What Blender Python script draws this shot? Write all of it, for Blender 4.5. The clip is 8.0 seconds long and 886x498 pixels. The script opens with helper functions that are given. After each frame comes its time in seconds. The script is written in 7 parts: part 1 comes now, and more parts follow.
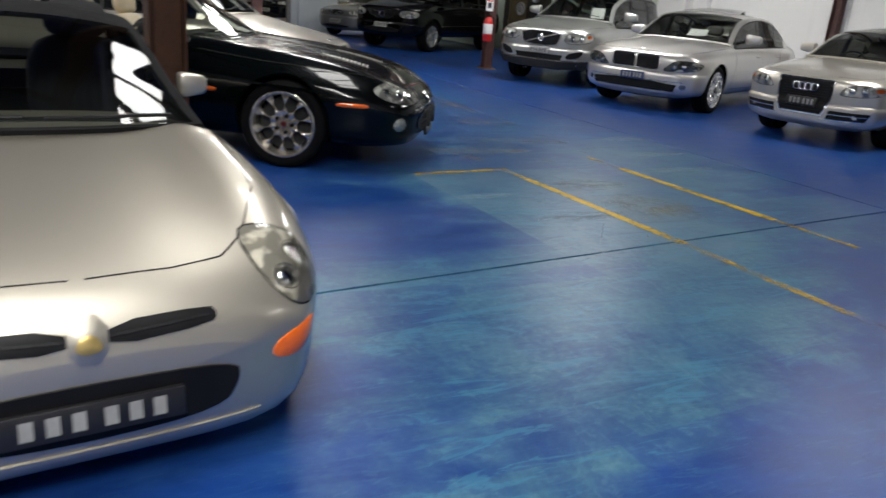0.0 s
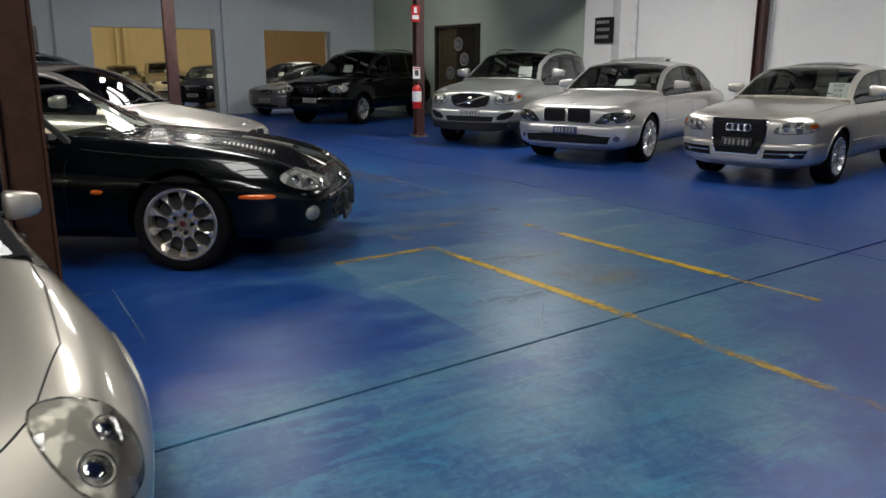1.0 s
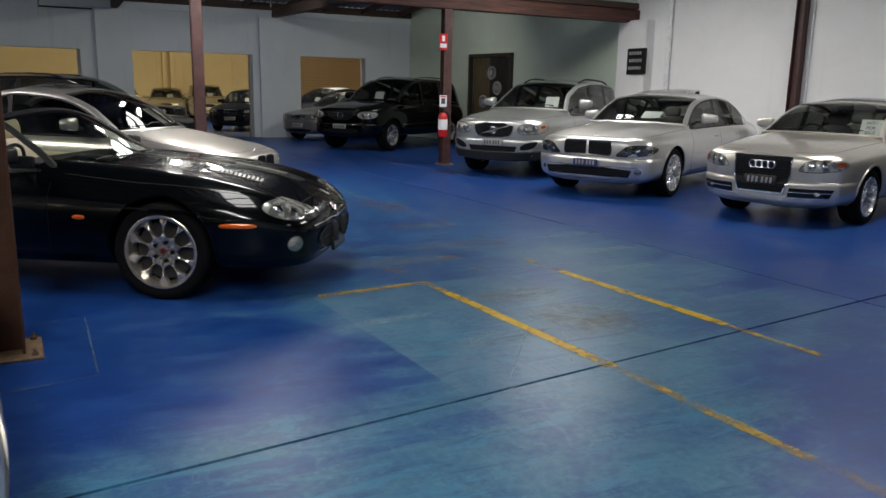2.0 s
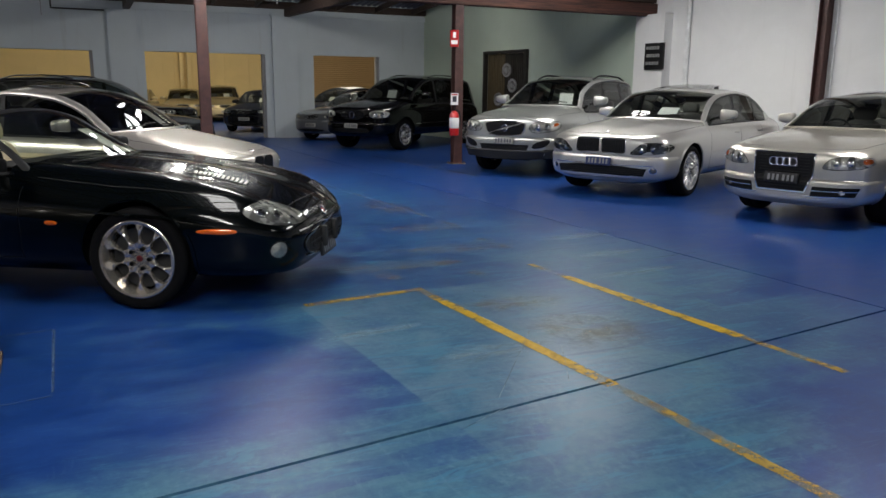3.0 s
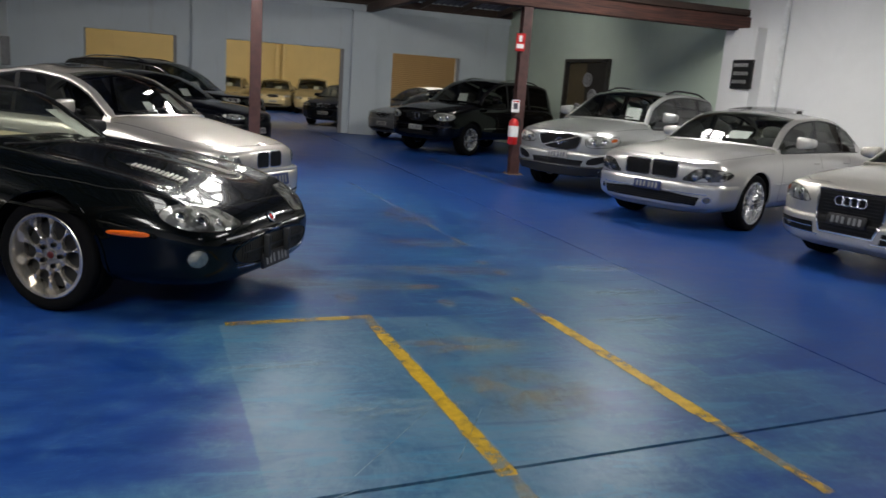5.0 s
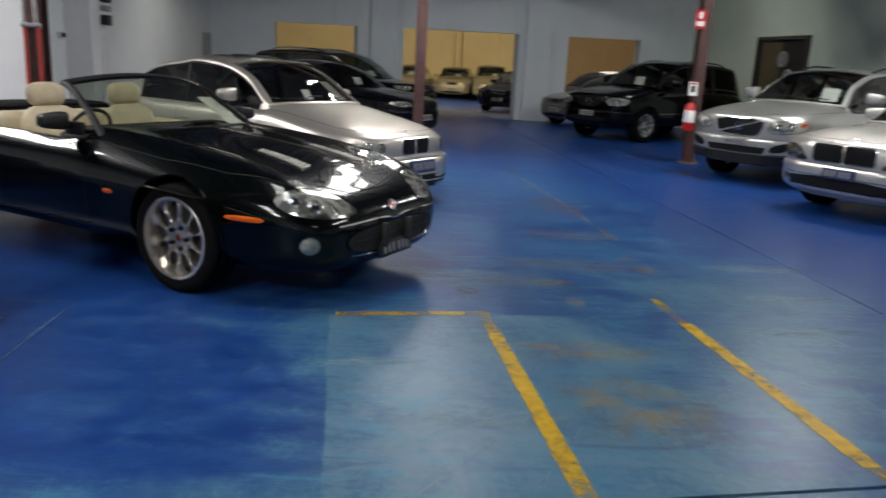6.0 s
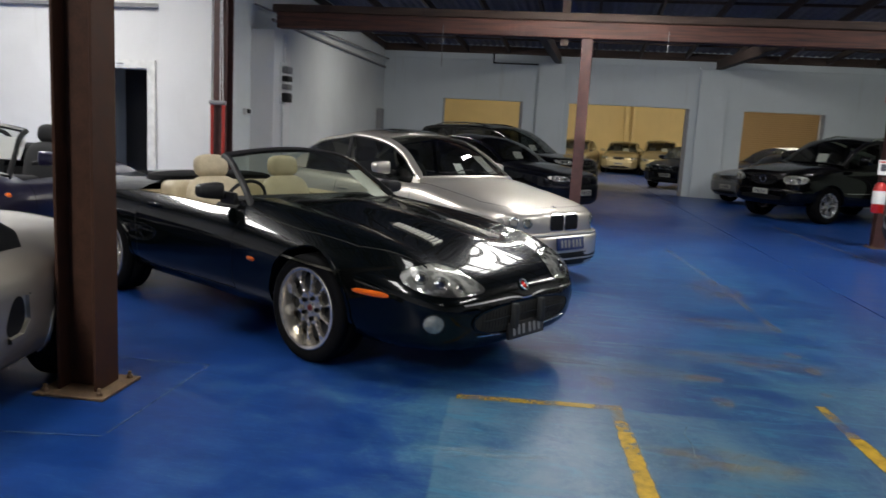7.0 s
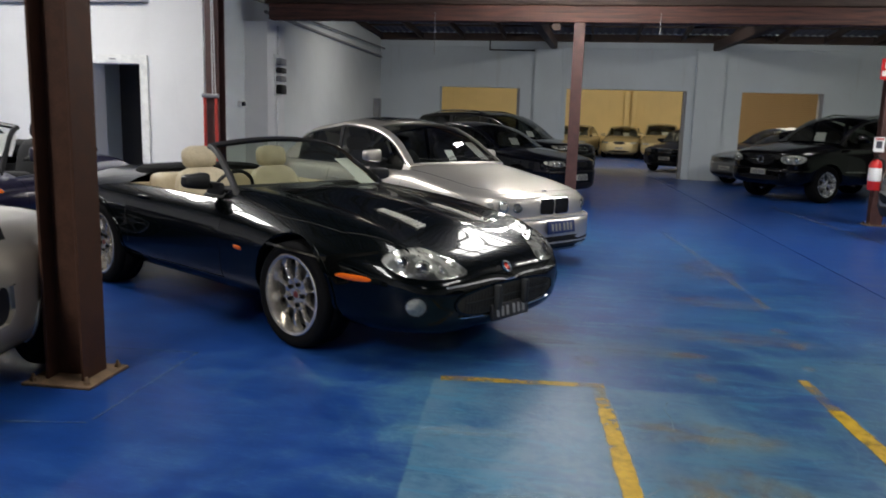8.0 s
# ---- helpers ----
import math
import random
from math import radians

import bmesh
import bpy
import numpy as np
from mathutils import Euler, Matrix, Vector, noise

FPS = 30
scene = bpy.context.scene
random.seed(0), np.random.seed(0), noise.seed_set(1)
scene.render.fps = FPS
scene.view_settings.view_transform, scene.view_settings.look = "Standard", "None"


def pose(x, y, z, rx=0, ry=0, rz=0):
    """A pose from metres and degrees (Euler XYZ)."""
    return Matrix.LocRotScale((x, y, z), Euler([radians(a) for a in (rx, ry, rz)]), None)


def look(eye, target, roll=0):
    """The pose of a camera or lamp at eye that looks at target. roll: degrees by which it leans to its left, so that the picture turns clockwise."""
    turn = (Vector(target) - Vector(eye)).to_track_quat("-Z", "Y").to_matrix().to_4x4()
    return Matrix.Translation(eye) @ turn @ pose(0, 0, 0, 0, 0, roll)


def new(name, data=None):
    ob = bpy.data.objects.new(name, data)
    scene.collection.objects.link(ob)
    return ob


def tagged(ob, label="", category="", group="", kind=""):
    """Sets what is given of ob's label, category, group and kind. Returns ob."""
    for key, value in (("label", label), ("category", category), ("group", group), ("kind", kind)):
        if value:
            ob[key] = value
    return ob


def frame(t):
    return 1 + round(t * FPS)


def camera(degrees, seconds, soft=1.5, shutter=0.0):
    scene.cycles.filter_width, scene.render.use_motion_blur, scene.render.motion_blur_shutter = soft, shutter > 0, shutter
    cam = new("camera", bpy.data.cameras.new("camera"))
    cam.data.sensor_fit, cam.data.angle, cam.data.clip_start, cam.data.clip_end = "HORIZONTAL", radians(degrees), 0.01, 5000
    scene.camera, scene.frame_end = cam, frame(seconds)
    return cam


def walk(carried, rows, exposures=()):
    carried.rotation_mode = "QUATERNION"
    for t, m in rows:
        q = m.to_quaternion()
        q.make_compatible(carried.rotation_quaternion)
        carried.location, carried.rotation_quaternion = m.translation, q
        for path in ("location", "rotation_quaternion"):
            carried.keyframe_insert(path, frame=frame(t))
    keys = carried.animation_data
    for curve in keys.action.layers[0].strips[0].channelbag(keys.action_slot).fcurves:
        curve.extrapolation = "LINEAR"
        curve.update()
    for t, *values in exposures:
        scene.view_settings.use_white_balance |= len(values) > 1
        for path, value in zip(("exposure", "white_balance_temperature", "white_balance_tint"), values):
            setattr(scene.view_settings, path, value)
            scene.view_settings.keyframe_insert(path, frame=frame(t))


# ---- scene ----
cam = camera(60.5, 8.0, shutter=0.5)
PATH = [
    (0, (0.755, 0.609, 1.407), (1.577, 2.319, 0.775), 5.0),
    (0.5, (1.006, 0.812, 1.414), (1.911, 2.493, 0.818), 2.8),
    (1, (1.212, 1.043, 1.438), (2.146, 2.747, 0.968), 0.1),
    (1.5, (1.428, 1.079, 1.444), (2.33, 2.801, 0.972), -0.7),
    (2, (1.663, 1.047, 1.467), (2.506, 2.815, 1.062), 1.1),
    (3.5, (2.231, 1.404, 1.436), (2.993, 3.207, 1.021), 0.7),
    (3.8, (2.437, 1.427, 1.441), (3.123, 3.26, 1.028), 4.5),
    (4, (2.554, 1.43, 1.443), (3.247, 3.256, 1.011), 3.6),
    (5.5, (3.371, 1.803, 1.486), (3.745, 3.724, 1.076), 4.3),
    (6, (3.554, 1.926, 1.459), (3.644, 3.868, 0.99), 3.0),
    (6.5, (3.635, 2.101, 1.473), (3.479, 4.059, 1.093), 3.2),
    (7, (3.746, 2.142, 1.482), (3.397, 4.087, 1.174), 3.2),
    (7.5, (3.823, 2.119, 1.484), (3.41, 4.055, 1.198), 2.4),
    (8, (3.892, 2.126, 1.456), (3.531, 4.065, 1.121), 1.8),
]
walk(cam, [(t, look(eye, target, roll)) for t, eye, target, roll in PATH], [(0, 0.0), (1, -0.22), (2, -0.20), (3.5, -0.07), (5.5, -0.07), (6.5, 0.0), (7.5, 0.0), (8, 0.03)])


# ---- world and light ----
world = bpy.data.worlds.new("world")
scene.world = world
world.use_nodes = True
sky = world.node_tree.nodes.new("ShaderNodeTexSky")
sky.sky_type, sky.sun_disc, sky.sun_elevation, sky.sun_rotation = "NISHITA", False, radians(48), radians(120)
back = world.node_tree.nodes["Background"]
world.node_tree.links.new(sky.outputs[0], back.inputs[0])
back.inputs[1].default_value = 0.08


def area_lamp(name, at, size, watts, colour=(1, 1, 1), aim=(0, 0, -1)):
    data = bpy.data.lights.new(name, "AREA")
    data.shape, data.size, data.size_y, data.energy, data.color = "RECTANGLE", size[0], size[1], watts, colour
    ob = new(name, data)
    ob.matrix_world = look(at, Vector(at) + Vector(aim))
    return ob


# ---- materials ----
class Nodes:
    """A small wrapper round one material's node tree."""

    def __init__(self, name, rough=0.5, metal=0.0, coat=0.0, coat_rough=0.03, spec=0.5):
        self.mat = bpy.data.materials.new(name)
        self.mat.use_nodes = True
        self.tree = self.mat.node_tree
        self.bsdf = self.tree.nodes["Principled BSDF"]
        self.put("Roughness", rough), self.put("Metallic", metal), self.put("Specular IOR Level", spec)
        self.put("Coat Weight", coat), self.put("Coat Roughness", coat_rough)
        self.coord = self.tree.nodes.new("ShaderNodeTexCoord")

    def put(self, socket, value):
        if isinstance(value, bpy.types.NodeSocket):
            self.tree.links.new(value, self.bsdf.inputs[socket])
        else:
            self.bsdf.inputs[socket].default_value = (*value, 1) if isinstance(value, tuple) and len(value) == 3 else value
        return self

    def link(self, value, socket):
        if isinstance(value, bpy.types.NodeSocket):
            self.tree.links.new(value, socket)
        else:
            socket.default_value = (*value, 1) if isinstance(value, tuple) and len(value) == 3 else value

    def place(self, stretch=(1, 1, 1), turn=0.0):
        m = self.tree.nodes.new("ShaderNodeMapping")
        m.inputs["Scale"].default_value, m.inputs["Rotation"].default_value = stretch, (0, 0, radians(turn))
        self.tree.links.new(self.coord.outputs["Object"], m.inputs[0])
        return m.outputs[0]

    def noise(self, scale, detail=4.0, rough=0.55, where=None, twist=0.0):
        n = self.tree.nodes.new("ShaderNodeTexNoise")
        n.inputs["Scale"].default_value, n.inputs["Detail"].default_value = scale, detail
        n.inputs["Roughness"].default_value, n.inputs["Distortion"].default_value = rough, twist
        self.tree.links.new(where or self.coord.outputs["Object"], n.inputs["Vector"])
        return n.outputs["Fac"]

    def ramp(self, value, lo, hi, a=0.0, b=1.0):
        n = self.tree.nodes.new("ShaderNodeMapRange")
        n.interpolation_type = "SMOOTHSTEP"
        for k, v in zip(("From Min", "From Max", "To Min", "To Max"), (lo, hi, a, b)):
            n.inputs[k].default_value = v
        self.tree.links.new(value, n.inputs["Value"])
        return n.outputs["Result"]

    def math(self, kind, a, b=0.0):
        n = self.tree.nodes.new("ShaderNodeMath")
        n.operation = kind
        self.link(a, n.inputs[0]), self.link(b, n.inputs[1])
        return n.outputs[0]

    def mix(self, fac, a, b):
        n = self.tree.nodes.new("ShaderNodeMix")
        n.data_type = "RGBA"
        self.link(fac, n.inputs["Factor"]), self.link(a, n.inputs[6]), self.link(b, n.inputs[7])
        return n.outputs[2]

    def bump(self, height, strength=0.2, depth=0.01):
        n = self.tree.nodes.new("ShaderNodeBump")
        n.inputs["Strength"].default_value, n.inputs["Distance"].default_value = strength, depth
        self.tree.links.new(height, n.inputs["Height"])
        self.tree.links.new(n.outputs[0], self.bsdf.inputs["Normal"])
        return self


def plain(name, colour, rough=0.5, metal=0.0, coat=0.0, vary=0.12, scale=9.0, relief=0.0, spec=0.5):
    """A surface of one colour with a slight cloudiness at two scales."""
    m = Nodes(name, rough, metal, coat, spec=spec)
    dark = tuple(c * (1 - vary) for c in colour)
    lite = tuple(min(1.0, c * (1 + vary)) for c in colour)
    n = m.math("ADD", m.math("MULTIPLY", m.noise(scale), 0.6), m.math("MULTIPLY", m.noise(scale * 9), 0.4))
    m.put("Base Color", m.mix(m.ramp(n, 0.35, 0.65), dark, lite))
    m.put("Roughness", m.ramp(n, 0.3, 0.7, max(0.02, rough * 0.85), min(1, rough * 1.15)))
    if relief:
        m.bump(m.noise(scale * 12), relief, 0.004)
    return m.mat


def paint(name, colour, metal=0.0, rough=0.35, flake=0.06, lacquer=1.0):
    """Car paint: flake under clear lacquer, with faint dust."""
    m = Nodes(name, rough, metal, coat=lacquer, coat_rough=0.025, spec=0.5 if metal > 0.15 else 0.05)
    f = m.noise(900.0, 1.0)
    d = m.ramp(m.noise(3.0), 0.4, 0.75)
    base = m.mix(m.ramp(f, 0.35, 0.65), tuple(c * (1 - flake) for c in colour), tuple(min(1, c * (1 + flake)) for c in colour))
    m.put("Base Color", base)
    m.put("Coat Roughness", m.math("MULTIPLY", d, 0.014))
    return m.mat


def clear(name, tint, gloss=1.0):
    """Thin glass: tinted clear with a Fresnel gloss."""
    mat = bpy.data.materials.new(name)
    mat.use_nodes = True
    t = mat.node_tree
    t.nodes.clear()
    out, mixer = t.nodes.new("ShaderNodeOutputMaterial"), t.nodes.new("ShaderNodeMixShader")
    through_it, shine, fres = t.nodes.new("ShaderNodeBsdfTransparent"), t.nodes.new("ShaderNodeBsdfGlossy"), t.nodes.new("ShaderNodeFresnel")
    through_it.inputs[0].default_value = (*tint, 1)
    shine.inputs["Roughness"].default_value, fres.inputs[0].default_value = 0.015, 1.5 * gloss
    t.links.new(fres.outputs[0], mixer.inputs[0])
    t.links.new(through_it.outputs[0], mixer.inputs[1])
    t.links.new(shine.outputs[0], mixer.inputs[2])
    t.links.new(mixer.outputs[0], out.inputs[0])
    return mat


def faceted(name, colour, metal):
    """The stepped mirror of a lamp: flat facets that each lean another way."""
    m = Nodes(name, 0.10, metal)
    v = m.tree.nodes.new("ShaderNodeTexVoronoi")
    v.feature, v.inputs["Scale"].default_value = "F1", 15.0
    m.tree.links.new(m.coord.outputs["Object"], v.inputs["Vector"])
    # bright and dark patches in the colour imitate a mirror's reflections
    m.put("Base Color", m.mix(m.ramp(m.noise(13, 2), 0.44, 0.56), colour, tuple(c * 0.4 for c in colour)))
    lean = [m.tree.nodes.new("ShaderNodeVectorMath") for i in range(4)]
    for n, op in zip(lean, ("SUBTRACT", "SCALE", "ADD", "NORMALIZE")):
        n.operation = op
    geo = m.tree.nodes.new("ShaderNodeNewGeometry")
    m.tree.links.new(v.outputs["Color"], lean[0].inputs[0])
    lean[0].inputs[1].default_value, lean[1].inputs["Scale"].default_value = (0.5, 0.5, 0.5), 0.6
    m.tree.links.new(lean[0].outputs[0], lean[1].inputs[0])
    m.tree.links.new(lean[1].outputs[0], lean[2].inputs[0])
    m.tree.links.new(geo.outputs["Normal"], lean[2].inputs[1])
    m.tree.links.new(lean[2].outputs[0], lean[3].inputs[0])
    m.link(lean[3].outputs[0], m.bsdf.inputs["Normal"])
    return m.mat


def glowing(name, colour, strength):
    m = Nodes(name, 0.4)
    m.put("Base Color", (0.8, 0.8, 0.8)).put("Emission Color", colour).put("Emission Strength", strength)
    return m.mat


def floor_paint(name):
    """Blue floor paint on concrete, rolled on in patches and scuffed through to a paler teal coat."""
    m = Nodes(name, 0.25, spec=0.14)
    big, mid, fine = m.noise(0.55, 6, 0.6, twist=0.5), m.noise(2.1, 7, 0.66, twist=0.8), m.noise(24, 5, 0.7)
    brush = m.noise(2.4, 7, 0.66, where=m.place((0.9, 2.4, 1), -7), twist=0.5)
    swirl = m.noise(1.2, 8, 0.74, twist=1.6)
    sep = m.tree.nodes.new("ShaderNodeSeparateXYZ")
    m.tree.links.new(m.place((1, 1, 1), -5.2), sep.inputs[0])
    u, v = sep.outputs[0], sep.outputs[1]
    wob = m.math("ADD", m.math("MULTIPLY", m.math("SUBTRACT", mid, 0.5), 0.9), m.math("MULTIPLY", m.math("SUBTRACT", big, 0.5), 1.1))
    pu, pv = m.math("ADD", u, wob), m.math("ADD", v, wob)
    ragged = m.tree.nodes.new("ShaderNodeCombineXYZ")
    m.link(m.math("ADD", u, m.math("MULTIPLY", wob, 0.22)), ragged.inputs[0])
    m.link(m.math("ADD", v, m.math("MULTIPLY", m.math("SUBTRACT", brush, 0.5), 0.10)), ragged.inputs[1])
    rolled = []
    for wide, high in ((1.25, 0.27), (0.75, 0.41)):
        strip = m.tree.nodes.new("ShaderNodeTexBrick")
        strip.offset, strip.squash = 0.37, 0.8
        for key, value in (("Color1", (0, 0, 0, 1)), ("Color2", (1, 1, 1, 1)), ("Mortar Size", 0.0), ("Scale", 1.0), ("Brick Width", wide), ("Row Height", high)):
            strip.inputs[key].default_value = value
        m.tree.links.new(ragged.outputs[0], strip.inputs["Vector"])
        rolled.append(strip.outputs["Color"])
    # the scuffed lane down the middle of the hall, in the floor's own turned axes
    lane = m.math("MULTIPLY", m.math("MULTIPLY", m.ramp(pu, 3.2, 4.2), m.ramp(pu, 7.6, 6.2)), m.math("MULTIPLY", m.ramp(pv, 16.0, 10.5), m.ramp(pv, 3.2, 4.2)))
    # the pale mended bay with its straight edge under the yellow corner
    bay = m.math("MULTIPLY", m.ramp(m.math("ADD", u, m.math("MULTIPLY", wob, 0.05)), 3.655, 3.675), m.ramp(pu, 5.6, 4.5))
    bay = m.math("MULTIPLY", bay, m.math("MULTIPLY", m.ramp(m.math("ADD", v, m.math("MULTIPLY", wob, 0.04)), 5.92, 5.89), m.ramp(pv, 3.3, 3.9)))
    # the worn stretch on the camera's side of the long joint
    near = m.math("MULTIPLY", m.math("MULTIPLY", m.ramp(pu, 1.3, 2.2), m.ramp(pu, 5.6, 4.6)), m.math("MULTIPLY", m.ramp(pv, 4.4, 3.7), m.ramp(m.math("SUBTRACT", pv, m.math("MULTIPLY", pu, 0.42)), 0.5, 1.1)))
    right = m.math("MULTIPLY", m.math("MULTIPLY", m.ramp(pu, 5.4, 6.2), m.ramp(pu, 8.2, 7.0)), m.math("MULTIPLY", m.ramp(pv, 9.5, 7.5), m.ramp(pv, 4.4, 5.6)))
    amount = m.math("ADD", m.math("MULTIPLY", m.math("SUBTRACT", mid, 0.5), 0.55), m.math("MULTIPLY", m.math("SUBTRACT", brush, 0.5), 0.50))
    amount = m.math("ADD", amount, m.math("MULTIPLY", m.math("SUBTRACT", big, 0.5), 0.55))
    amount = m.math("ADD", amount, m.math("MULTIPLY", m.math("SUBTRACT", swirl, 0.5), 0.35))
    zone = m.math("ADD", m.math("MULTIPLY", lane, 0.32), m.math("MULTIPLY", near, 0.40))
    zone = m.math("ADD", zone, m.math("ADD", m.math("MULTIPLY", bay, 0.34), m.math("MULTIPLY", right, 0.18)))
    amount = m.math("ADD", m.math("ADD", amount, zone), 0.22)
    strips = m.math("ADD", m.math("MULTIPLY", rolled[0], 0.6), m.math("MULTIPLY", rolled[1], 0.4))
    patch = m.math("MULTIPLY", m.math("SUBTRACT", strips, 0.5), m.ramp(zone, 0, 0.4, 0.05, 0.42))
    amount = m.math("ADD", amount, patch)
    mott = m.math("ADD", m.math("MULTIPLY", swirl, 0.5), m.math("MULTIPLY", brush, 0.5))
    deep = m.mix(m.ramp(mott, 0.28, 0.74), (0.0046, 0.026, 0.136), (0.0115, 0.053, 0.226))
    pale = m.mix(m.ramp(m.math("ADD", m.math("MULTIPLY", fine, 0.35), m.math("MULTIPLY", swirl, 0.65)), 0.34, 0.66), (0.022, 0.082, 0.172), (0.066, 0.165, 0.228))
    teal = m.mix(m.ramp(swirl, 0.36, 0.64), (0.010, 0.055, 0.200), (0.025, 0.104, 0.262))
    col = m.mix(m.ramp(amount, 0.16, 0.80), deep, m.mix(m.ramp(pv, 6.0, 7.6), pale, teal))
    grey = m.math("MULTIPLY", bay, m.ramp(m.math("ADD", m.math("MULTIPLY", mid, 0.5), m.math("MULTIPLY", swirl, 0.5)), 0.40, 0.62, 0, 0.65))
    col = m.mix(grey, col, (0.104, 0.170, 0.252))
    rub = m.ramp(m.math("ADD", m.math("MULTIPLY", brush, 0.45), m.math("MULTIPLY", fine, 0.55)), 0.53, 0.68, 0, 0.55)
    col = m.mix(m.math("MULTIPLY", rub, m.ramp(amount, 0.30, 0.75, 0.06, 1.0)), col, (0.10, 0.20, 0.27))
    dark = m.ramp(m.noise(1.7, 7, 0.72, where=m.place((0.8, 4.5, 1), -7), twist=0.7), 0.52, 0.68, 0, 0.60)
    col = m.mix(m.math("MULTIPLY", dark, m.ramp(amount, 0.25, 0.60)), col, (0.012, 0.052, 0.15))
    stroke = m.ramp(m.noise(3.4, 8, 0.72, where=m.place((0.55, 2.4, 1), -7), twist=1.1), 0.54, 0.60, 0, 0.55)
    col = m.mix(m.math("MULTIPLY", stroke, m.ramp(zone, 0.0, 0.35, 0.06, 1.0)), col, (0.044, 0.172, 0.272))
    cross = m.ramp(m.noise(5.5, 9, 0.80, where=m.place((2.2, 0.6, 1), -14), twist=1.3), 0.57, 0.62, 0, 0.30)
    col = m.mix(m.math("MULTIPLY", cross, m.ramp(zone, 0.0, 0.35, 0.10, 1.0)), col, (0.10, 0.19, 0.265))
    hair = m.ramp(m.noise(13, 7, 0.72, where=m.place((0.5, 3.4, 1), -9), twist=0.9), 0.56, 0.64, 0, 0.34)
    col = m.mix(m.math("MULTIPLY", hair, m.ramp(amount, 0.0, 0.6, 0.35, 1.0)), col, (0.060, 0.150, 0.270))
    scar = m.ramp(m.noise(9, 8, 0.75, where=m.place((1.1, 2.6, 1), 24), twist=1.4), 0.60, 0.68, 0, 0.30)
    col = m.mix(scar, col, (0.006, 0.024, 0.090))
    speck = m.ramp(m.noise(70, 3, 0.6), 0.70, 0.76, 0, 0.5)
    col = m.mix(m.math("MULTIPLY", speck, m.ramp(mid, 0.45, 0.6)), col, (0.16, 0.27, 0.36))
    far = m.math("MULTIPLY", m.ramp(v, 23.5, 25.5), m.ramp(v, 30.0, 27.0, 0, 0.7))
    col = m.mix(far, col, (0.16, 0.17, 0.19))
    m.put("Base Color", col)
    m.put("Roughness", m.ramp(m.math("ADD", m.math("MULTIPLY", brush, 0.5), m.math("MULTIPLY", swirl, 0.5)), 0.32, 0.68, 0.30, 0.38))
    m.bump(m.noise(9, 5, 0.6), 0.06, 0.003)
    return m.mat


def stain_paint(name, colour, most):
    """A rubbed stain that thins out towards its edge."""
    m = Nodes(name, 0.6, spec=0.14)
    m.put("Base Color", m.mix(m.ramp(m.noise(7, 4), 0.3, 0.7), colour, tuple(c * 0.7 for c in colour)))
    far = m.tree.nodes.new("ShaderNodeVectorMath")
    far.operation = "LENGTH"
    m.tree.links.new(m.coord.outputs["Object"], far.inputs[0])
    n = m.math("ADD", m.math("MULTIPLY", m.noise(2.5, 6, 0.7), 0.7), m.math("MULTIPLY", m.noise(14, 5, 0.7), 0.3))
    m.put("Alpha", m.math("MULTIPLY", m.ramp(n, 0.42, 0.62, 0, most), m.ramp(far.outputs["Value"], 1.0, 0.25)))
    return m.mat


def line_paint(name, colour, keep, most=1.0, edge=0.16):
    """Worn road-marking paint: rubbed thin where the noise is low and feathered along its edges."""
    m = Nodes(name, 0.42, spec=0.14)
    n = m.math("ADD", m.math("MULTIPLY", m.noise(3.2, 5, 0.65), 0.6), m.math("MULTIPLY", m.noise(16, 5, 0.7), 0.4))
    m.put("Base Color", m.mix(m.ramp(m.noise(20, 4), 0.3, 0.7), colour, tuple(c * 0.7 for c in colour)))
    sep = m.tree.nodes.new("ShaderNodeSeparateXYZ")
    m.tree.links.new(m.coord.outputs["UV"], sep.inputs[0])
    side = m.math("ABSOLUTE", m.math("SUBTRACT", sep.outputs[0], 0.5), 0.0)
    side = m.math("ADD", side, m.math("MULTIPLY", m.math("SUBTRACT", m.noise(9, 5, 0.7), 0.5), 0.35))
    m.put("Alpha", m.math("MULTIPLY", m.ramp(n, keep - 0.13, keep + 0.11, 0, most), m.ramp(side, 0.46, 0.46 - edge)))
    return m.mat


def timber(name, a, b):
    m = Nodes(name, 0.75)
    g = m.noise(3.0, 6, 0.6, where=m.place((0.4, 9, 9)), twist=0.8)
    m.put("Base Color", m.mix(m.ramp(g, 0.3, 0.7), a, b))
    m.bump(g, 0.4, 0.01)
    return m.mat


def wall_paint(name, colour, dirt=(0.35, 0.34, 0.31), amount=0.25):
    m = Nodes(name, 0.7)
    n = m.noise(0.7, 6, 0.6, twist=0.7)
    streak = m.noise(2.0, 5, 0.6, where=m.place((3.0, 3.0, 0.25)))
    col = m.mix(m.ramp(n, 0.3, 0.7), tuple(c * 0.93 for c in colour), colour)
    col = m.mix(m.ramp(streak, 0.58, 0.8, 0, amount), col, dirt)
    m.put("Base Color", col)
    m.bump(m.math("ADD", m.noise(30, 4), m.math("MULTIPLY", n, 2)), 0.15, 0.006)
    return m.mat


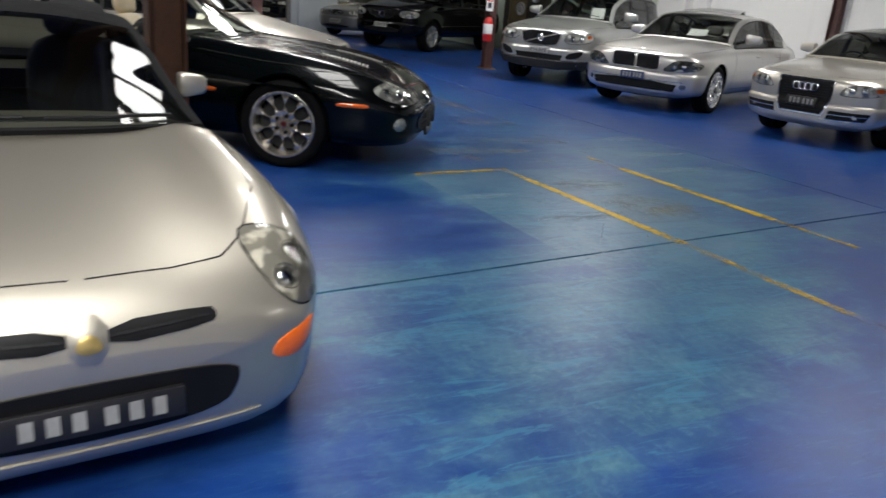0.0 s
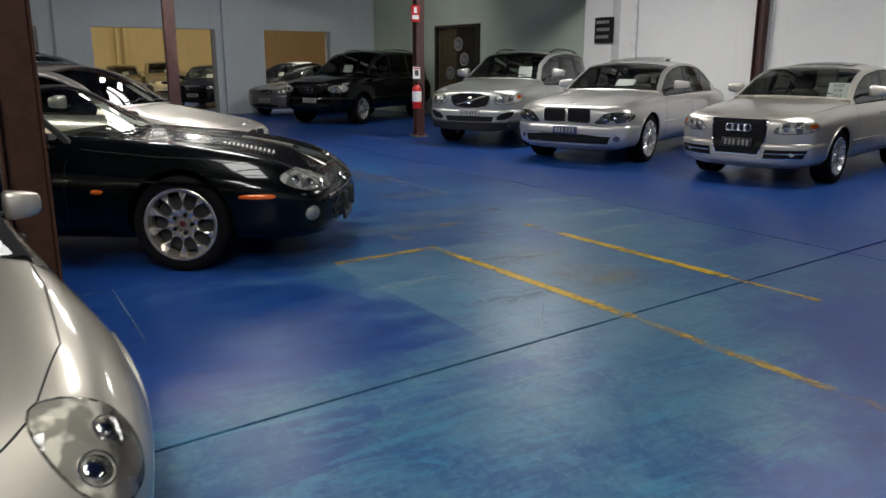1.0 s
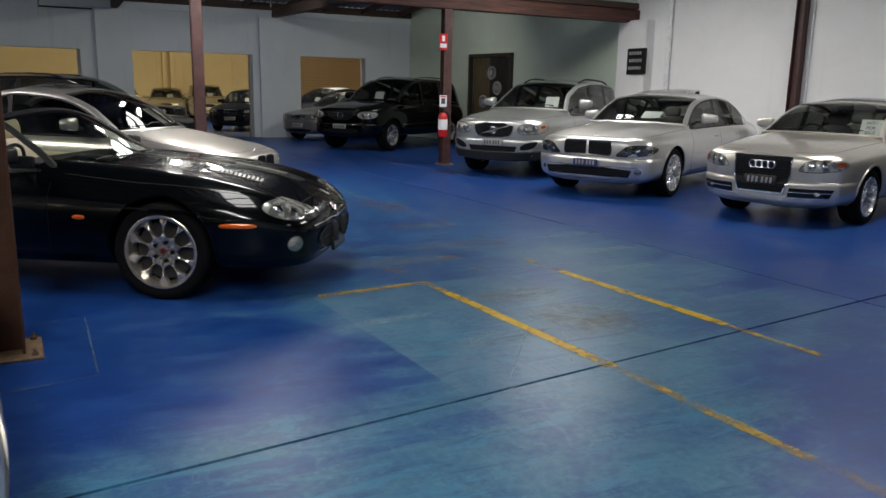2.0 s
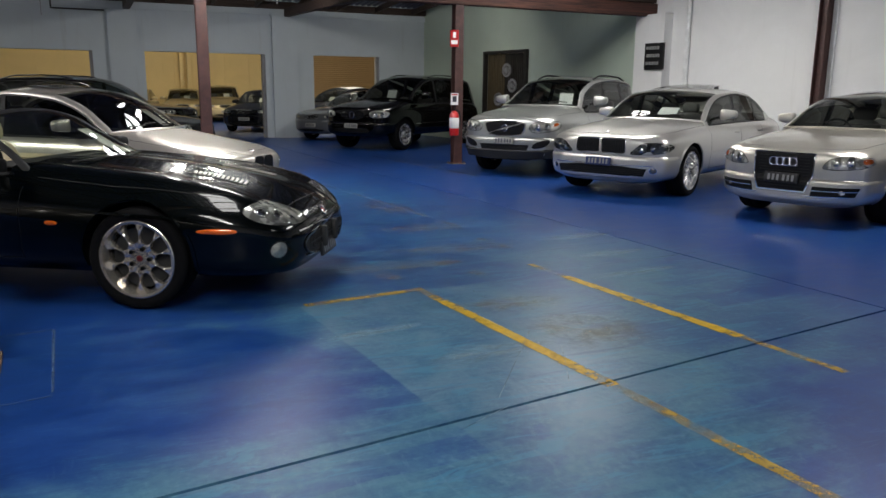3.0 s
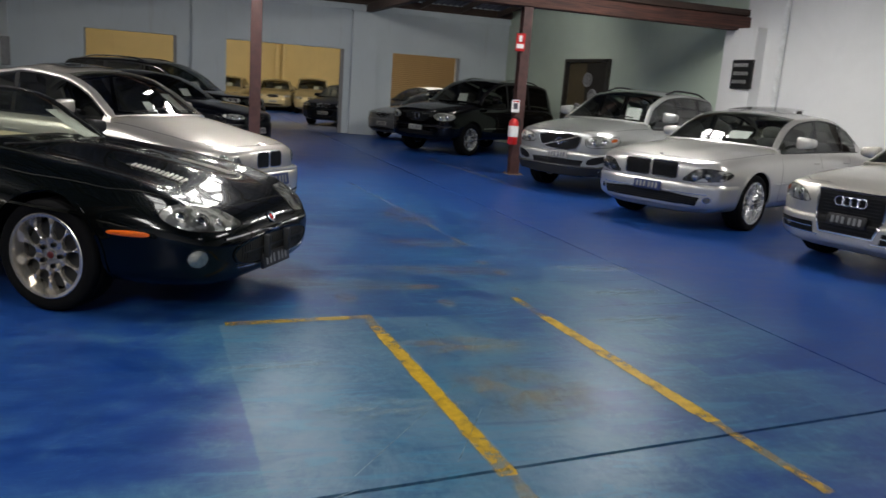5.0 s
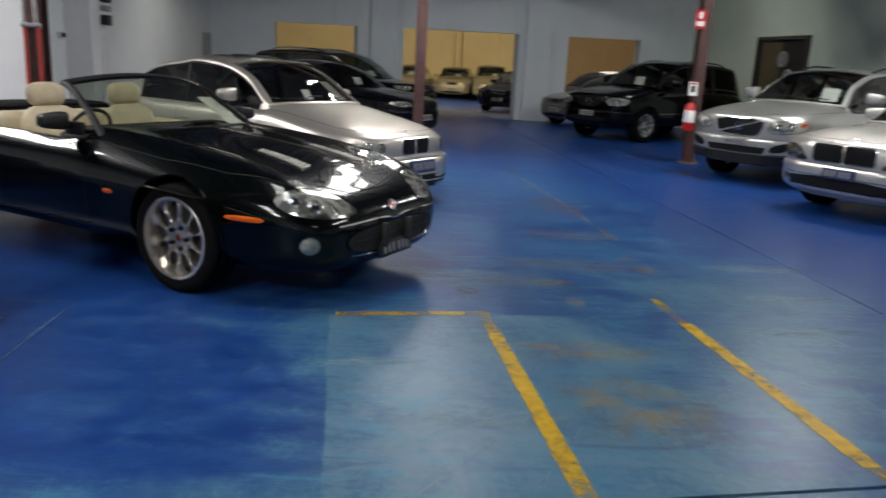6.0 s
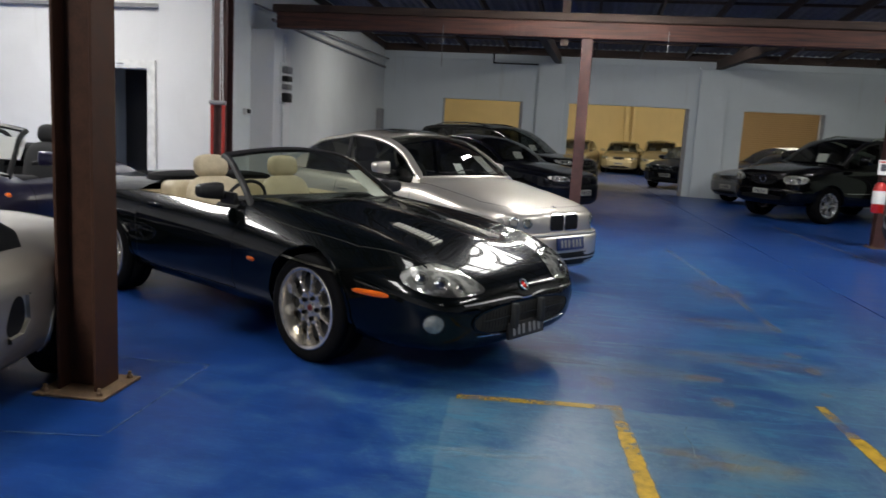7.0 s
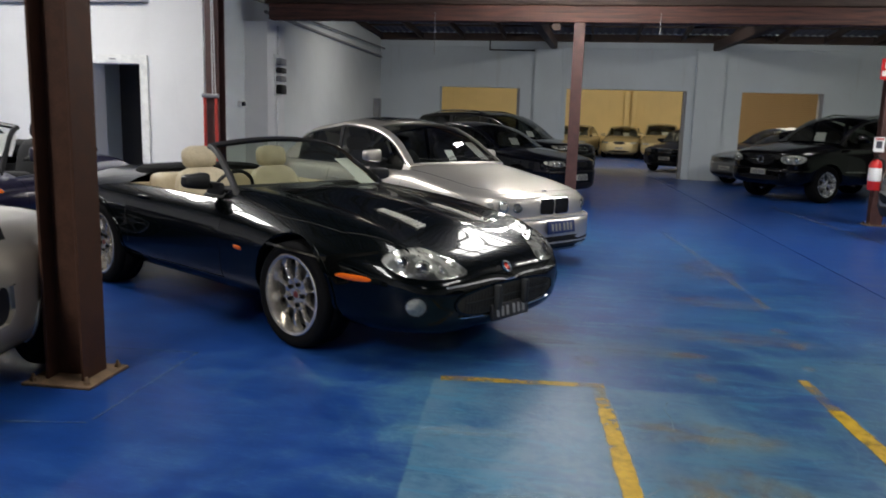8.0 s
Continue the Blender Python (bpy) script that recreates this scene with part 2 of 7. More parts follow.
M_FLOOR = floor_paint("blue_floor_paint")
M_YELLOW = line_paint("worn_yellow_paint", (0.56, 0.35, 0.010), 0.44, 0.92)
M_FAINT = line_paint("faint_yellow_paint", (0.38, 0.28, 0.08), 0.53, 0.32)
M_RUBBED = line_paint("rubbed_yellow_paint", (0.46, 0.30, 0.02), 0.46, 0.75)
M_OCHRE = stain_paint("ochre_stain", (0.40, 0.27, 0.06), 0.40)
M_RUB = stain_paint("faint_ochre_rub", (0.30, 0.20, 0.06), 0.30)
M_SCUFF = stain_paint("pale_scuff", (0.26, 0.38, 0.44), 0.6)
M_DAB = stain_paint("ochre_dab", (0.40, 0.25, 0.06), 0.42)
M_BROKEN = line_paint("broken_yellow_paint", (0.48, 0.31, 0.03), 0.515, 0.75)
M_SCRATCH = line_paint("pale_scratch", (0.17, 0.27, 0.35), 0.48)
M_SEAM = line_paint("floor_seam", (0.075, 0.13, 0.24), 0.46)
M_JOINT = plain("joint_filler", (0.02, 0.025, 0.05), 0.8)
M_WALL = wall_paint("pale_blue_grey_wall", (0.60, 0.66, 0.70))
M_LEFT = wall_paint("white_grey_wall", (0.74, 0.77, 0.77))
M_GREEN = wall_paint("pale_green_wall", (0.54, 0.63, 0.53))
M_SHUTTER = wall_paint("brown_shutter_paint", (0.46, 0.32, 0.17), (0.3, 0.2, 0.1))
M_WHITE = wall_paint("white_wall", (0.80, 0.80, 0.80), amount=0.1)
M_TRIM = plain("white_trim", (0.78, 0.78, 0.76), 0.5)
M_YWALL = wall_paint("yellow_boarding", (0.72, 0.57, 0.29), (0.5, 0.36, 0.15))
# near-black colour stands in for the shade inside the doorway
M_ROOMSHADE = plain("room_shade", (0.06, 0.06, 0.065), 0.9)
M_STEEL = plain("brown_oxide_steel", (0.050, 0.022, 0.013), 0.6, vary=0.25, relief=0.1, spec=0.2)
M_POST = plain("red_brown_post", (0.068, 0.029, 0.026), 0.55, vary=0.3, relief=0.1)
M_RUST = plain("rusty_plate", (0.16, 0.10, 0.055), 0.7, vary=0.4, relief=0.3)
M_BEAM = timber("red_brown_timber", (0.026, 0.013, 0.011), (0.115, 0.043, 0.030))
M_DARKWOOD = timber("dark_timber", (0.030, 0.018, 0.014), (0.070, 0.042, 0.032))
M_SHEET = plain("roof_sheeting", (0.13, 0.135, 0.20), 0.6, vary=0.3)
M_PIPE = plain("pale_pipe", (0.75, 0.76, 0.76), 0.4)
M_GREY = plain("grey_plastic", (0.25, 0.25, 0.26), 0.5)
M_BLACK = plain("black_plastic", (0.011, 0.011, 0.012), 0.45, spec=0.3)
M_RUBBER = plain("tyre_rubber", (0.006, 0.006, 0.0065), 0.8, relief=0.15, spec=0.06)
M_WELL = plain("wheel_well", (0.006, 0.006, 0.007), 0.9, spec=0.05)
M_RED = plain("red_enamel", (0.55, 0.02, 0.02), 0.3, coat=0.5)
M_REDPAINT = plain("red_pipe", (0.45, 0.035, 0.025), 0.45)
M_PAPER = plain("white_card", (0.85, 0.85, 0.84), 0.8, vary=0.03)
M_CHROME = plain("chrome", (0.80, 0.80, 0.80), 0.08, 1.0, vary=0.04)
M_ALLOY = plain("silver_alloy", (0.74, 0.69, 0.61), 0.22, 0.86, vary=0.03)
M_WHEEL = plain("grey_alloy", (0.60, 0.60, 0.60), 0.26, 0.75, vary=0.03)
M_BRAKE = plain("brake_steel", (0.022, 0.022, 0.022), 0.6, 0.3)
M_GAP = plain("shut_line", (0.006, 0.006, 0.006), 0.9)
M_GRILLE = plain("grille_black", (0.006, 0.006, 0.007), 0.5, spec=0.2)
M_CLAD = plain("black_cladding", (0.022, 0.023, 0.024), 0.6, spec=0.3)
M_REFLECT = faceted("lamp_reflector", (0.88, 0.87, 0.82), 0.22)
M_LAMPMIRROR = faceted("lamp_mirror", (0.92, 0.91, 0.86), 0.5)
M_WARMMIRROR = faceted("warm_lamp_mirror", (0.86, 0.81, 0.70), 0.35)
M_LOUVRE = plain("silver_louvre", (0.78, 0.76, 0.70), 0.3, 0.25, vary=0.05)
M_FOG = plain("ribbed_fog_glass", (0.74, 0.73, 0.66), 0.25, vary=0.2, scale=30)
M_DEEPLAMP = faceted("lamp_housing", (0.22, 0.22, 0.22), 0.6)
M_AMBER = plain("amber_lens", (0.75, 0.13, 0.01), 0.12, coat=0.6)
M_REDLENS = plain("red_lens", (0.35, 0.01, 0.01), 0.12, coat=0.6)
M_MESH = plain("olive_mesh", (0.020, 0.017, 0.010), 0.6, 0.2)
M_CAP = plain("dark_red_cap", (0.10, 0.012, 0.012), 0.3, coat=0.5)
M_LENS = clear("lamp_lens", (0.92, 0.93, 0.92))
M_GLASS = clear("tinted_glass", (0.40, 0.44, 0.41))
M_DARKGLASS = clear("dark_tinted_glass", (0.17, 0.19, 0.18))
M_SCREEN = clear("clear_windscreen", (0.58, 0.63, 0.54))
M_CLEARSCREEN = clear("clear_screen", (0.88, 0.90, 0.87))
M_CREAM = plain("cream_leather", (0.52, 0.44, 0.30), 0.5, relief=0.08)
M_DARKTRIM = plain("charcoal_trim", (0.030, 0.030, 0.032), 0.75, spec=0.2)
M_GREYSEAT = plain("grey_upholstery", (0.15, 0.145, 0.14), 0.8)
M_FABRIC = plain("black_hood_fabric", (0.010, 0.010, 0.011), 0.9, relief=0.2, spec=0.15)
M_PLATEDARK = plain("dark_plate", (0.01, 0.01, 0.012), 0.4)
M_PLATEBLUE = plain("blue_plate", (0.02, 0.035, 0.12), 0.4)
M_PLATEPALE = plain("pale_plate", (0.27, 0.27, 0.25), 0.4)
M_INK = plain("plate_ink", (0.06, 0.06, 0.08), 0.6)
M_PALEINK = plain("plate_pale_ink", (0.26, 0.26, 0.255), 0.6)
# glow of the assumed roof sheets, which stay out of view
M_SKYLIGHT = glowing("assumed_skylight_glow", (0.93, 0.97, 1.0), 2.5)
# tubes of the added battens beyond the roof beam
M_DIMTUBE = glowing("added_lamp_tube", (1.0, 0.92, 0.75), 6.0)
M_TUBE = glowing("lamp_tube", (1.0, 0.98, 0.92), 105.0)

P_SILVER = paint("silver_paint", (0.65, 0.635, 0.60), 0.76, 0.32)
P_CHAMPAGNE = paint("champagne_paint", (0.66, 0.625, 0.55), 0.76, 0.32)
P_WARMSILVER = paint("warm_silver_paint", (0.63, 0.595, 0.54), 0.74, 0.34)
P_MG = paint("pale_champagne_paint", (0.49, 0.455, 0.385), 0.86, 0.42)
P_CROSS = paint("grey_silver_paint", (0.43, 0.44, 0.42), 0.76, 0.32)
P_GREEN = paint("black_green_paint", (0.0010, 0.0018, 0.0018), 0.0, 0.25, lacquer=0.58)
P_BLACK = paint("black_paint", (0.0014, 0.0014, 0.0018), 0.0, 0.25, lacquer=0.7)
P_PURPLE = paint("purple_blue_paint", (0.012, 0.010, 0.038), 0.2, 0.3)
P_GREY = paint("dark_silver_paint", (0.13, 0.135, 0.14), 0.5, 0.33)
P_GOLD = paint("gold_paint", (0.42, 0.36, 0.22), 0.5, 0.34)
P_WHITE = paint("white_paint", (0.75, 0.75, 0.74), 0.0, 0.3)
P_NAVY = paint("navy_paint", (0.003, 0.0035, 0.006), 0.1, 0.3, lacquer=0.7)


# ---- mesh tools ----
def mesh_of(name, bm, mats, smooth=None):
    bmesh.ops.recalc_face_normals(bm, faces=bm.faces)
    me = bpy.data.meshes.new(name)
    bm.to_mesh(me)
    bm.free()
    for m in mats if isinstance(mats, (list, tuple)) else [mats]:
        me.materials.append(m)
    if smooth:
        me.shade_smooth()
        me.set_sharp_from_angle(angle=radians(smooth))
    return me


def part(name, bm, material, parent, label="", smooth=35):
    ob = new(name, mesh_of(name, bm, material, smooth))
    ob.parent = parent
    return tagged(ob, label)


def thing(name, label, category, at=None, group="", kind=""):
    ob = new(name)
    ob.empty_display_size = 0.2
    if at is not None:
        ob.matrix_world = at
    return tagged(ob, label, category, group, kind)


def box(bm, x0, x1, y0, y1, z0, z1, bevel=0.0, seg=2, m=None):
    r = bmesh.ops.create_cube(bm, size=1)
    vs = r["verts"]
    for v in vs:
        v.co = Vector((x0 + (v.co.x + 0.5) * (x1 - x0), y0 + (v.co.y + 0.5) * (y1 - y0), z0 + (v.co.z + 0.5) * (z1 - z0)))
    if bevel:
        es = {e for v in vs for e in v.link_edges}
        r2 = bmesh.ops.bevel(bm, geom=list(es), offset=bevel, segments=seg, profile=0.5, affect="EDGES")
        vs = list({v for f in r2["faces"] for v in f.verts} | {v for v in vs if v.is_valid})
    if m is not None:
        bmesh.ops.transform(bm, matrix=m, verts=vs)
    return bm


def boxed(*a, **k):
    return box(bmesh.new(), *a, **k)


def rod(bm, a, b, r, seg=10, r2=None):
    a, b = Vector(a), Vector(b)
    d = b - a
    m = Matrix.Translation((a + b) / 2) @ d.to_track_quat("Z", "Y").to_matrix().to_4x4()
    bmesh.ops.create_cone(bm, cap_ends=True, segments=seg, radius1=r, radius2=r if r2 is None else r2, depth=d.length, matrix=m)
    return bm


def bar(bm, a, b, w, h, bevel=0.0):
    """A rectangular bar from a to b, w wide, h high."""
    a, b = Vector(a), Vector(b)
    d = b - a
    side = d.cross(Vector((0, 0, 1)))
    side = side.normalized() if side.length > 1e-6 else Vector((1, 0, 0))
    up = side.cross(d).normalized()
    rot = Matrix((d.normalized(), side, up)).transposed().to_4x4()
    return box(bm, -d.length / 2, d.length / 2, -w / 2, w / 2, -h / 2, h / 2, bevel, 1, Matrix.Translation((a + b) / 2) @ rot)


def lathe(bm, profile, seg=40):
    """Turns (radius, y) points round the y axis."""
    rings = []
    for k in range(seg):
        c, s = math.cos(2 * math.pi * k / seg), math.sin(2 * math.pi * k / seg)
        rings.append([bm.verts.new((r * c, y, r * s)) for r, y in profile])
    for k in range(seg):
        p, q = rings[k], rings[(k + 1) % seg]
        for j in range(len(profile) - 1):
            bm.faces.new((p[j], p[j + 1], q[j + 1], q[j]))
    return bm


def ring(bm, r, thick, m, seg=32, sides=8):
    """A torus of radius r in the plane of m's x and y."""
    rows = []
    for k in range(seg):
        a = 2 * math.pi * k / seg
        rows.append([bm.verts.new(m @ Vector(((r + thick * math.cos(b)) * math.cos(a), (r + thick * math.cos(b)) * math.sin(a), thick * math.sin(b))))
                     for b in [2 * math.pi * j / sides for j in range(sides)]])
    for k in range(seg):
        for j in range(sides):
            bm.faces.new((rows[k][j], rows[k][(j + 1) % sides], rows[(k + 1) % seg][(j + 1) % sides], rows[(k + 1) % seg][j]))
    return bm


def blob(bm, at, size, power=2.6, seg=20, m=None):
    """A rounded cushion: a superellipsoid."""
    def sp(v, e):
        return math.copysign(abs(v) ** e, v)
    e, rows = 2 / power, []
    for i in range(1, seg // 2):
        a = -math.pi / 2 + math.pi * i / (seg // 2)
        rows.append([Vector((size[0] * sp(math.cos(a), e) * sp(math.cos(b), e), size[1] * sp(math.cos(a), e) * sp(math.sin(b), e), size[2] * sp(math.sin(a), e)))
                     for b in [2 * math.pi * j / seg for j in range(seg)]])
    m = m or Matrix.Identity(4)
    at = Vector(at)
    vs = [[bm.verts.new(at + m.to_3x3() @ p) for p in row] for row in rows]
    lo, hi = bm.verts.new(at + m.to_3x3() @ Vector((0, 0, -size[2]))), bm.verts.new(at + m.to_3x3() @ Vector((0, 0, size[2])))
    for i in range(len(vs) - 1):
        for j in range(seg):
            bm.faces.new((vs[i][j], vs[i][(j + 1) % seg], vs[i + 1][(j + 1) % seg], vs[i + 1][j]))
    for j in range(seg):
        bm.faces.new((lo, vs[0][(j + 1) % seg], vs[0][j]))
        bm.faces.new((hi, vs[-1][j], vs[-1][(j + 1) % seg]))
    return bm


def curve(*pts):
    """A smooth curve through (x, value) points that never overshoots."""
    x, y = np.array([p[0] for p in pts], float), np.array([p[1] for p in pts], float)
    if len(x) == 1:
        return lambda v: float(y[0])
    h = np.diff(x)
    d = np.diff(y) / h
    m = np.zeros(len(x))
    m[0], m[-1] = d[0], d[-1]
    for i in range(1, len(x) - 1):
        if d[i - 1] * d[i] > 0:
            w1, w2 = 2 * h[i] + h[i - 1], h[i] + 2 * h[i - 1]
            m[i] = (w1 + w2) / (w1 / d[i - 1] + w2 / d[i])

    def at(v):
        v = min(max(v, x[0]), x[-1])
        i = min(max(int(np.searchsorted(x, v)) - 1, 0), len(h) - 1)
        t = (v - x[i]) / h[i]
        return float((2 * t**3 - 3 * t * t + 1) * y[i] + (t**3 - 2 * t * t + t) * h[i] * m[i] + (3 * t * t - 2 * t**3) * y[i + 1] + (t**3 - t * t) * h[i] * m[i + 1])
    return at


def rounded(poly, times=2):
    """Corners cut by Chaikin's rule."""
    p = [Vector(q) for q in poly]
    for _ in range(times):
        p = [q for a, b in zip(p, p[1:] + p[:1]) for q in (a * 0.75 + b * 0.25, a * 0.25 + b * 0.75)]
    return p


# ---- the hall ----
Y_BACK, X_LEFT, Y_TRUSS = 24.72, -2.38, 15.3
R0, R1 = Vector((11.60, 24.72)), Vector((15.8, 0.0))  # the slanting wall on the right
RIGHT_DIR = (R1 - R0).normalized()


def roof_z(y):
    return 3.78 + (Y_BACK - y) * 0.055


def slab(name, corners, z0, z1, material, kind="structure", label="", category=""):
    """An upright prism over a plan polygon."""
    bm = bmesh.new()
    lo, hi = [bm.verts.new((*c, z0)) for c in corners], [bm.verts.new((*c, z1)) for c in corners]
    bm.faces.new(lo), bm.faces.new(hi)
    for i in range(len(lo)):
        j = (i + 1) % len(lo)
        bm.faces.new((lo[i], lo[j], hi[j], hi[i]))
    return tagged(new(name, mesh_of(name, bm, material)), label, category, kind=kind)


def wall_box(name, x0, x1, y0, y1, z0, z1, material, label):
    return tagged(new(name, mesh_of(name, boxed(x0, x1, y0, y1, z0, z1), material)), label, "wall", kind="structure")


# floor: a dark bed with four cast slabs between two joints
floor = tagged(new("floor", mesh_of("floor", boxed(-9, 20, -8, 44, -0.20, -0.012), M_JOINT)), "glossy blue painted concrete floor, scuffed and stained", "floor", kind="structure")


def joint_a(x):
    return 3.67 + 0.1429 * x


def joint_b(y):
    return 7.07 - 0.0522 * y


def cut_slab(left, low):
    g = 0.011
    bm = bmesh.new()
    bx0, bx1 = (-9, None) if left else (None, 20)
    by0, by1 = (-8, None) if low else (None, 44)
    corners = []
    for sx, sy in ((0, 0), (1, 0), (1, 1), (0, 1)):
        inner_x, inner_y = sx == (1 if left else 0), sy == (1 if low else 0)
        y = joint_a(6.8) if inner_y else (by0 if by0 is not None and not sy else by1)
        x = bx0 if bx0 is not None and not sx else bx1
        if inner_x:
            x = joint_b(y) + (-0.006 if left else 0.006)
        if inner_y:
            y = joint_a(x) + (-g if low else g)
        corners.append((x, y))
    lo, hi = [bm.verts.new((*c, -0.15)) for c in corners], [bm.verts.new((*c, 0)) for c in corners]
    bm.faces.new(hi), bm.faces.new(lo)
    for i in range(4):
        bm.faces.new((lo[i], lo[(i + 1) % 4], hi[(i + 1) % 4], hi[i]))
    part("floor_slab", bm, M_FLOOR, floor, smooth=None)


for left_side in (True, False):
    for low_side in (True, False):
        cut_slab(left_side, low_side)


def painted_strip(name, pts, width, material, label):
    """A stripe of paint laid on the floor along pts."""
    bm = bmesh.new()
    rows = []
    total = [Vector(p) for p in pts]
    for a, b in zip(total, total[1:]):
        n = max(2, int((b - a).length * 10))
        d = (b - a).normalized()
        s = Vector((-d.y, d.x))
        for k in range(n + 1):
            p = a + (b - a) * k / n
            w = width / 2 * (1 + 0.12 * noise.noise((p.x * 3, p.y * 3, 2)))
            rows.append((bm.verts.new((*(p + s * w), 0.0035)), bm.verts.new((*(p - s * w), 0.0035))))
    across = bm.loops.layers.uv.new("across")
    for (a, b), (c, d) in zip(rows, rows[1:]):
        for loop, u in zip(bm.faces.new((a, b, d, c)).loops, (0, 1, 1, 0)):
            loop[across].uv = (u, 0.5)
    return tagged(new(name, mesh_of(name, bm, material)), label, "floor marking", kind="structure")


painted_strip("yellow_line", [(4.02, 6.30), (4.06, 5.98)], 0.095, M_BROKEN, "rubbed corner of a yellow bay line")
painted_strip("yellow_line", [(4.06, 5.98), (4.228, 4.22)], 0.11, M_YELLOW, "worn yellow bay line painted on the blue floor")
painted_strip("yellow_line", [(4.228, 4.22), (4.31, 3.1), (4.40, 1.9)], 0.09, M_BROKEN, "almost worn away yellow bay line on the blue floor")
painted_strip("yellow_line", [(3.14, 6.22), (4.06, 6.335)], 0.095, M_RUBBED, "short worn yellow cross line on the blue floor")
painted_strip("yellow_line", [(5.215, 6.76), (5.26, 6.27)], 0.085, M_BROKEN, "rubbed start of a yellow bay line")
painted_strip("yellow_line", [(5.26, 6.28), (5.42, 4.58)], 0.12, M_YELLOW, "worn yellow bay line painted on the blue floor")
painted_strip("yellow_line", [(5.42, 4.58), (5.49, 3.9)], 0.08, M_BROKEN, "fading end of a yellow bay line")
painted_strip("yellow_line", [(4.95, 13.2), (5.19, 11.2), (5.42, 8.6)], 0.08, M_FAINT, "faint yellow bay line worn through by tyres")
for pts in ([(0.85, 6.18), (1.61, 6.26)], [(1.61, 6.26), (1.66, 5.18)], [(0.85, 4.98), (1.66, 5.14)]):
    painted_strip("slab_seam", pts, 0.016, M_SEAM, "pale seam of the mended floor round the steel post")
painted_strip("yellow_line", [(7.4, 17.5), (7.9, 12.4)], 0.09, M_FAINT, "faint bay line beside the silver cars")


def stain(cx, cy, rx, ry, material, seed, turn=0.0, label="ochre rubbed stain on the blue floor"):
    bm = bmesh.new()
    c = bm.verts.new((0, 0, 0))
    vs = []
    for k in range(28):
        a = 2 * math.pi * k / 28
        r = 1 + 0.2 * noise.noise((math.cos(a) * 1.6 + seed, math.sin(a) * 1.6, seed))
        vs.append(bm.verts.new((r * math.cos(a), r * math.sin(a), 0)))
    for k in range(28):
        bm.faces.new((c, vs[k], vs[(k + 1) % 28]))
    ob = tagged(new("floor_stain", mesh_of("floor_stain", bm, material)), label, "stain", kind="structure")
    ob.matrix_world = pose(cx, cy, 0.0022 + 0.00004 * seed, 0, 0, turn) @ Matrix.Diagonal((rx, ry, 1, 1))


stain(4.62, 5.05, 0.50, 0.55, M_OCHRE, 1.3)
stain(4.50, 5.75, 0.55, 0.24, M_OCHRE, 4.1)
stain(4.9, 7.6, 0.9, 0.30, M_RUB, 7.7)
stain(4.1, 7.1, 0.8, 0.24, M_RUB, 9.2)
stain(5.0, 8.7, 0.6, 0.35, M_RUB, 11.1)
stain(5.15, 10.2, 0.4, 0.9, M_RUB, 12.6)
stain(3.4, 5.5, 0.4, 0.10, M_SCUFF, 2.2, 8, "pale brushed scuff on the blue floor")
stain(3.9, 4.9, 0.5, 0.16, M_SCUFF, 3.4, 6, "pale brushed scuff on the blue floor")
stain(6.2, 6.9, 0.5, 0.16, M_SCUFF, 5.2, 8, "pale brushed scuff on the blue floor")
stain(6.3, 7.7, 0.6, 0.2, M_SCUFF, 6.3, 4, "pale brushed scuff on the blue floor")
stain(5.9, 6.2, 0.6, 0.14, M_SCUFF, 8.1, 8, "pale brushed scuff on the blue floor")

for pts in ([(4.05, 4.35), (4.32, 4.85)], [(3.62, 4.30), (4.28, 5.15)], [(4.39, 6.17), (4.36, 6.05), (4.385, 5.92), (4.38, 5.76)], [(4.63, 5.88), (4.55, 5.70), (4.50, 5.55)], [(3.30, 4.05), (3.62, 4.2)]):
    painted_strip("floor_scratch", pts, 0.007, M_SCRATCH, "thin pale scratch in the blue floor paint")

for k, (dx, dy, rx, ry) in enumerate(((5.34, 7.89, 0.09, 0.13), (5.38, 7.50, 0.06, 0.12), (4.65, 6.64, 0.09, 0.14), (4.60, 7.08, 0.18, 0.10), (3.95, 6.78, 0.12, 0.20), (5.32, 7.0, 0.05, 0.08))):
    stain(dx, dy, rx, ry, M_DAB, 13.5 + 1.7 * k, 6, "small ochre dab on the blue floor")
for pts in ([(3.9, 7.72), (4.6, 7.70), (5.4, 7.66)], [(3.4, 8.5), (4.3, 8.46)], [(5.6, 6.5), (6.9, 6.62)], [(5.5, 7.2), (6.6, 7.3)]):
    painted_strip("floor_scratch", pts, 0.014, M_SCRATCH, "thin pale brush line in the blue floor paint")

# back wall with three openings, piers and a lintel band
OPENINGS = [(-0.55, 1.82, 2.44), (3.15, 6.50, 2.46), (7.96, 10.08, 2.47)]
xs = [X_LEFT - 0.3] + [v for o in OPENINGS for v in o[:2]] + [R0.x + 0.2]
for k in range(0, len(xs), 2):
    wall_box("wall_back_%d" % (k // 2 + 1), xs[k], xs[k + 1], Y_BACK, Y_BACK + 0.30, 0, 3.95, M_WALL, "pale blue-grey painted brick wall pier")
for k, (a, b, top) in enumerate(OPENINGS):
    wall_box("lintel_%d" % (k + 1), a, b, Y_BACK, Y_BACK + 0.30, top, 3.95, M_WALL, "pale blue-grey wall above a wide opening")
    bm = boxed(b - 0.09, b - 0.002, Y_BACK + 0.05, Y_BACK + 0.24, 0, top - 0.002)
    tagged(new("opening_trim", mesh_of("opening_trim", bm, M_GREY)), "grey steel edge of a wall opening", "trim", kind="structure")
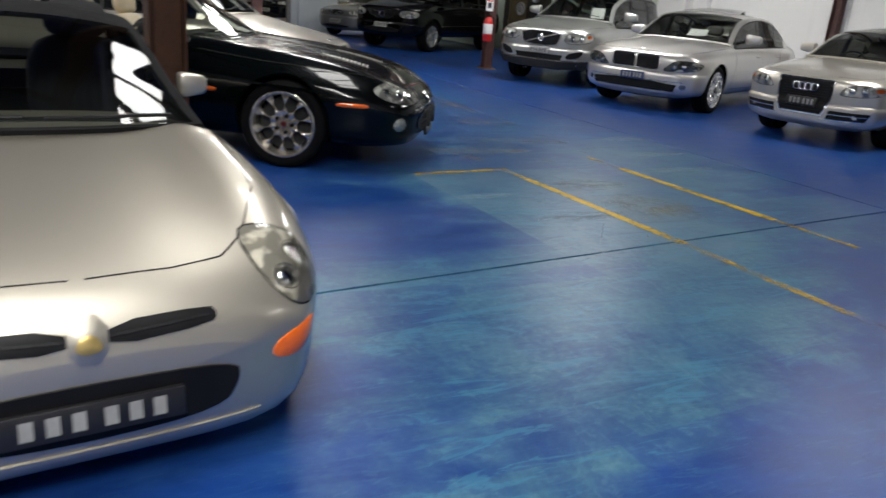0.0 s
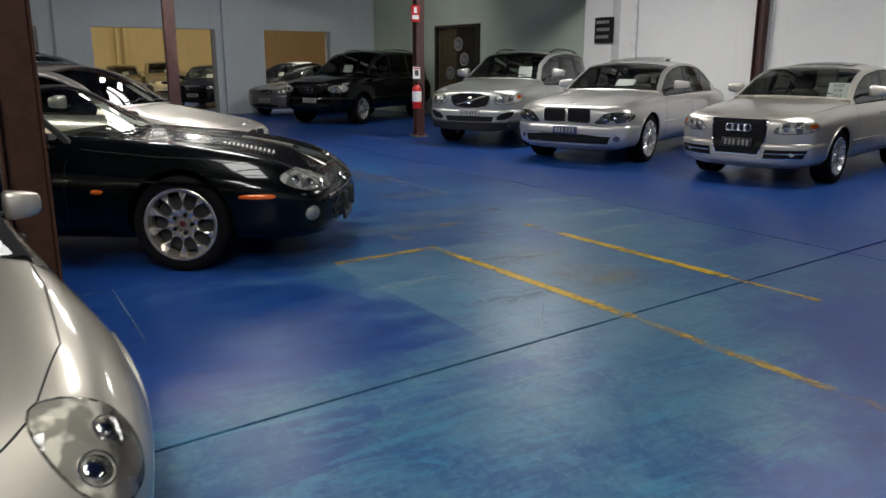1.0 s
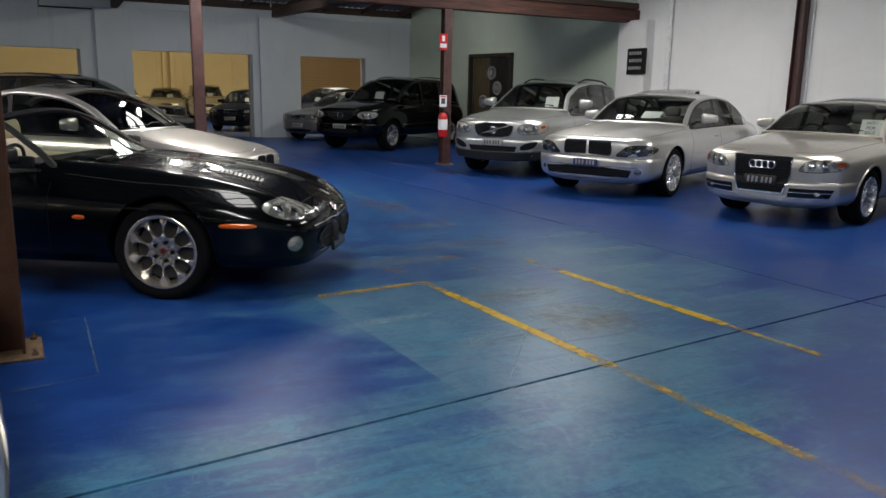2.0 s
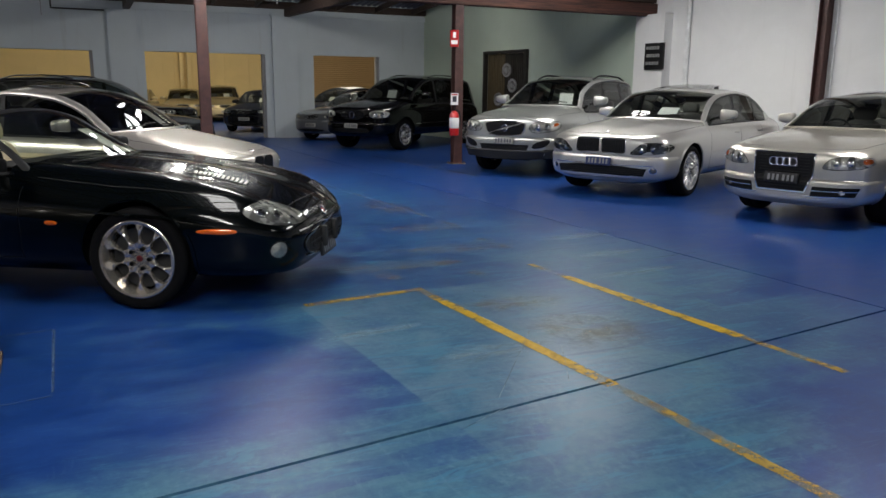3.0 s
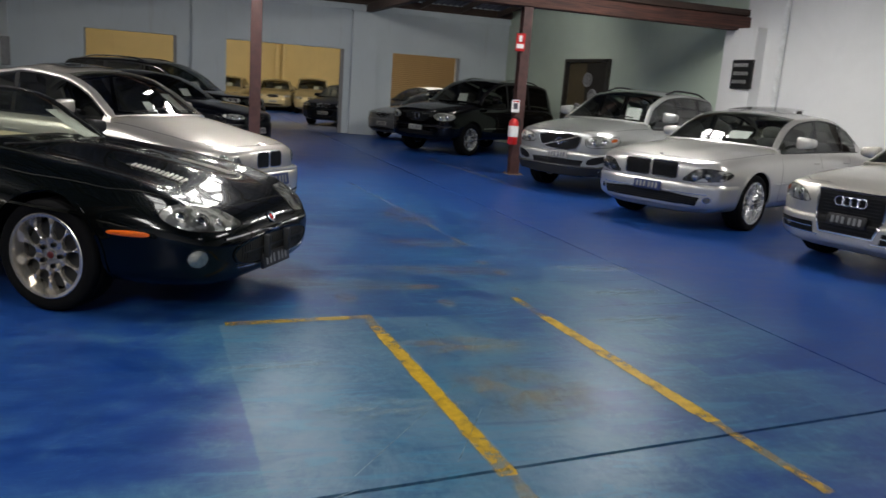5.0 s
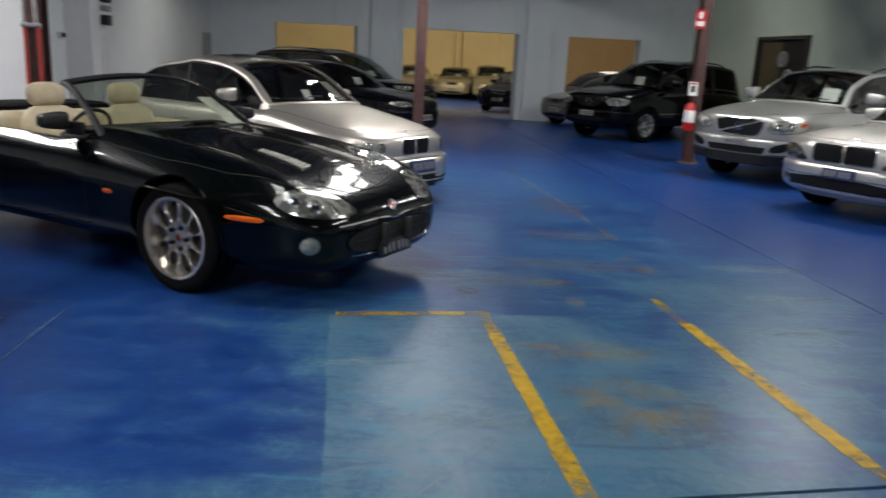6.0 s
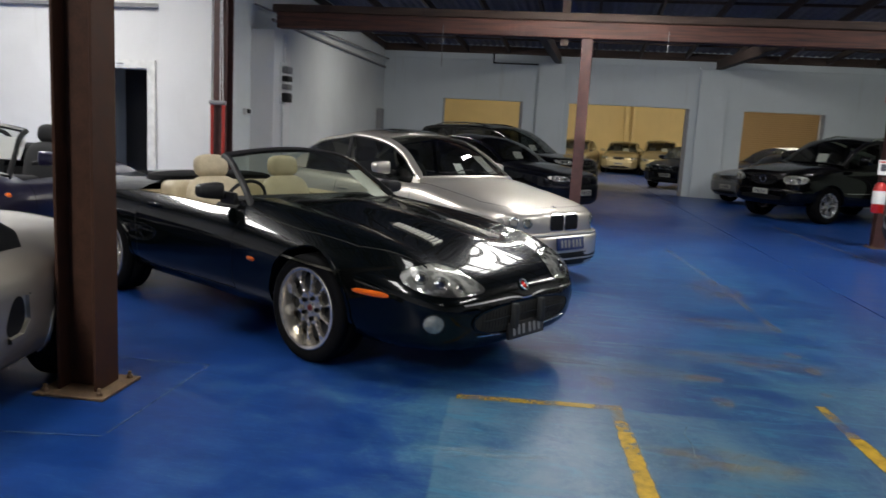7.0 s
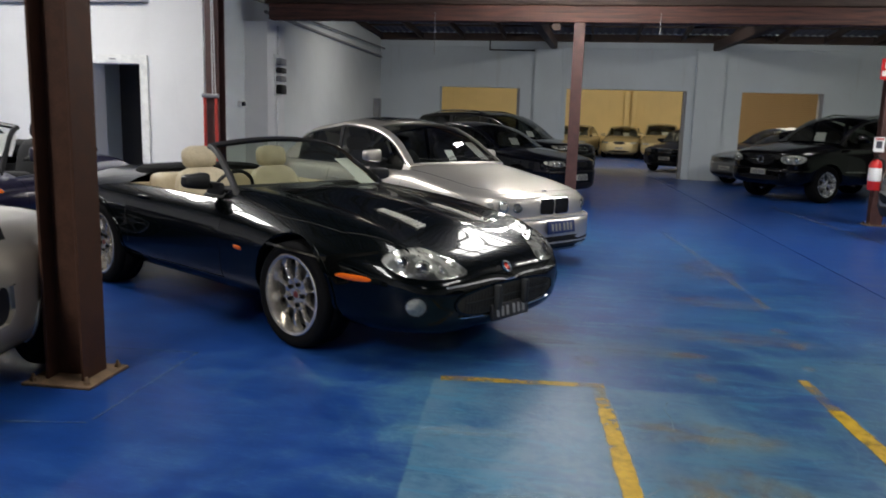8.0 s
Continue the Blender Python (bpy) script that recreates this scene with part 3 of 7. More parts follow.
for x in (2.62, 7.08):
    wall_box("pier", x - 0.38, x + 0.38, Y_BACK - 0.16, Y_BACK - 0.002, 0, 3.55, M_WALL, "pale blue-grey pier standing proud of the wall")
    wall_box("pier_cap", x - 0.42, x + 0.42, Y_BACK - 0.19, Y_BACK - 0.003, 3.553, 3.62, M_WALL, "moulded cap of a pier")
wall_box("ledge", X_LEFT, R0.x + 0.1, Y_BACK - 0.06, Y_BACK - 0.004, 3.58, 3.72, M_WALL, "narrow ledge under the roof")

# left side: long wall, white bay with a doorway, wall behind the camera
wall_box("wall_left", X_LEFT - 0.3, X_LEFT, 12.85, Y_BACK, 0, 4.9, M_LEFT, "off-white painted wall")
wall_box("wall_bay_1", -9, -3.42, 12.5, 12.8, 0, 5.1, M_WHITE, "bright white painted wall")
wall_box("wall_bay_2", -2.62, -1.72, 12.5, 12.8, 0, 5.1, M_WHITE, "bright white painted wall")
wall_box("wall_bay_3", -3.42, -2.62, 12.5, 12.8, 2.13, 5.1, M_WHITE, "bright white wall above a doorway")
wall_box("white_column", -2.40, -1.58, 12.40, 12.497, 0, 4.9, M_WHITE, "white boxed-out column on the wall")
wall_box("return_wall", X_LEFT + 0.003, -1.72, 12.803, 12.95, 0, 5.0, M_WHITE, "end of the white wall")
# this wall and the ceiling below carry the room's shade in their colour
wall_box("room_behind_door", -3.9, -2.28, 13.9, 14.0, 0, 2.6, M_ROOMSHADE, "back wall of the room beyond a doorway, shade in its colour")
wall_box("room_side_wall", -3.95, -3.9, 12.8, 14.0, 0, 2.6, M_WALL, "grey side wall of an unlit room")
wall_box("room_ceiling", -3.9, -2.56, 12.81, 13.9, 2.6, 2.7, M_ROOMSHADE, "ceiling of the room beyond a doorway, shade in its colour")
for a, b in ((-2.62, -2.50), (-3.54, -3.42)):
    wall_box("door_trim", a, b, 12.46, 12.497, 0, 2.25, M_TRIM, "white timber door surround")
wall_box("door_trim_head", -3.42, -2.62, 12.46, 12.497, 2.13, 2.25, M_TRIM, "white timber door head")
wall_box("trim_rail", -9, -2.42, 12.42, 12.497, 2.99, 3.045, M_GREY, "grey conduit duct along the white wall")
wall_box("trim_shelf", -9, -2.30, 12.36, 12.497, 3.25, 3.29, M_TRIM, "white ledge along the wall")
wall_box("wall_far_left", -9.3, -9, -8, 12.8, 0, 5.6, M_WHITE, "white painted wall")
wall_box("wall_front", -9.3, 20, -8.3, -8, 0, 5.6, M_WHITE, "white painted wall")

# right side: slanting wall, green beyond the truss, white on this side
NORMAL_R = Vector((RIGHT_DIR.y, -RIGHT_DIR.x))  # into the hall
if NORMAL_R.x > 0:
    NORMAL_R = -NORMAL_R


def along_right(y):
    k = (y - R0.y) / RIGHT_DIR.y
    return R0 + RIGHT_DIR * k


def right_slab(name, y0, y1, depth0, depth1, z0, z1, material, label, category="wall", kind="structure"):
    a, b = along_right(y0), along_right(y1)
    return slab(name, [a + NORMAL_R * depth0, b + NORMAL_R * depth0, b + NORMAL_R * depth1, a + NORMAL_R * depth1], z0, z1, material, kind, label, category)


DOOR_Y = (19.5, 21.4)
right_slab("wall_right_1", 24.72, DOOR_Y[1], -0.3, 0, 0, 5.0, M_GREEN, "pale green painted wall")
right_slab("wall_right_2", DOOR_Y[0], 15.30, -0.3, 0, 0, 5.0, M_GREEN, "pale green painted wall")
right_slab("wall_right_3", DOOR_Y[1], DOOR_Y[0], -0.3, 0, 2.55, 5.0, M_GREEN, "pale green wall above a door")
right_slab("wall_right_4", 15.30, -8, -0.3, 0.04, 0, 5.8, M_WHITE, "white painted wall")
right_slab("pier_right", 15.55, 14.75, 0.042, 0.30, 0, 3.10, M_WHITE, "white painted pier under the roof beam")

# the far room beyond the openings
wall_box("far_wall", -6, 17, 41.5, 41.8, 0, 4.2, M_YWALL, "yellow boarded wall of the back room")
shutter = thing("roller_shutter", "closed brown roller shutter in the yellow back room", "shutter", kind="structure")
part("curtain", boxed(10.45, 16.7, 41.40, 41.455, 0, 3.7), M_SHUTTER, shutter)
slat_me = mesh_of("slat", boxed(10.48, 16.67, 41.352, 41.399, 0.012, 0.098, 0.016, 1), M_SHUTTER)
for i in range(36):
    slat = new("slat", slat_me)
    slat.parent, slat.location = shutter, (0, 0, 0.1 * i)
part("shutter_box", boxed(10.32, 16.85, 41.1, 41.455, 3.72, 4.18, 0.02, 1), M_SHUTTER, shutter)
wall_box("far_wall_left", -6.3, -6, Y_BACK + 0.3, 41.8, 0, 4.2, M_YWALL, "yellow painted side wall")
wall_box("far_wall_right", 17, 17.3, Y_BACK + 0.3, 41.8, 0, 4.2, M_YWALL, "yellow painted side wall")
tagged(new("ceiling_far", mesh_of("ceiling_far", boxed(-6.3, 17.3, Y_BACK + 0.3, 41.8, 4.2, 4.3), M_WALL)), "pale ceiling of the back room", "ceiling", kind="structure")
for x in (2.3, 5.6, 5.95, 10.2):
    tagged(new("room_post", mesh_of("room_post", boxed(x - 0.09, x + 0.09, 41.2, 41.455, 0, 4.2, 0.01, 1), M_YWALL)), "yellow painted post against the boarded wall", "post", kind="structure")
for x in np.arange(-5.5, 17, 1.2):
    tagged(new("board_batten", mesh_of("board_batten", boxed(x - 0.02, x + 0.02, 41.46, 41.497, 0, 4.2), M_YWALL)), "yellow batten on the boarded wall", "trim", kind="structure")


# roof: sheeting with ribs, rafters, purlins
def build_roof():
    bm = bmesh.new()
    y0, y1 = -8.0, Y_BACK + 0.1
    pitch, cols = 0.19, []
    for i in range(int(29.2 / (pitch / 4))):
        x = -9.2 + i * pitch / 4
        dz = (0.0, 0.035, 0.035, 0.0)[i % 4]
        cols.append((bm.verts.new((x, y0, roof_z(y0) + 0.22 + dz)), bm.verts.new((x, y1, roof_z(y1) + 0.22 + dz))))
    for a, b in zip(cols, cols[1:]):
        bm.faces.new((a[0], b[0], b[1], a[1]))
    return tagged(new("ceiling", mesh_of("ceiling", bm, M_SHEET)), "dark ribbed metal roof sheeting", "ceiling", kind="structure")


build_roof()
for x in np.arange(-8.4, 19, 1.22):
    bm = bar(bmesh.new(), (x, Y_BACK, roof_z(Y_BACK) + 0.06), (x, -8, roof_z(-8) + 0.06), 0.055, 0.15)
    tagged(new("rafter", mesh_of("rafter", bm, M_DARKWOOD)), "dark stained timber rafter", "rafter", group="rafters", kind="structure")
for y in np.arange(-7.0, 24.5, 1.6):
    bm = bar(bmesh.new(), (-9, y, roof_z(y) + 0.175), (18, y, roof_z(y) + 0.175), 0.07, 0.05)
    tagged(new("purlin", mesh_of("purlin", bm, M_DARKWOOD)), "dark timber purlin under the roof sheeting", "purlin", group="purlins", kind="structure")

# the truss: heavy red-brown beam on posts, with struts and longitudinal timbers


def timber_beam(name, a, b, w, h, material, label):
    return tagged(new(name, mesh_of(name, bar(bmesh.new(), a, b, w, h, 0.012), material)), label, "beam", kind="structure")


timber_beam("roof_beam", (-1.80, Y_TRUSS, 3.25), (13.35, Y_TRUSS, 3.20), 0.22, 0.27, M_BEAM, "heavy red-brown timber roof beam")
timber_beam("roof_beam", (-1.9, Y_TRUSS, 3.46), (13.35, Y_TRUSS, 3.42), 0.14, 0.13, M_DARKWOOD, "dark timber packing on the roof beam")
bm = bar(bmesh.new(), (3.24, Y_TRUSS, 2.98), (3.24, Y_TRUSS, roof_z(Y_TRUSS) + 0.05), 0.13, 0.10)
tagged(new("strut", mesh_of("strut", bm, M_DARKWOOD)), "dark timber strut bolted to the roof beam", "strut", kind="structure")
for x in (2.75, 7.15):
    timber_beam("long_beam", (x, Y_BACK - 0.2, 3.66), (x, Y_TRUSS + 0.1, 3.36), 0.18, 0.24, M_DARKWOOD, "dark timber beam running to a wall pier")
timber_beam("wall_plate", (X_LEFT, Y_BACK - 0.1, 3.86), (R0.x, Y_BACK - 0.1, 3.86), 0.18, 0.2, M_DARKWOOD, "dark timber wall plate under the roof")
timber_beam("side_plate", (X_LEFT + 0.12, Y_TRUSS, 3.52), (X_LEFT + 0.12, Y_BACK, 3.5), 0.03, 0.04, M_GREY, "grey conduit along the wall")


def steel_post(name, x, y, half, top, material, label, plate=0.0, turn=0.0):
    """A rolled steel post: two flanges and a web, on a bolted foot plate."""
    t = thing(name, label, "post", pose(x, y, 0, 0, 0, turn))
    f = 0.016
    part("flange", boxed(-half, half, -half, -half + f, 0.014, top, 0.003, 1), material, t)
    part("flange", boxed(-half, half, half - f, half, 0.014, top, 0.003, 1), material, t)
    part("web", boxed(-0.008, 0.008, -half + f, half - f, 0.014, top), material, t)
    if plate:
        part("foot_plate", boxed(-plate, plate, -plate, plate, 0, 0.016, 0.003, 1), M_RUST, t, "rusty bolted foot plate")
        for sx in (-1, 1):
            for sy in (-1, 1):
                bm = bmesh.new()
                rod(bm, (sx * plate * 0.78, sy * plate * 0.78, 0.014), (sx * plate * 0.78, sy * plate * 0.78, 0.034), 0.018, 6)
                rod(bm, (sx * plate * 0.78, sy * plate * 0.78, 0.03), (sx * plate * 0.78, sy * plate * 0.78, 0.055), 0.009, 8)
                part("bolt", bm, M_RUST, t)
    return t


steel_post("steel_post", 1.195, 5.70, 0.110, 4.85, M_STEEL, "dark brown steel post bolted to the blue floor", 0.195, 94)
steel_post("steel_post", 3.62, Y_TRUSS, 0.092, 3.115, M_POST, "red-brown steel post under the roof beam", 0.14)
steel_post("steel_post", 8.45, Y_TRUSS, 0.09, 3.085, M_POST, "red-brown steel post carrying a fire extinguisher", 0.15)
pr = along_right(11.33) + NORMAL_R * 0.16
steel_post("steel_post", pr.x, pr.y, 0.085, 4.6, M_POST, "red-brown steel post against the white wall", 0, 10)
steel_post("steel_post", -1.36, 12.33, 0.10, 4.5, M_POST, "red-brown steel post at the corner of the white wall")


# ---- car kit: x runs forward from the nose (0), y to the car's left, s is metres behind the nose ----
from mathutils.bvhtree import BVHTree


class Car:
    def __init__(self, label, at, heading, **k):
        self.k = k
        self.L, self.paint = k["length"], k["paint"]
        self.top, self.low, self.plan = curve(*k["top"]), curve(*k["low"]), curve(*k["plan"])
        self.waist, self.up, self.m_low = curve(*k["waist"]), curve(*k["round"]), k.get("low_round", 5.5)
        self.axles, self.R = k["axles"], k["tyre"]
        self.at = pose(at[0], at[1], 0, 0, 0, heading) @ Matrix.Scale(k.get("size", 1.0), 4)
        self.root = thing("car", label, "car", self.at, k.get("group", ""))
        self.body()

    def bulge(self, s, y):
        z = 0.0
        for s0, s1, y0, sig, amp in self.k.get("bulges", ()):
            fade = min(1, max(0, (s - s0) / 0.25)) * min(1, max(0, (s1 - s) / 0.25))
            fade = fade * fade * (3 - 2 * fade)
            z += amp * fade * math.exp(-(((abs(y) - y0) / sig) ** 2))
        return z

    def section(self, s, nl=8, nu=16):
        """Half a cross-section, bottom centre to top centre."""
        w, zt, zb, zm, n, m = self.plan(s), self.top(s), self.low(s), self.waist(s), self.up(s), self.m_low
        zm = min(max(zm, zb + 0.02), zt - 0.02)
        pts = []
        for j in range(nl):
            a = math.pi / 2 * math.sin(math.pi / 2 * (1 - j / nl)) ** 2
            pts.append((w * 0.985 * math.cos(a) ** (2 / m), zm - (zm - zb) * math.sin(a) ** (2 / m)))
        for j in range(nu + 1):
            a = math.pi / 2 * math.sin(math.pi / 2 * j / nu) ** 2
            y = w * max(0.0, math.cos(a)) ** (2 / n)
            z = zm + (zt - zm) * math.sin(a) ** (2 / n)
            y *= 1 - 0.015 * math.sin(a)
            pts.append((y, z + self.bulge(s, y) * min(1, math.sin(a) * 1.6)))
        pts[0], pts[-1] = (0.0, pts[0][1]), (0.0, pts[-1][1])
        return pts

    def shoulder(self, s, f):
        """Height of the body's top where its half width is f of the widest."""
        n = self.up(s)
        zm, zt = self.waist(s), self.top(s)
        return zm + (zt - zm) * (1 - f**n) ** (1 / n)

    def body(self):
        k, L = self.k, self.L
        c0, c1 = k["cabin"]
        stations = sorted({round(L * (1 - math.cos(math.pi * u / 76)) / 2, 4) for u in range(77)} | {c0, c1})
        verts, faces, rings = [], [], []
        for s in stations:
            half = self.section(s)
            loop = [(-s, y, z) for y, z in half] + [(-s, -y, z) for y, z in half[-2:0:-1]]
            rings.append(range(len(verts), len(verts) + len(loop)))
            verts += loop
        n = len(rings[0])
        for p, q in zip(rings, rings[1:]):
            faces += [(p[j], q[j], q[(j + 1) % n], p[(j + 1) % n]) for j in range(n)]
        for r, rev, s in ((rings[0], False, stations[0]), (rings[-1], True, stations[-1])):
            c = len(verts)
            verts.append((-s + (0.004 if not rev else -0.004), 0, (self.top(s) + self.low(s)) / 2))
            faces += [(c, r[(j + 1) % n], r[j]) if rev else (c, r[j], r[(j + 1) % n]) for j in range(n)]
        self.hull = (verts, faces)
        self.bvh = BVHTree.FromPolygons(verts, faces)
        me = bpy.data.meshes.new("raw")
        me.from_pydata(verts, [], faces)
        bm = bmesh.new()
        bm.from_mesh(me)
        bmesh.ops.recalc_face_normals(bm, faces=bm.faces)
        bm.to_mesh(me), bm.free()
        raw = new("raw", me)
        # wheel wells are cut out with four drums
        cut, ra = bmesh.new(), self.R * k.get("arch", 1.10)
        for s in self.axles:
            w = self.plan(s)
            for side in (1, -1):
                rod(cut, (-s, side * (w - 0.36), self.R * 1.03), (-s, side * (w + 0.3), self.R * 1.03), ra, 44)
        cme = bpy.data.meshes.new("drums")
        cut.to_mesh(cme), cut.free()
        drums = new("drums", cme)
        mod = raw.modifiers.new("cut", "BOOLEAN")
        mod.object, mod.operation, mod.solver = drums, "DIFFERENCE", "EXACT"
        bpy.context.view_layer.update()
        done = raw.evaluated_get(bpy.context.evaluated_depsgraph_get())
        bm = bmesh.new()
        bm.from_mesh(done.to_mesh())
        done.to_mesh_clear()
        bpy.data.objects.remove(raw), bpy.data.objects.remove(drums)
        gone = []
        fw = k.get("belt", 0.88)
        for f in bm.faces:
            c = f.calc_center_median()
            s = -c.x
            for a in self.axles:
                d = math.hypot(s - a, c.z - self.R * 1.03)
                if d < ra * 1.004 and abs(c.y) < self.plan(a) - 0.004:
                    if d < ra * 0.995 and abs(abs(c.y) - (self.plan(a) - 0.36)) > 0.01 and abs(d - ra * math.cos(math.pi / 44)) > 0.006:
                        continue
                    f.material_index = 1
            if c0 < s < c1 and f.normal.z > 0.25 and abs(c.y) < fw * self.plan(s) and c.z > self.waist(s) + 0.12:
                gone.append(f)
        bmesh.ops.delete(bm, geom=gone, context="FACES")
        self.part("body", bm, [self.paint, M_WELL], smooth=40)
        for s in self.axles:
            for side in (1, -1):
                pts = [(s + (ra + 0.008) * math.cos(a), self.R * 1.03 + (ra + 0.008) * math.sin(a)) for a in np.linspace(math.radians(-14), math.radians(194), 40)]
                pts = [p for p in pts if p[1] > self.low(p[0]) + 0.03]
                self.part("wheel_arch", self.trace(pts, "side", side, 0.014, 0.007), self.k.get("arch_material", self.paint))
        self.cabin()
        self.wheels()

    def part(self, name, bm, material, label="", parent=None, smooth=35):
        return part(name, bm, material, parent or self.root, label, smooth)

    # -- putting things on the skin --
    def skin(self, a, b, view, side=1, ref=(0, 0), ang=0):
        if view == "front":
            o, d = Vector((1, a * side, b)), Vector((-1, 0, 0))
        elif view == "rear":
            o, d = Vector((-self.L - 1, a * side, b)), Vector((1, 0, 0))
        elif view == "side":
            o, d = Vector((-a, 2 * side, b)), Vector((0, -side, 0))
        elif view == "top":
            o, d = Vector((-a, b * side, 3)), Vector((0, 0, -1))
        else:
            g = radians(ang)
            d = Vector((-math.cos(g), -side * math.sin(g), 0))
            o = Vector((-ref[0], side * ref[1], b)) + a * Vector((-math.sin(g), side * math.cos(g), 0)) - 3 * d
        hit, nrm, _, _ = self.bvh.ray_cast(o, d)
        if hit is None:
            hit, nrm, _, _ = self.bvh.find_nearest(o + d * (o.length if view in ("front", "corner") else 1.5))
        return hit, (-nrm if nrm.dot(d) > 0 else nrm)

    def patch(self, poly, view, side=1, lift=0.003, dome=0.0, sink=0.012, smooth=2, ref=(0, 0), ang=0):
        """A plate that follows the skin inside a drawn outline."""
        pts = rounded(poly, smooth) if smooth else [a + (b - a) * t / 6 for a, b in zip([Vector(p) for p in poly], [Vector(p) for p in poly[1:] + poly[:1]]) for t in range(6)]
        mid = sum(pts, Vector((0, 0))) / len(pts)
        bm, rings = bmesh.new(), []
        for f in (1.0, 1.0, 0.92, 0.82, 0.7, 0.56, 0.42, 0.26):
            row = []
            for p in pts:
                q = mid + (p - mid) * f
                hit, nrm = self.skin(q.x, q.y, view, side, ref, ang)
                off = -sink if not rings else lift + dome * (1 - f * f)
                row.append(bm.verts.new(hit + nrm * off))
            rings.append(row)
        hit, nrm = self.skin(mid.x, mid.y, view, side, ref, ang)
        c = bm.verts.new(hit + nrm * (lift + dome))
        n = len(pts)
        for p, q in zip(rings, rings[1:]):
            for j in range(n):
                bm.faces.new((p[j], p[(j + 1) % n], q[(j + 1) % n], q[j]))
        for j in range(n):
            bm.faces.new((rings[-1][j], rings[-1][(j + 1) % n], c))
        return bm

    def trace(self, pts, view, side=1, half=0.003, lift=0.0015, closed=False, step=0.03, ref=(0, 0), ang=0, sink=0.008):
        """A thin bead along a drawn line on the skin."""
        p = [Vector(q) for q in pts]
        if closed:
            p = p + p[:1]
        dense = [p[0]]
        for a, b in zip(p, p[1:]):
            n = max(1, int((b - a).length / step))
            dense += [a + (b - a) * i / n for i in range(1, n + 1)]
        hits = [self.skin(q.x, q.y, view, side, ref, ang) for q in dense]
        bm, rows = bmesh.new(), []
        for i, (h, n) in enumerate(hits):
            t = (hits[min(i + 1, len(hits) - 1)][0] - hits[max(i - 1, 0)][0]).normalized()
            w = n.cross(t).normalized() * half
            rows.append([bm.verts.new(v) for v in (h - w - n * sink, h - w * 0.8 + n * lift, h + w * 0.8 + n * lift, h + w - n * sink)])
        for a, b in zip(rows, rows[1:]):
            for j in range(3):
                bm.faces.new((a[j], a[j + 1], b[j + 1], b[j]))
        return bm

    # -- cabin --
    def cabin(self):
        k = self.k
        g = k["roof"]
        ztop, g0, g1 = curve(*g), g[0][0], g[-1][0]
        fw, tum, n = k.get("belt", 0.88), k.get("tumble", 0.14), k.get("roof_round", 4.6)
        a1, r0 = k["screen_top"], k["rear_top"]
        soft = k.get("hood")
        cuts = sorted({v for w in k["windows"] for v in w})
        stations = sorted({round(v, 4) for v in np.linspace(g0, g1, 44)} | set(cuts) | {a1, r0} | {round(g0 + (a1 - g0) * u, 4) for u in (0.02, 0.05, 0.1, 0.9, 0.96)})
        if k.get("convertible"):
            stations = [s for s in stations if s <= a1]
        M = 20
        bow0, bow1 = k.get("bow", 0.16), k.get("rear_bow", 0.10)
        slim = 0.36 if k.get("convertible") else 1.0
        grid = []
        for s in stations:
            w = self.plan(s) * fw
            zb = self.shoulder(s, fw) - 0.012
            h = max(0.004, ztop(s) - zb)
            fade0 = max(0.0, 1 - (s - g0) / (a1 - g0) * 0.75) if s < a1 else 0.25 * max(0.0, 1 - (s - a1) / 0.5)
            fade1 = max(0.0, 1 - (g1 - s) / (g1 - r0)) if s > r0 else 0.0
            # an upright side that leans in, a rounded rail and a shallow crown
            crown = min(0.22 * h, k.get("crown", 0.06))
            yc, zc = w * (1 - tum * min(1.0, h / 0.42)), h - crown
            side_len = math.hypot(w - yc, zc)
            sy, sz = (yc - w) / side_len, zc / side_len
            rail, seal, lip = min(0.036 * slim, side_len * 0.3), min(0.022, side_len * 0.2), 0.020 * slim
            top_at = lambda y: zc + crown * (1 - (y / yc) ** 2)
            pa = (yc - sy * (rail + seal), zc - sz * (rail + seal))
            p1, p2 = (yc - sy * rail, zc - sz * rail), (yc - rail, top_at(yc - rail))
            half = [(w + (pa[0] - w) * f, pa[1] * f) for f in (0, 0.05, 0.24, 0.43, 0.62, 0.81, 1.0)]
            half += [p1] + [((1 - f) ** 2 * p1[0] + 2 * f * (1 - f) * yc + f * f * p2[0], (1 - f) ** 2 * p1[1] + 2 * f * (1 - f) * zc + f * f * p2[1]) for f in (0.33, 0.67, 1.0)]
            half += [(y, top_at(y)) for y in [(yc - rail - lip) * f for f in (1, 0.9, 0.78, 0.66, 0.54, 0.42, 0.30, 0.18, 0.09, 0)]]
            row = []
            for j in range(2 * M + 1):
                y, z = half[j if j <= M else 2 * M - j]
                b = 1 - (y / w) ** 2
                row.append(Vector((-s + bow0 * fade0 * b - bow1 * fade1 * b, y if j <= M else -y, zb + z)))
            grid.append(row)
        kinds = {}
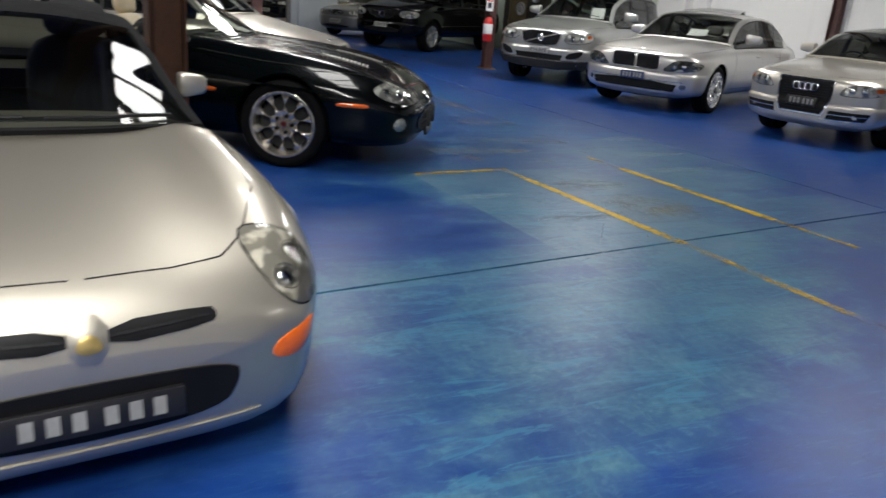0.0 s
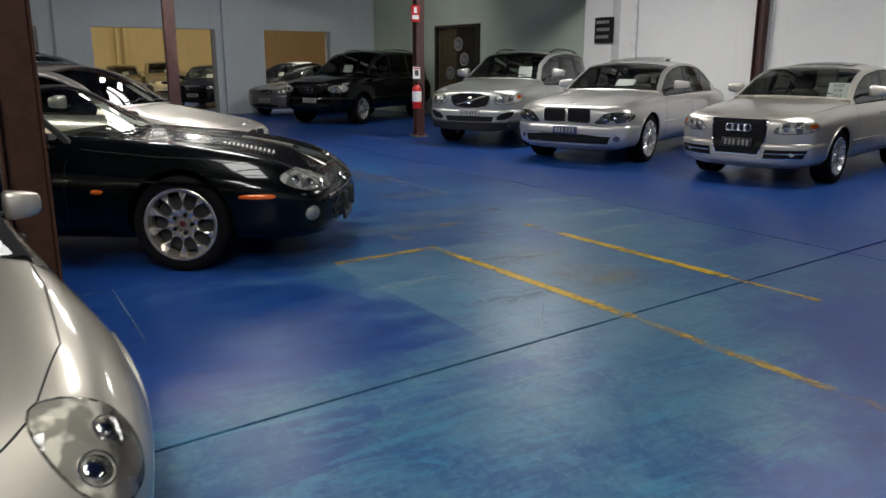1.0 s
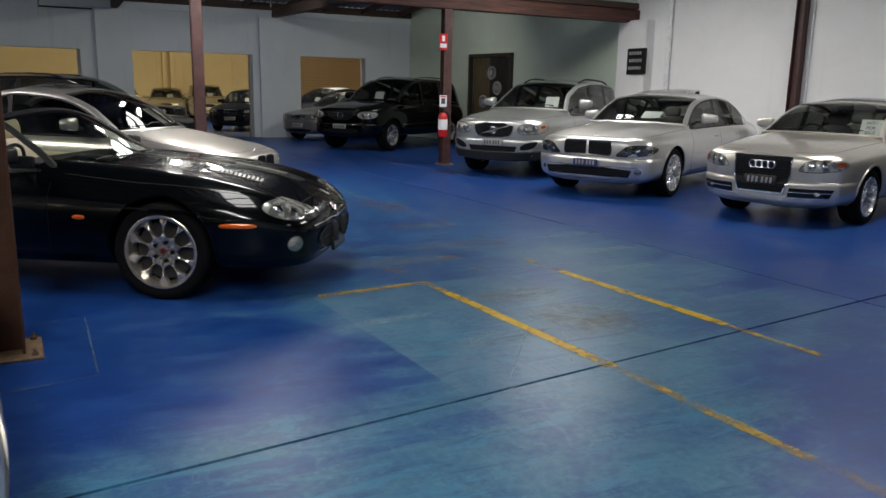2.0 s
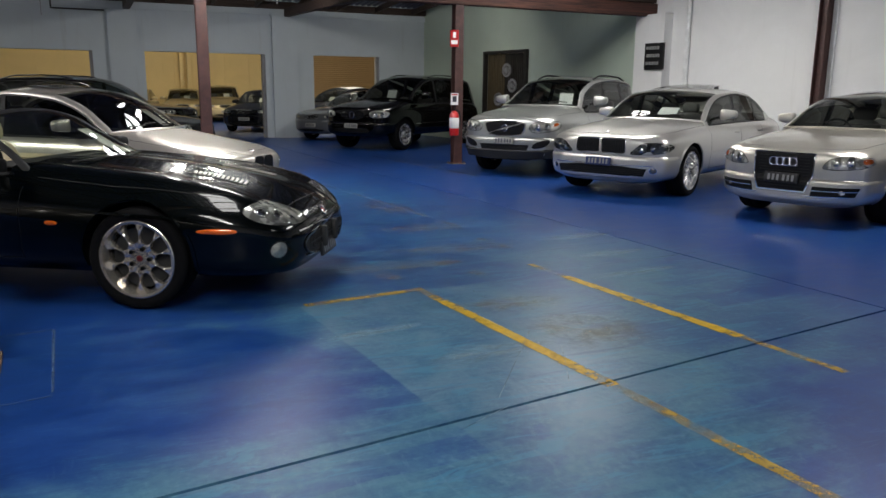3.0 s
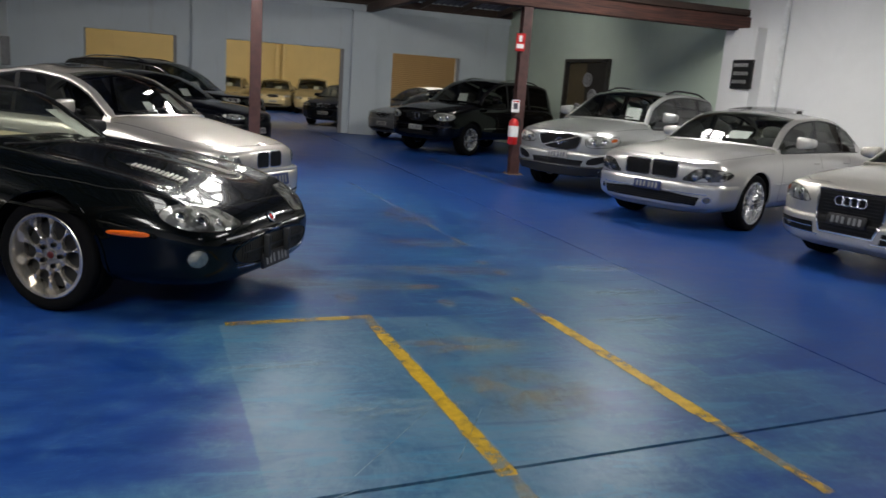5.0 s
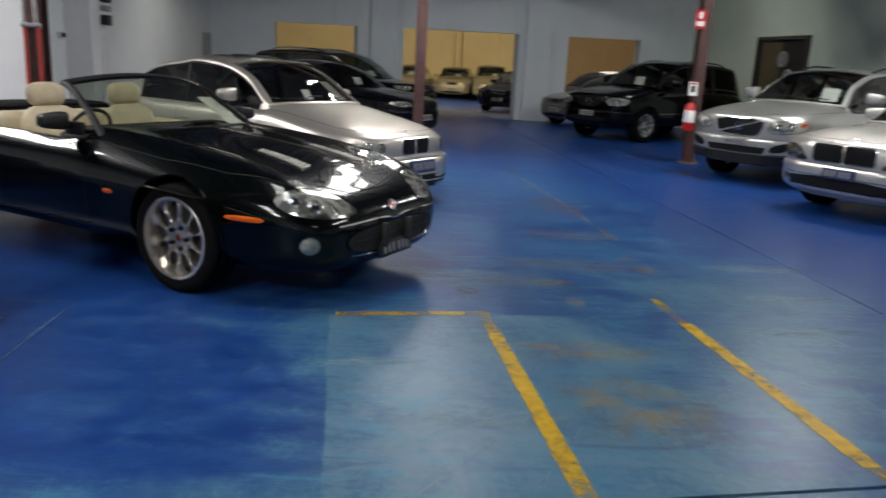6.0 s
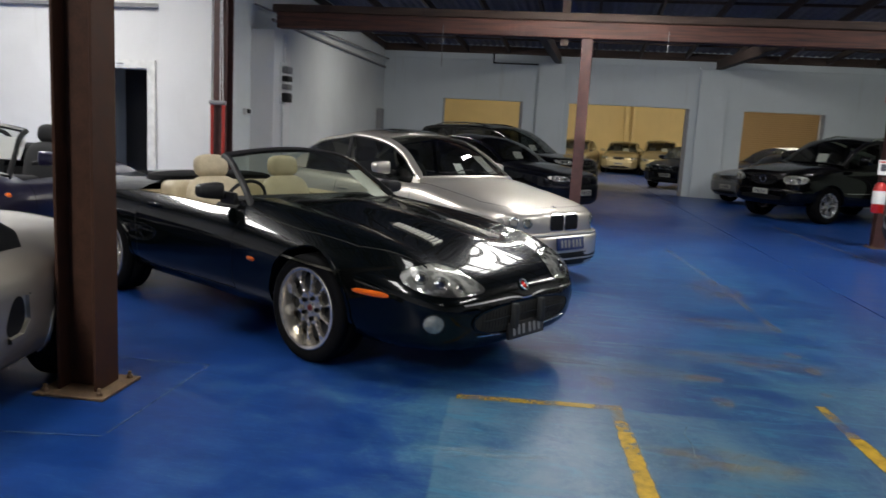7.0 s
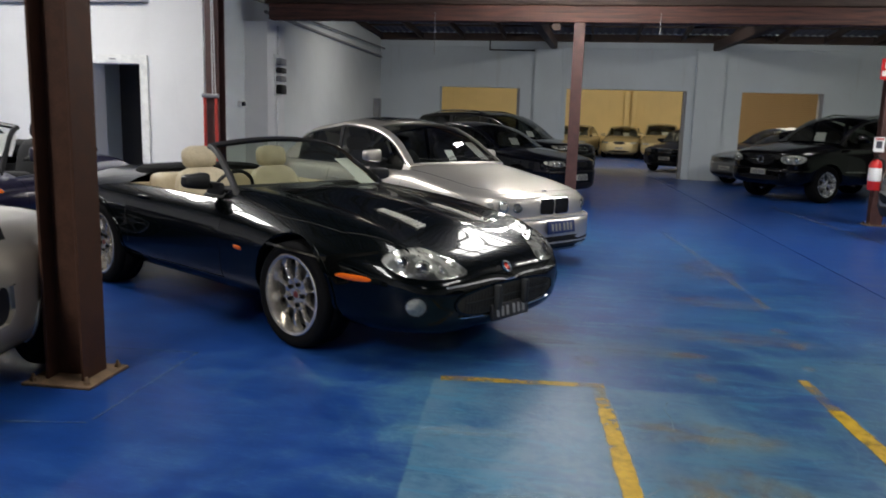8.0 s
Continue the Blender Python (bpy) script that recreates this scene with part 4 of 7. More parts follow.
        for i, (s0, s1) in enumerate(zip(stations, stations[1:])):
            sm = (s0 + s1) / 2
            for j in range(2 * M):
                t = j if j < M else 2 * M - 1 - j
                side = 1 if j < M else -1
                kind = ("frame", 0)
                if t >= 11:
                    if g0 + (a1 - g0) * 0.02 < sm < a1 - (a1 - g0) * (0.09 if k.get("convertible") else 0.04):
                        kind = ("windscreen", 0)
                    elif sm > r0 + 0.03 and sm < g1 - 0.04 and not k.get("convertible"):
                        kind = ("rear_window", 0)
                    elif not k.get("convertible") and a1 - 0.1 < sm < r0 + 0.04:
                        kind = ("roof", 0)
                elif k.get("convertible"):
                    kind = ("none", 0) if t < 6 else ("frame", 0)
                elif k["windows"] and t in (0, 6) and k["windows"][0][0] - 0.05 < sm < k["windows"][-1][1] + 0.03 and not soft:
                    kind = ("window_trim", side * (t + 1))
                elif 1 <= t < 6:
                    for c, (w0, w1) in enumerate(k["windows"]):
                        if w0 < sm < w1:
                            kind = ("side_window", side * (c + 1))
                    for c, (wa, wb) in enumerate(zip(k["windows"], k["windows"][1:])):
                        if wa[1] <= sm <= wb[0]:
                            kind = ("door_pillar", side * (c + 1))
                kinds.setdefault(kind, []).append((i, j))
        for (kind, code), cells in kinds.items():
            if kind == "none":
                continue
            bm, made = bmesh.new(), {}
            def vert(i, j):
                if (i, j) not in made:
                    made[(i, j)] = bm.verts.new(grid[i][j])
                return made[(i, j)]
            for i, j in cells:
                q = (vert(i, j), vert(i + 1, j), vert(i + 1, j + 1), vert(i, j + 1))
                if len(set(q)) == 4:
                    bm.faces.new(q)
            bmesh.ops.remove_doubles(bm, verts=bm.verts, dist=0.0004)
            if kind in ("windscreen",):
                self.part(kind, bm, k.get("screen", M_GLASS), "clear windscreen").visible_shadow = False
            elif kind in ("rear_window", "side_window"):
                self.part(kind, bm, k.get("glass", M_DARKGLASS)).visible_shadow = False
            else:
                bmesh.ops.recalc_face_normals(bm, faces=bm.faces)
                bmesh.ops.solidify(bm, geom=bm.faces[:], thickness=0.022)
                mat = soft or {"roof": k.get("roof_paint", self.paint), "door_pillar": M_BLACK, "window_trim": k.get("strip", M_BLACK)}.get(kind, k.get("pillar_paint", self.paint))
                self.part({"frame": "window_frame"}.get(kind, kind), bm, mat, "black fabric hood" if soft else "")
        self.grid_tops = (grid, stations)
        # inside: tub, dashboard, wheel, seats
        c0, c1 = k["cabin"]
        trim = k.get("trim", M_DARKTRIM)
        bm = bmesh.new()
        ss = np.linspace(c0 + 0.02, c1 - 0.02, 12)
        rows = []
        for s in ss:
            w = self.plan(s) * fw + 0.012
            zt = self.shoulder(s, fw) - 0.004
            rows.append([bm.verts.new((-s, y, z)) for y, z in ((w, zt), (w - 0.07, zt - 0.03), (w - 0.09, 0.34), (-w + 0.09, 0.34), (-w + 0.07, zt - 0.03), (-w, zt))])
        for a, b in zip(rows, rows[1:]):
            for j in range(5):
                bm.faces.new((a[j], a[j + 1], b[j + 1], b[j]))
        bm.faces.new(rows[0]), bm.faces.new(rows[-1])
        self.part("cabin_tub", bm, trim)
        ds = k.get("dash", g0 + 0.52)
        wd, zd = self.plan(ds) * fw - 0.03, self.shoulder(ds, fw) + 0.02
        bm = boxed(-ds - 0.02, -c0 - 0.03, -wd, wd, zd - 0.26, zd, 0.05, 3)
        self.part("dashboard", bm, k.get("dash_material", trim))
        sy = -0.36 if k.get("rhd", True) else 0.36
        bm = ring(bmesh.new(), 0.18, 0.014, Matrix.Translation((-ds - 0.16, sy, zd - 0.04)) @ pose(0, 0, 0, 0, -68, 0), 28, 8)
        bar(bm, (-ds - 0.15, sy - 0.17, zd - 0.03), (-ds - 0.15, sy + 0.17, zd - 0.03), 0.03, 0.03, 0.005)
        rod(bm, (-ds - 0.15, sy, zd - 0.04), (-ds + 0.02, sy, zd - 0.1), 0.03)
        self.part("steering_wheel", bm, M_DARKTRIM)
        seat_at = k.get("seats", (ds + 0.72,))
        for q, s in enumerate(seat_at):
            for y in (0.36, -0.36):
                self.seat(s, y, k.get("seat", M_GREYSEAT), k.get("seat_top", 0.0))

    def seat(self, s, y, mat, lift=0.0):
        z = 0.30 + lift
        bm = bmesh.new()
        blob(bm, (-s + 0.12, y, z + 0.16), (0.28, 0.25, 0.09), 4)
        seat = self.part("seat", bm, mat)
        bm = bmesh.new()
        blob(bm, (-s - 0.17, y, z + 0.45), (0.075, 0.25, 0.32), 3.6, m=pose(0, 0, 0, 0, -14, 0))
        part("backrest", bm, mat, seat)
        bm = bmesh.new()
        blob(bm, (-s - 0.265, y, z + 0.84), (0.06, 0.15, 0.095), 3.0, m=pose(0, 0, 0, 0, -8, 0))
        for d in (-0.05, 0.05):
            rod(bm, (-s - 0.25, y + d, z + 0.70), (-s - 0.265, y + d, z + 0.82), 0.006, 6)
        part("headrest", bm, mat, seat)

    # -- wheels --
    def wheels(self):
        k, R = self.k, self.R
        wide, rr = k.get("tread", 0.215), k.get("rim", 0.72) * R
        style = k.get("spokes", 10)
        tyre = bmesh.new()
        b = wide / 2
        lathe(tyre, [(rr - 0.006, -b * 0.86), (rr + 0.012, -b * 0.96), (R * 0.88, -b * 1.02), (R * 0.955, -b * 0.95), (R * 0.992, -b * 0.80), (R, -b * 0.5), (R * 0.994, -b * 0.48), (R * 0.994, -b * 0.44),
                     (R, -b * 0.42), (R, b * 0.42), (R * 0.994, b * 0.44), (R * 0.994, b * 0.48), (R, b * 0.5), (R * 0.992, b * 0.80), (R * 0.955, b * 0.95), (R * 0.88, b * 1.02), (rr + 0.012, b * 0.96), (rr - 0.006, b * 0.86)], 48)
        tyre_me = mesh_of("tyre", tyre, M_RUBBER, 50)
        rim = bmesh.new()
        lathe(rim, [(rr - 0.004, b * 0.90), (rr + 0.006, b * 0.97), (rr, b * 1.0), (rr - k.get("lip", 0.016), b * 0.97), (rr - k.get("lip", 0.016) - 0.006, b * 0.80), (rr - 0.03, b * 0.2), (rr - 0.03, -b * 0.85)], 48)
        face = b * k.get("dish", 0.80)
        hub_r = k.get("hub", 0.065)
        lathe(rim, [(0.0, face - 0.012), (0.03, face - 0.010), (0.034, face - 0.018), (hub_r, face - 0.016), (hub_r + 0.004, face - 0.05), (0.0, face - 0.05)], 24)
        twin = k.get("twin", False)
        for c in range(style):
            a0 = 2 * math.pi * c / style
            sides = (-1, 1) if twin else (0,)
            for q in sides:
                prof = []
                hole = k.get("holes")
                for f in np.linspace(0, 1, 17 if hole else 9):
                    r = hub_r * 0.7 + (rr - 0.012 - hub_r * 0.7) * f
                    spread = q * (0.10 + 0.90 * f**0.7) * math.pi / style * 0.50
                    wd = (0.024 - k.get("pinch", 0.010) * math.sin(f * math.pi)) * k.get("fat", 1.0) * (1 + (k.get("flare", 1.25) - 1) * max(0.0, (f - 0.35) / 0.65) ** 2)
                    deep = 0.035
                    if hole:
                        gap = hole[2] * math.sqrt(max(0.0, 1 - ((r - hole[0]) / hole[1]) ** 2))
                        wd, deep = math.pi * r / style - gap, min(0.035, 0.003 + gap * 2.5)
                    prof.append((r, a0 + spread, wd, face - 0.014 + 0.012 * math.sin(f * math.pi) - 0.006 * f, deep))
                rows = []
                for r, a, wd, y, deep in prof:
                    cx, cz = r * math.cos(a), r * math.sin(a)
                    tx, tz = -math.sin(a), math.cos(a)
                    rows.append([rim.verts.new(v) for v in ((cx - tx * wd, y - deep, cz - tz * wd), (cx - tx * wd * 0.75, y - 0.002, cz - tz * wd * 0.75), (cx, y + 0.004, cz),
                                                            (cx + tx * wd * 0.75, y - 0.002, cz + tz * wd * 0.75), (cx + tx * wd, y - deep, cz + tz * wd))])
                for p, r in zip(rows, rows[1:]):
                    for j in range(4):
                        rim.faces.new((p[j], p[j + 1], r[j + 1], r[j]))
        nuts = []
        for c in range(5):
            a = 2 * math.pi * c / 5 + 0.3
            nut = rod(bmesh.new(), (hub_r * 0.72 * math.cos(a), face - 0.03, hub_r * 0.72 * math.sin(a)), (hub_r * 0.72 * math.cos(a), face + 0.001, hub_r * 0.72 * math.sin(a)), 0.0135, 8)
            nuts.append(("wheel_nut", mesh_of("wheel_nut", nut, M_WELL, 40)))
        rim_me = mesh_of("rim", rim, k.get("rim_material", M_WHEEL), 40)
        cap_me = mesh_of("centre_cap", lathe(bmesh.new(), [(0.0, face - 0.004), (0.018, face - 0.005), (0.023, face - 0.010), (0.023, face - 0.02)], 20), k.get("cap", M_GREY), 40)
        disc = lathe(bmesh.new(), [(0.0, -0.05), (0.07, -0.05), (0.075, b * 0.22), (rr * 0.80, b * 0.22), (rr * 0.80, -0.03), (0.07, -0.03), (0.06, -b), (0, -b)], 32)
        disc_me = mesh_of("wheel", disc, M_BRAKE, 40)
        for i, s in enumerate(self.axles):
            for side in (1, -1):
                w = new("wheel", disc_me)
                w.parent = self.root
                y = side * (self.plan(s) - wide / 2 - k.get("inset", 0.022))
                turn = radians(k.get("steer", 0.0)) if i == 0 else 0
                w.matrix_basis = Matrix.Translation((-s, y, R)) @ Matrix.Rotation(turn + (0 if side > 0 else math.pi), 4, "Z") @ Matrix.Rotation(0.37 * (i + 1) * side, 4, "Y")
                for name, me in (("tyre", tyre_me), ("rim", rim_me), ("centre_cap", cap_me), *(nuts if k.get("nuts") else ())):
                    ob = new(name, me)
                    ob.parent = w

    # -- repeated details --
    def bumper(self, z0, z1, lift=0.03, material=None, name="bumper"):
        """A moulded band round the nose from arch to arch; what follows is laid on it."""
        s_end = self.axles[0] - self.R * self.k.get("arch", 1.10) - 0.02
        mid = Vector((-s_end - 0.30, 0, 0))

        def hit_at(th, z):
            d = Vector((math.cos(th), math.sin(th), 0))
            for k in range(12):
                hit = self.bvh.ray_cast(mid + Vector((0, 0, z + 0.01 * k)) + d * 4, -d)[0]
                if hit is not None:
                    break
            return hit, d
        most = max(radians(a) for a in range(30, 90) if hit_at(radians(a), (z0 + z1) / 2)[0].x > -s_end)
        verts, faces, nz, nt = [], [], 13, 49
        for i in range(nt):
            g = -1 + 2 * i / (nt - 1)
            for j in range(nz):
                f = j / (nz - 1)
                hit, d = hit_at(most * g, z0 + (z1 - z0) * f)
                out = Vector((d.x, d.y * 0.6, 0)).normalized()
                swell = min(1.0, 1.2 * math.sin(math.pi * f) ** 0.32) if 0 < j < nz - 1 else -0.3
                verts.append(hit + out * lift * swell * (1 - 0.75 * abs(g) ** 6))
        for i in range(nt - 1):
            faces += [(i * nz + j, (i + 1) * nz + j, (i + 1) * nz + j + 1, i * nz + j + 1) for j in range(nz - 1)]
        me = bpy.data.meshes.new(name)
        me.from_pydata(verts, [], faces)
        bm = bmesh.new()
        bm.from_mesh(me)
        bpy.data.meshes.remove(me)
        ob = self.part(name, bm, material or self.paint, smooth=60)
        base = len(self.hull[0])
        self.hull = (self.hull[0] + [tuple(v) for v in verts], self.hull[1] + [tuple(base + i for i in f) for f in faces])
        self.bvh = BVHTree.FromPolygons(*self.hull)
        return ob

    def headlamp(self, poly, ref, ang, bowls=((0, 0, 0.06),), amber=None, dark=False, smooth=2, material=None, bowl=None):
        for side in (1, -1):
            lamp = self.part("headlamp", self.patch(poly, "corner", side, 0.002, 0.0, smooth=smooth, ref=ref, ang=ang), material or (M_DEEPLAMP if dark else M_REFLECT), "clear-lensed headlamp")
            for a, b, r in bowls:
                p, n = self.skin(a, b, "corner", side, ref, ang)
                bm = bmesh.new()
                m = Matrix.Translation(p + n * 0.001) @ n.to_track_quat("Z", "Y").to_matrix().to_4x4()
                ring(bm, r, r * 0.07, m, 24, 8)
                blob(bm, p, (r * 0.82, r * 0.82, 0.012), 2, m=m)
                part("reflector", bm, bowl or M_CHROME, lamp)
            if amber:
                part("indicator", self.patch(amber, "corner", side, 0.004, 0.0, ref=ref, ang=ang), M_AMBER, lamp, "amber indicator")
            part("lens", self.patch(poly, "corner", side, 0.007, 0.010, sink=0.004, smooth=smooth, ref=ref, ang=ang), M_LENS, lamp)
            loop = rounded(poly, smooth) if smooth else poly
            part("lamp_seal", self.trace(loop, "corner", side, 0.004, 0.002, True, ref=ref, ang=ang), M_GAP, lamp)

    def dark_patch(self, name, poly, view="front", material=None, lift=0.006, mirror=False, smooth=2, label="", **kw):
        out = []
        for side in (1, -1) if mirror else (1,):
            out.append(self.part(name, self.patch(poly, view, side, lift, smooth=smooth, **kw), material or M_GRILLE, label))
        return out

    def line(self, name, pts, view, material=None, half=0.003, lift=0.001, mirror=True, **kw):
        for side in (1, -1) if mirror else (1,):
            self.part(name, self.trace(pts, view, side, half, lift, **kw), material or M_GAP)

    def slats(self, parent, poly_y, z0, z1, n, material, half=0.004, lift=0.008, upright=True):
        y0, y1 = poly_y
        for i in range(n):
            if upright:
                y = y0 + (y1 - y0) * (i + 0.5) / n
                pts = [(y, z0), (y, z1)]
            else:
                z = z0 + (z1 - z0) * (i + 0.5) / n
                pts = [(y0, z), (y1, z)]
            part("slat", self.trace(pts, "front", 1, half, lift), material, parent)

    def number_plate(self, z, back, ink, rear=False, y=0.0, w=0.372, h=0.11, tilt=8):
        p, n = self.skin(y, z, "rear" if rear else "front")
        sgn = -1 if rear else 1
        m = Matrix.Translation((p.x + sgn * 0.022, y, z)) @ pose(0, 0, 0, 0, -tilt * sgn, 0)
        plate = self.part("number_plate", boxed(-0.012, 0.012, -w / 2, w / 2, -h / 2, h / 2, 0.004, 2, m), back, "small pressed plate with illegible characters")
        for i in range(6):
            yy = -w * 0.40 + w * 0.8 * (i + 0.5) / 6 + (0.008 if i > 2 else -0.008)
            part("plate_bar", boxed(0.0115 * sgn - 0.002, 0.0115 * sgn + 0.002, yy - w * 0.036, yy + w * 0.036, -h * 0.30, h * 0.30, 0, 1, m), ink, plate)

    def mirrors(self, s, z, size=(0.075, 0.11, 0.065), material=None, out=0.16):
        for side in (1, -1):
            y = side * (self.plan(s) * self.k.get("belt", 0.88) + out)
            bm = blob(bmesh.new(), (-s, y, z), size, 4.6)
            for v in bm.verts:
                v.co.z += 0.35 * size[2] * (side * (v.co.y - y) / size[1]) * (-0.5 if v.co.z > z else 0.6)
            for v in bm.verts:
                if v.co.x < -s - size[0] * 0.25:
                    v.co.x = -s - size[0] * 0.25 + (v.co.x + s + size[0] * 0.25) * 0.15
            mir = self.part("door_mirror", bm, material or self.paint)
            rr = blob(bmesh.new(), (-s - size[0] * 0.42, y, z), (0.004, size[1] * 0.82, size[2] * 0.8), 3.0)
            part("mirror_glass", rr, M_CHROME, mir)
            arm = bar(bmesh.new(), (-s + 0.005, y - side * size[1] * 0.7, z - size[2] * 0.5), (-s + 0.02, side * (self.plan(s) * self.k.get("belt", 0.88) - 0.03), z - size[2] * 0.8), 0.06, 0.035, 0.008)
            part("mirror_arm", arm, M_BLACK, mir)

    def handles(self, spots, z, material=None, length=0.20):
        for s in spots:
            for side in (1, -1):
                poly = [(s, z - 0.013), (s + length, z - 0.011), (s + length, z + 0.013), (s, z + 0.013)]
                self.part("door_handle", self.patch(poly, "side", side, 0.012, 0.014, smooth=2), material or self.paint)

    def shut_lines(self, doors, z_low, bonnet=None, boot=None):
        """Door gaps as upright lines, sill gap, and the bonnet's edge."""
        for d in doors:
            self.line("shut_line", [(d[0], self.shoulder(d[0], 0.93)), (d[0] + d[1] * 0.5, (z_low + self.waist(d[0])) / 2 + 0.08), (d[0] + d[1], z_low + 0.06)], "side")
        if len(doors) > 1:
            self.line("shut_line", [(doors[0][0] + doors[0][1], z_low + 0.06), (doors[-1][0] + doors[-1][1], z_low + 0.06)], "side")
        if bonnet:
            self.line("bonnet_gap", bonnet, "top")

    def wipers(self, z_off=0.0):
        grid, st = self.grid_tops
        for y0, y1 in ((0.05, 0.52), (-0.50, -0.02)):
            pts = []
            for f in np.linspace(0, 1, 9):
                y = y0 + (y1 - y0) * f
                i = 2 + int(1.6 * f)
                row = grid[i]
                best = min(row[11:30], key=lambda v: abs(v.y - y))
                pts.append(Vector((best.x + 0.012, y, best.z + 0.018)))
            bm = bmesh.new()
            rings = []
            for i, p in enumerate(pts):
                along = (Vector(pts[min(i + 1, len(pts) - 1)]) - Vector(pts[max(i - 1, 0)])).normalized()
                side, up = along.orthogonal().normalized(), along.cross(along.orthogonal().normalized())
                if side.z < 0:
                    side, up = -side, -up
                rings.append([bm.verts.new(Vector(p) + 0.007 * (side * math.cos(j * math.pi / 3) + up * math.sin(j * math.pi / 3))) for j in range(6)])
            for a, b in zip(rings, rings[1:]):
                for j in range(6):
                    bm.faces.new((a[j], a[(j + 1) % 6], b[(j + 1) % 6], b[j]))
            bm.faces.new(rings[0][::-1])
            bm.faces.new(rings[-1])
            self.part("wiper", bm, M_BLACK)

    def on_roof(self, s, y):
        """Nearest point of the roof and screens."""
        grid, st = self.grid_tops
        return min((v for row in grid for v in row), key=lambda v: (v.x + s) ** 2 + (v.y - y) ** 2)

    def sunroof(self, s0, s1, half, material, up=0.0):
        bm = bmesh.new()
        rows = []
        for s in np.linspace(s0, s1, 6):
            zc = max(self.on_roof(s, 0).z, 0) + up * (s - s0) / (s1 - s0)
            rows.append([bm.verts.new((-s, y, zc + 0.012 - 0.05 * (y / 0.6) ** 2)) for y in np.linspace(-half, half, 7)])
        for a, b in zip(rows, rows[1:]):
            for j in range(6):
                bm.faces.new((a[j], a[j + 1], b[j + 1], b[j]))
        bmesh.ops.solidify(bm, geom=bm.faces[:], thickness=0.02)
        self.part("sunroof", bm, material, "dark glass sunroof")
        if up:
            for y in (-half * 0.8, half * 0.8):
                zc = self.on_roof(s1, y).z
                self.part("sunroof_arm", boxed(-s1 + 0.03, -s1 + 0.16, y - 0.012, y + 0.012, zc - 0.03, zc + up * 0.85), M_BLACK)

    def roof_rails(self, s0, s1, material, y=0.56):
        """Two bars on short feet along the roof."""
        for side in (1, -1):
            pts = [Vector((-s, side * y, self.on_roof(s, side * y).z + 0.045 * min(1.0, 6 * f * (1 - f)))) for f, s in ((f, s0 + (s1 - s0) * f) for f in np.linspace(0, 1, 13))]
            bm = bmesh.new()
            for a, b in zip(pts, pts[1:]):
                rod(bm, a, b, 0.016, 8)
            self.part("roof_rail", bm, material)

    def card(self, s, y, z, w=0.24, h=0.15, turn=0, words=(), lean=-35):
        """A paper card behind the windscreen: a thing of its own."""
        m = self.at @ pose(-s + 0.22, y, z, 0, 0, turn) @ pose(0, 0, 0, 0, lean, 0)
        t = tagged(new("window_card", mesh_of("window_card", boxed(-0.002, 0.002, -w / 2, w / 2, 0, h), M_PAPER)), "white paper sale card standing behind a car windscreen", "card", "window cards")
        t.matrix_world = m
        for i, word in enumerate(words):
            cu = bpy.data.curves.new("words", "FONT")
            cu.body, cu.size, cu.align_x, cu.extrude = word, h * 0.30, "CENTER", 0.0004
            ob = new("lettering", cu)
            ob.data.materials.append(M_INK)
            ob.parent = t
            ob.matrix_basis = Matrix.Translation((0.0032, 0, h * (0.68 - 0.31 * i))) @ pose(0, 0, 0, 90, 0, 90)
        return t


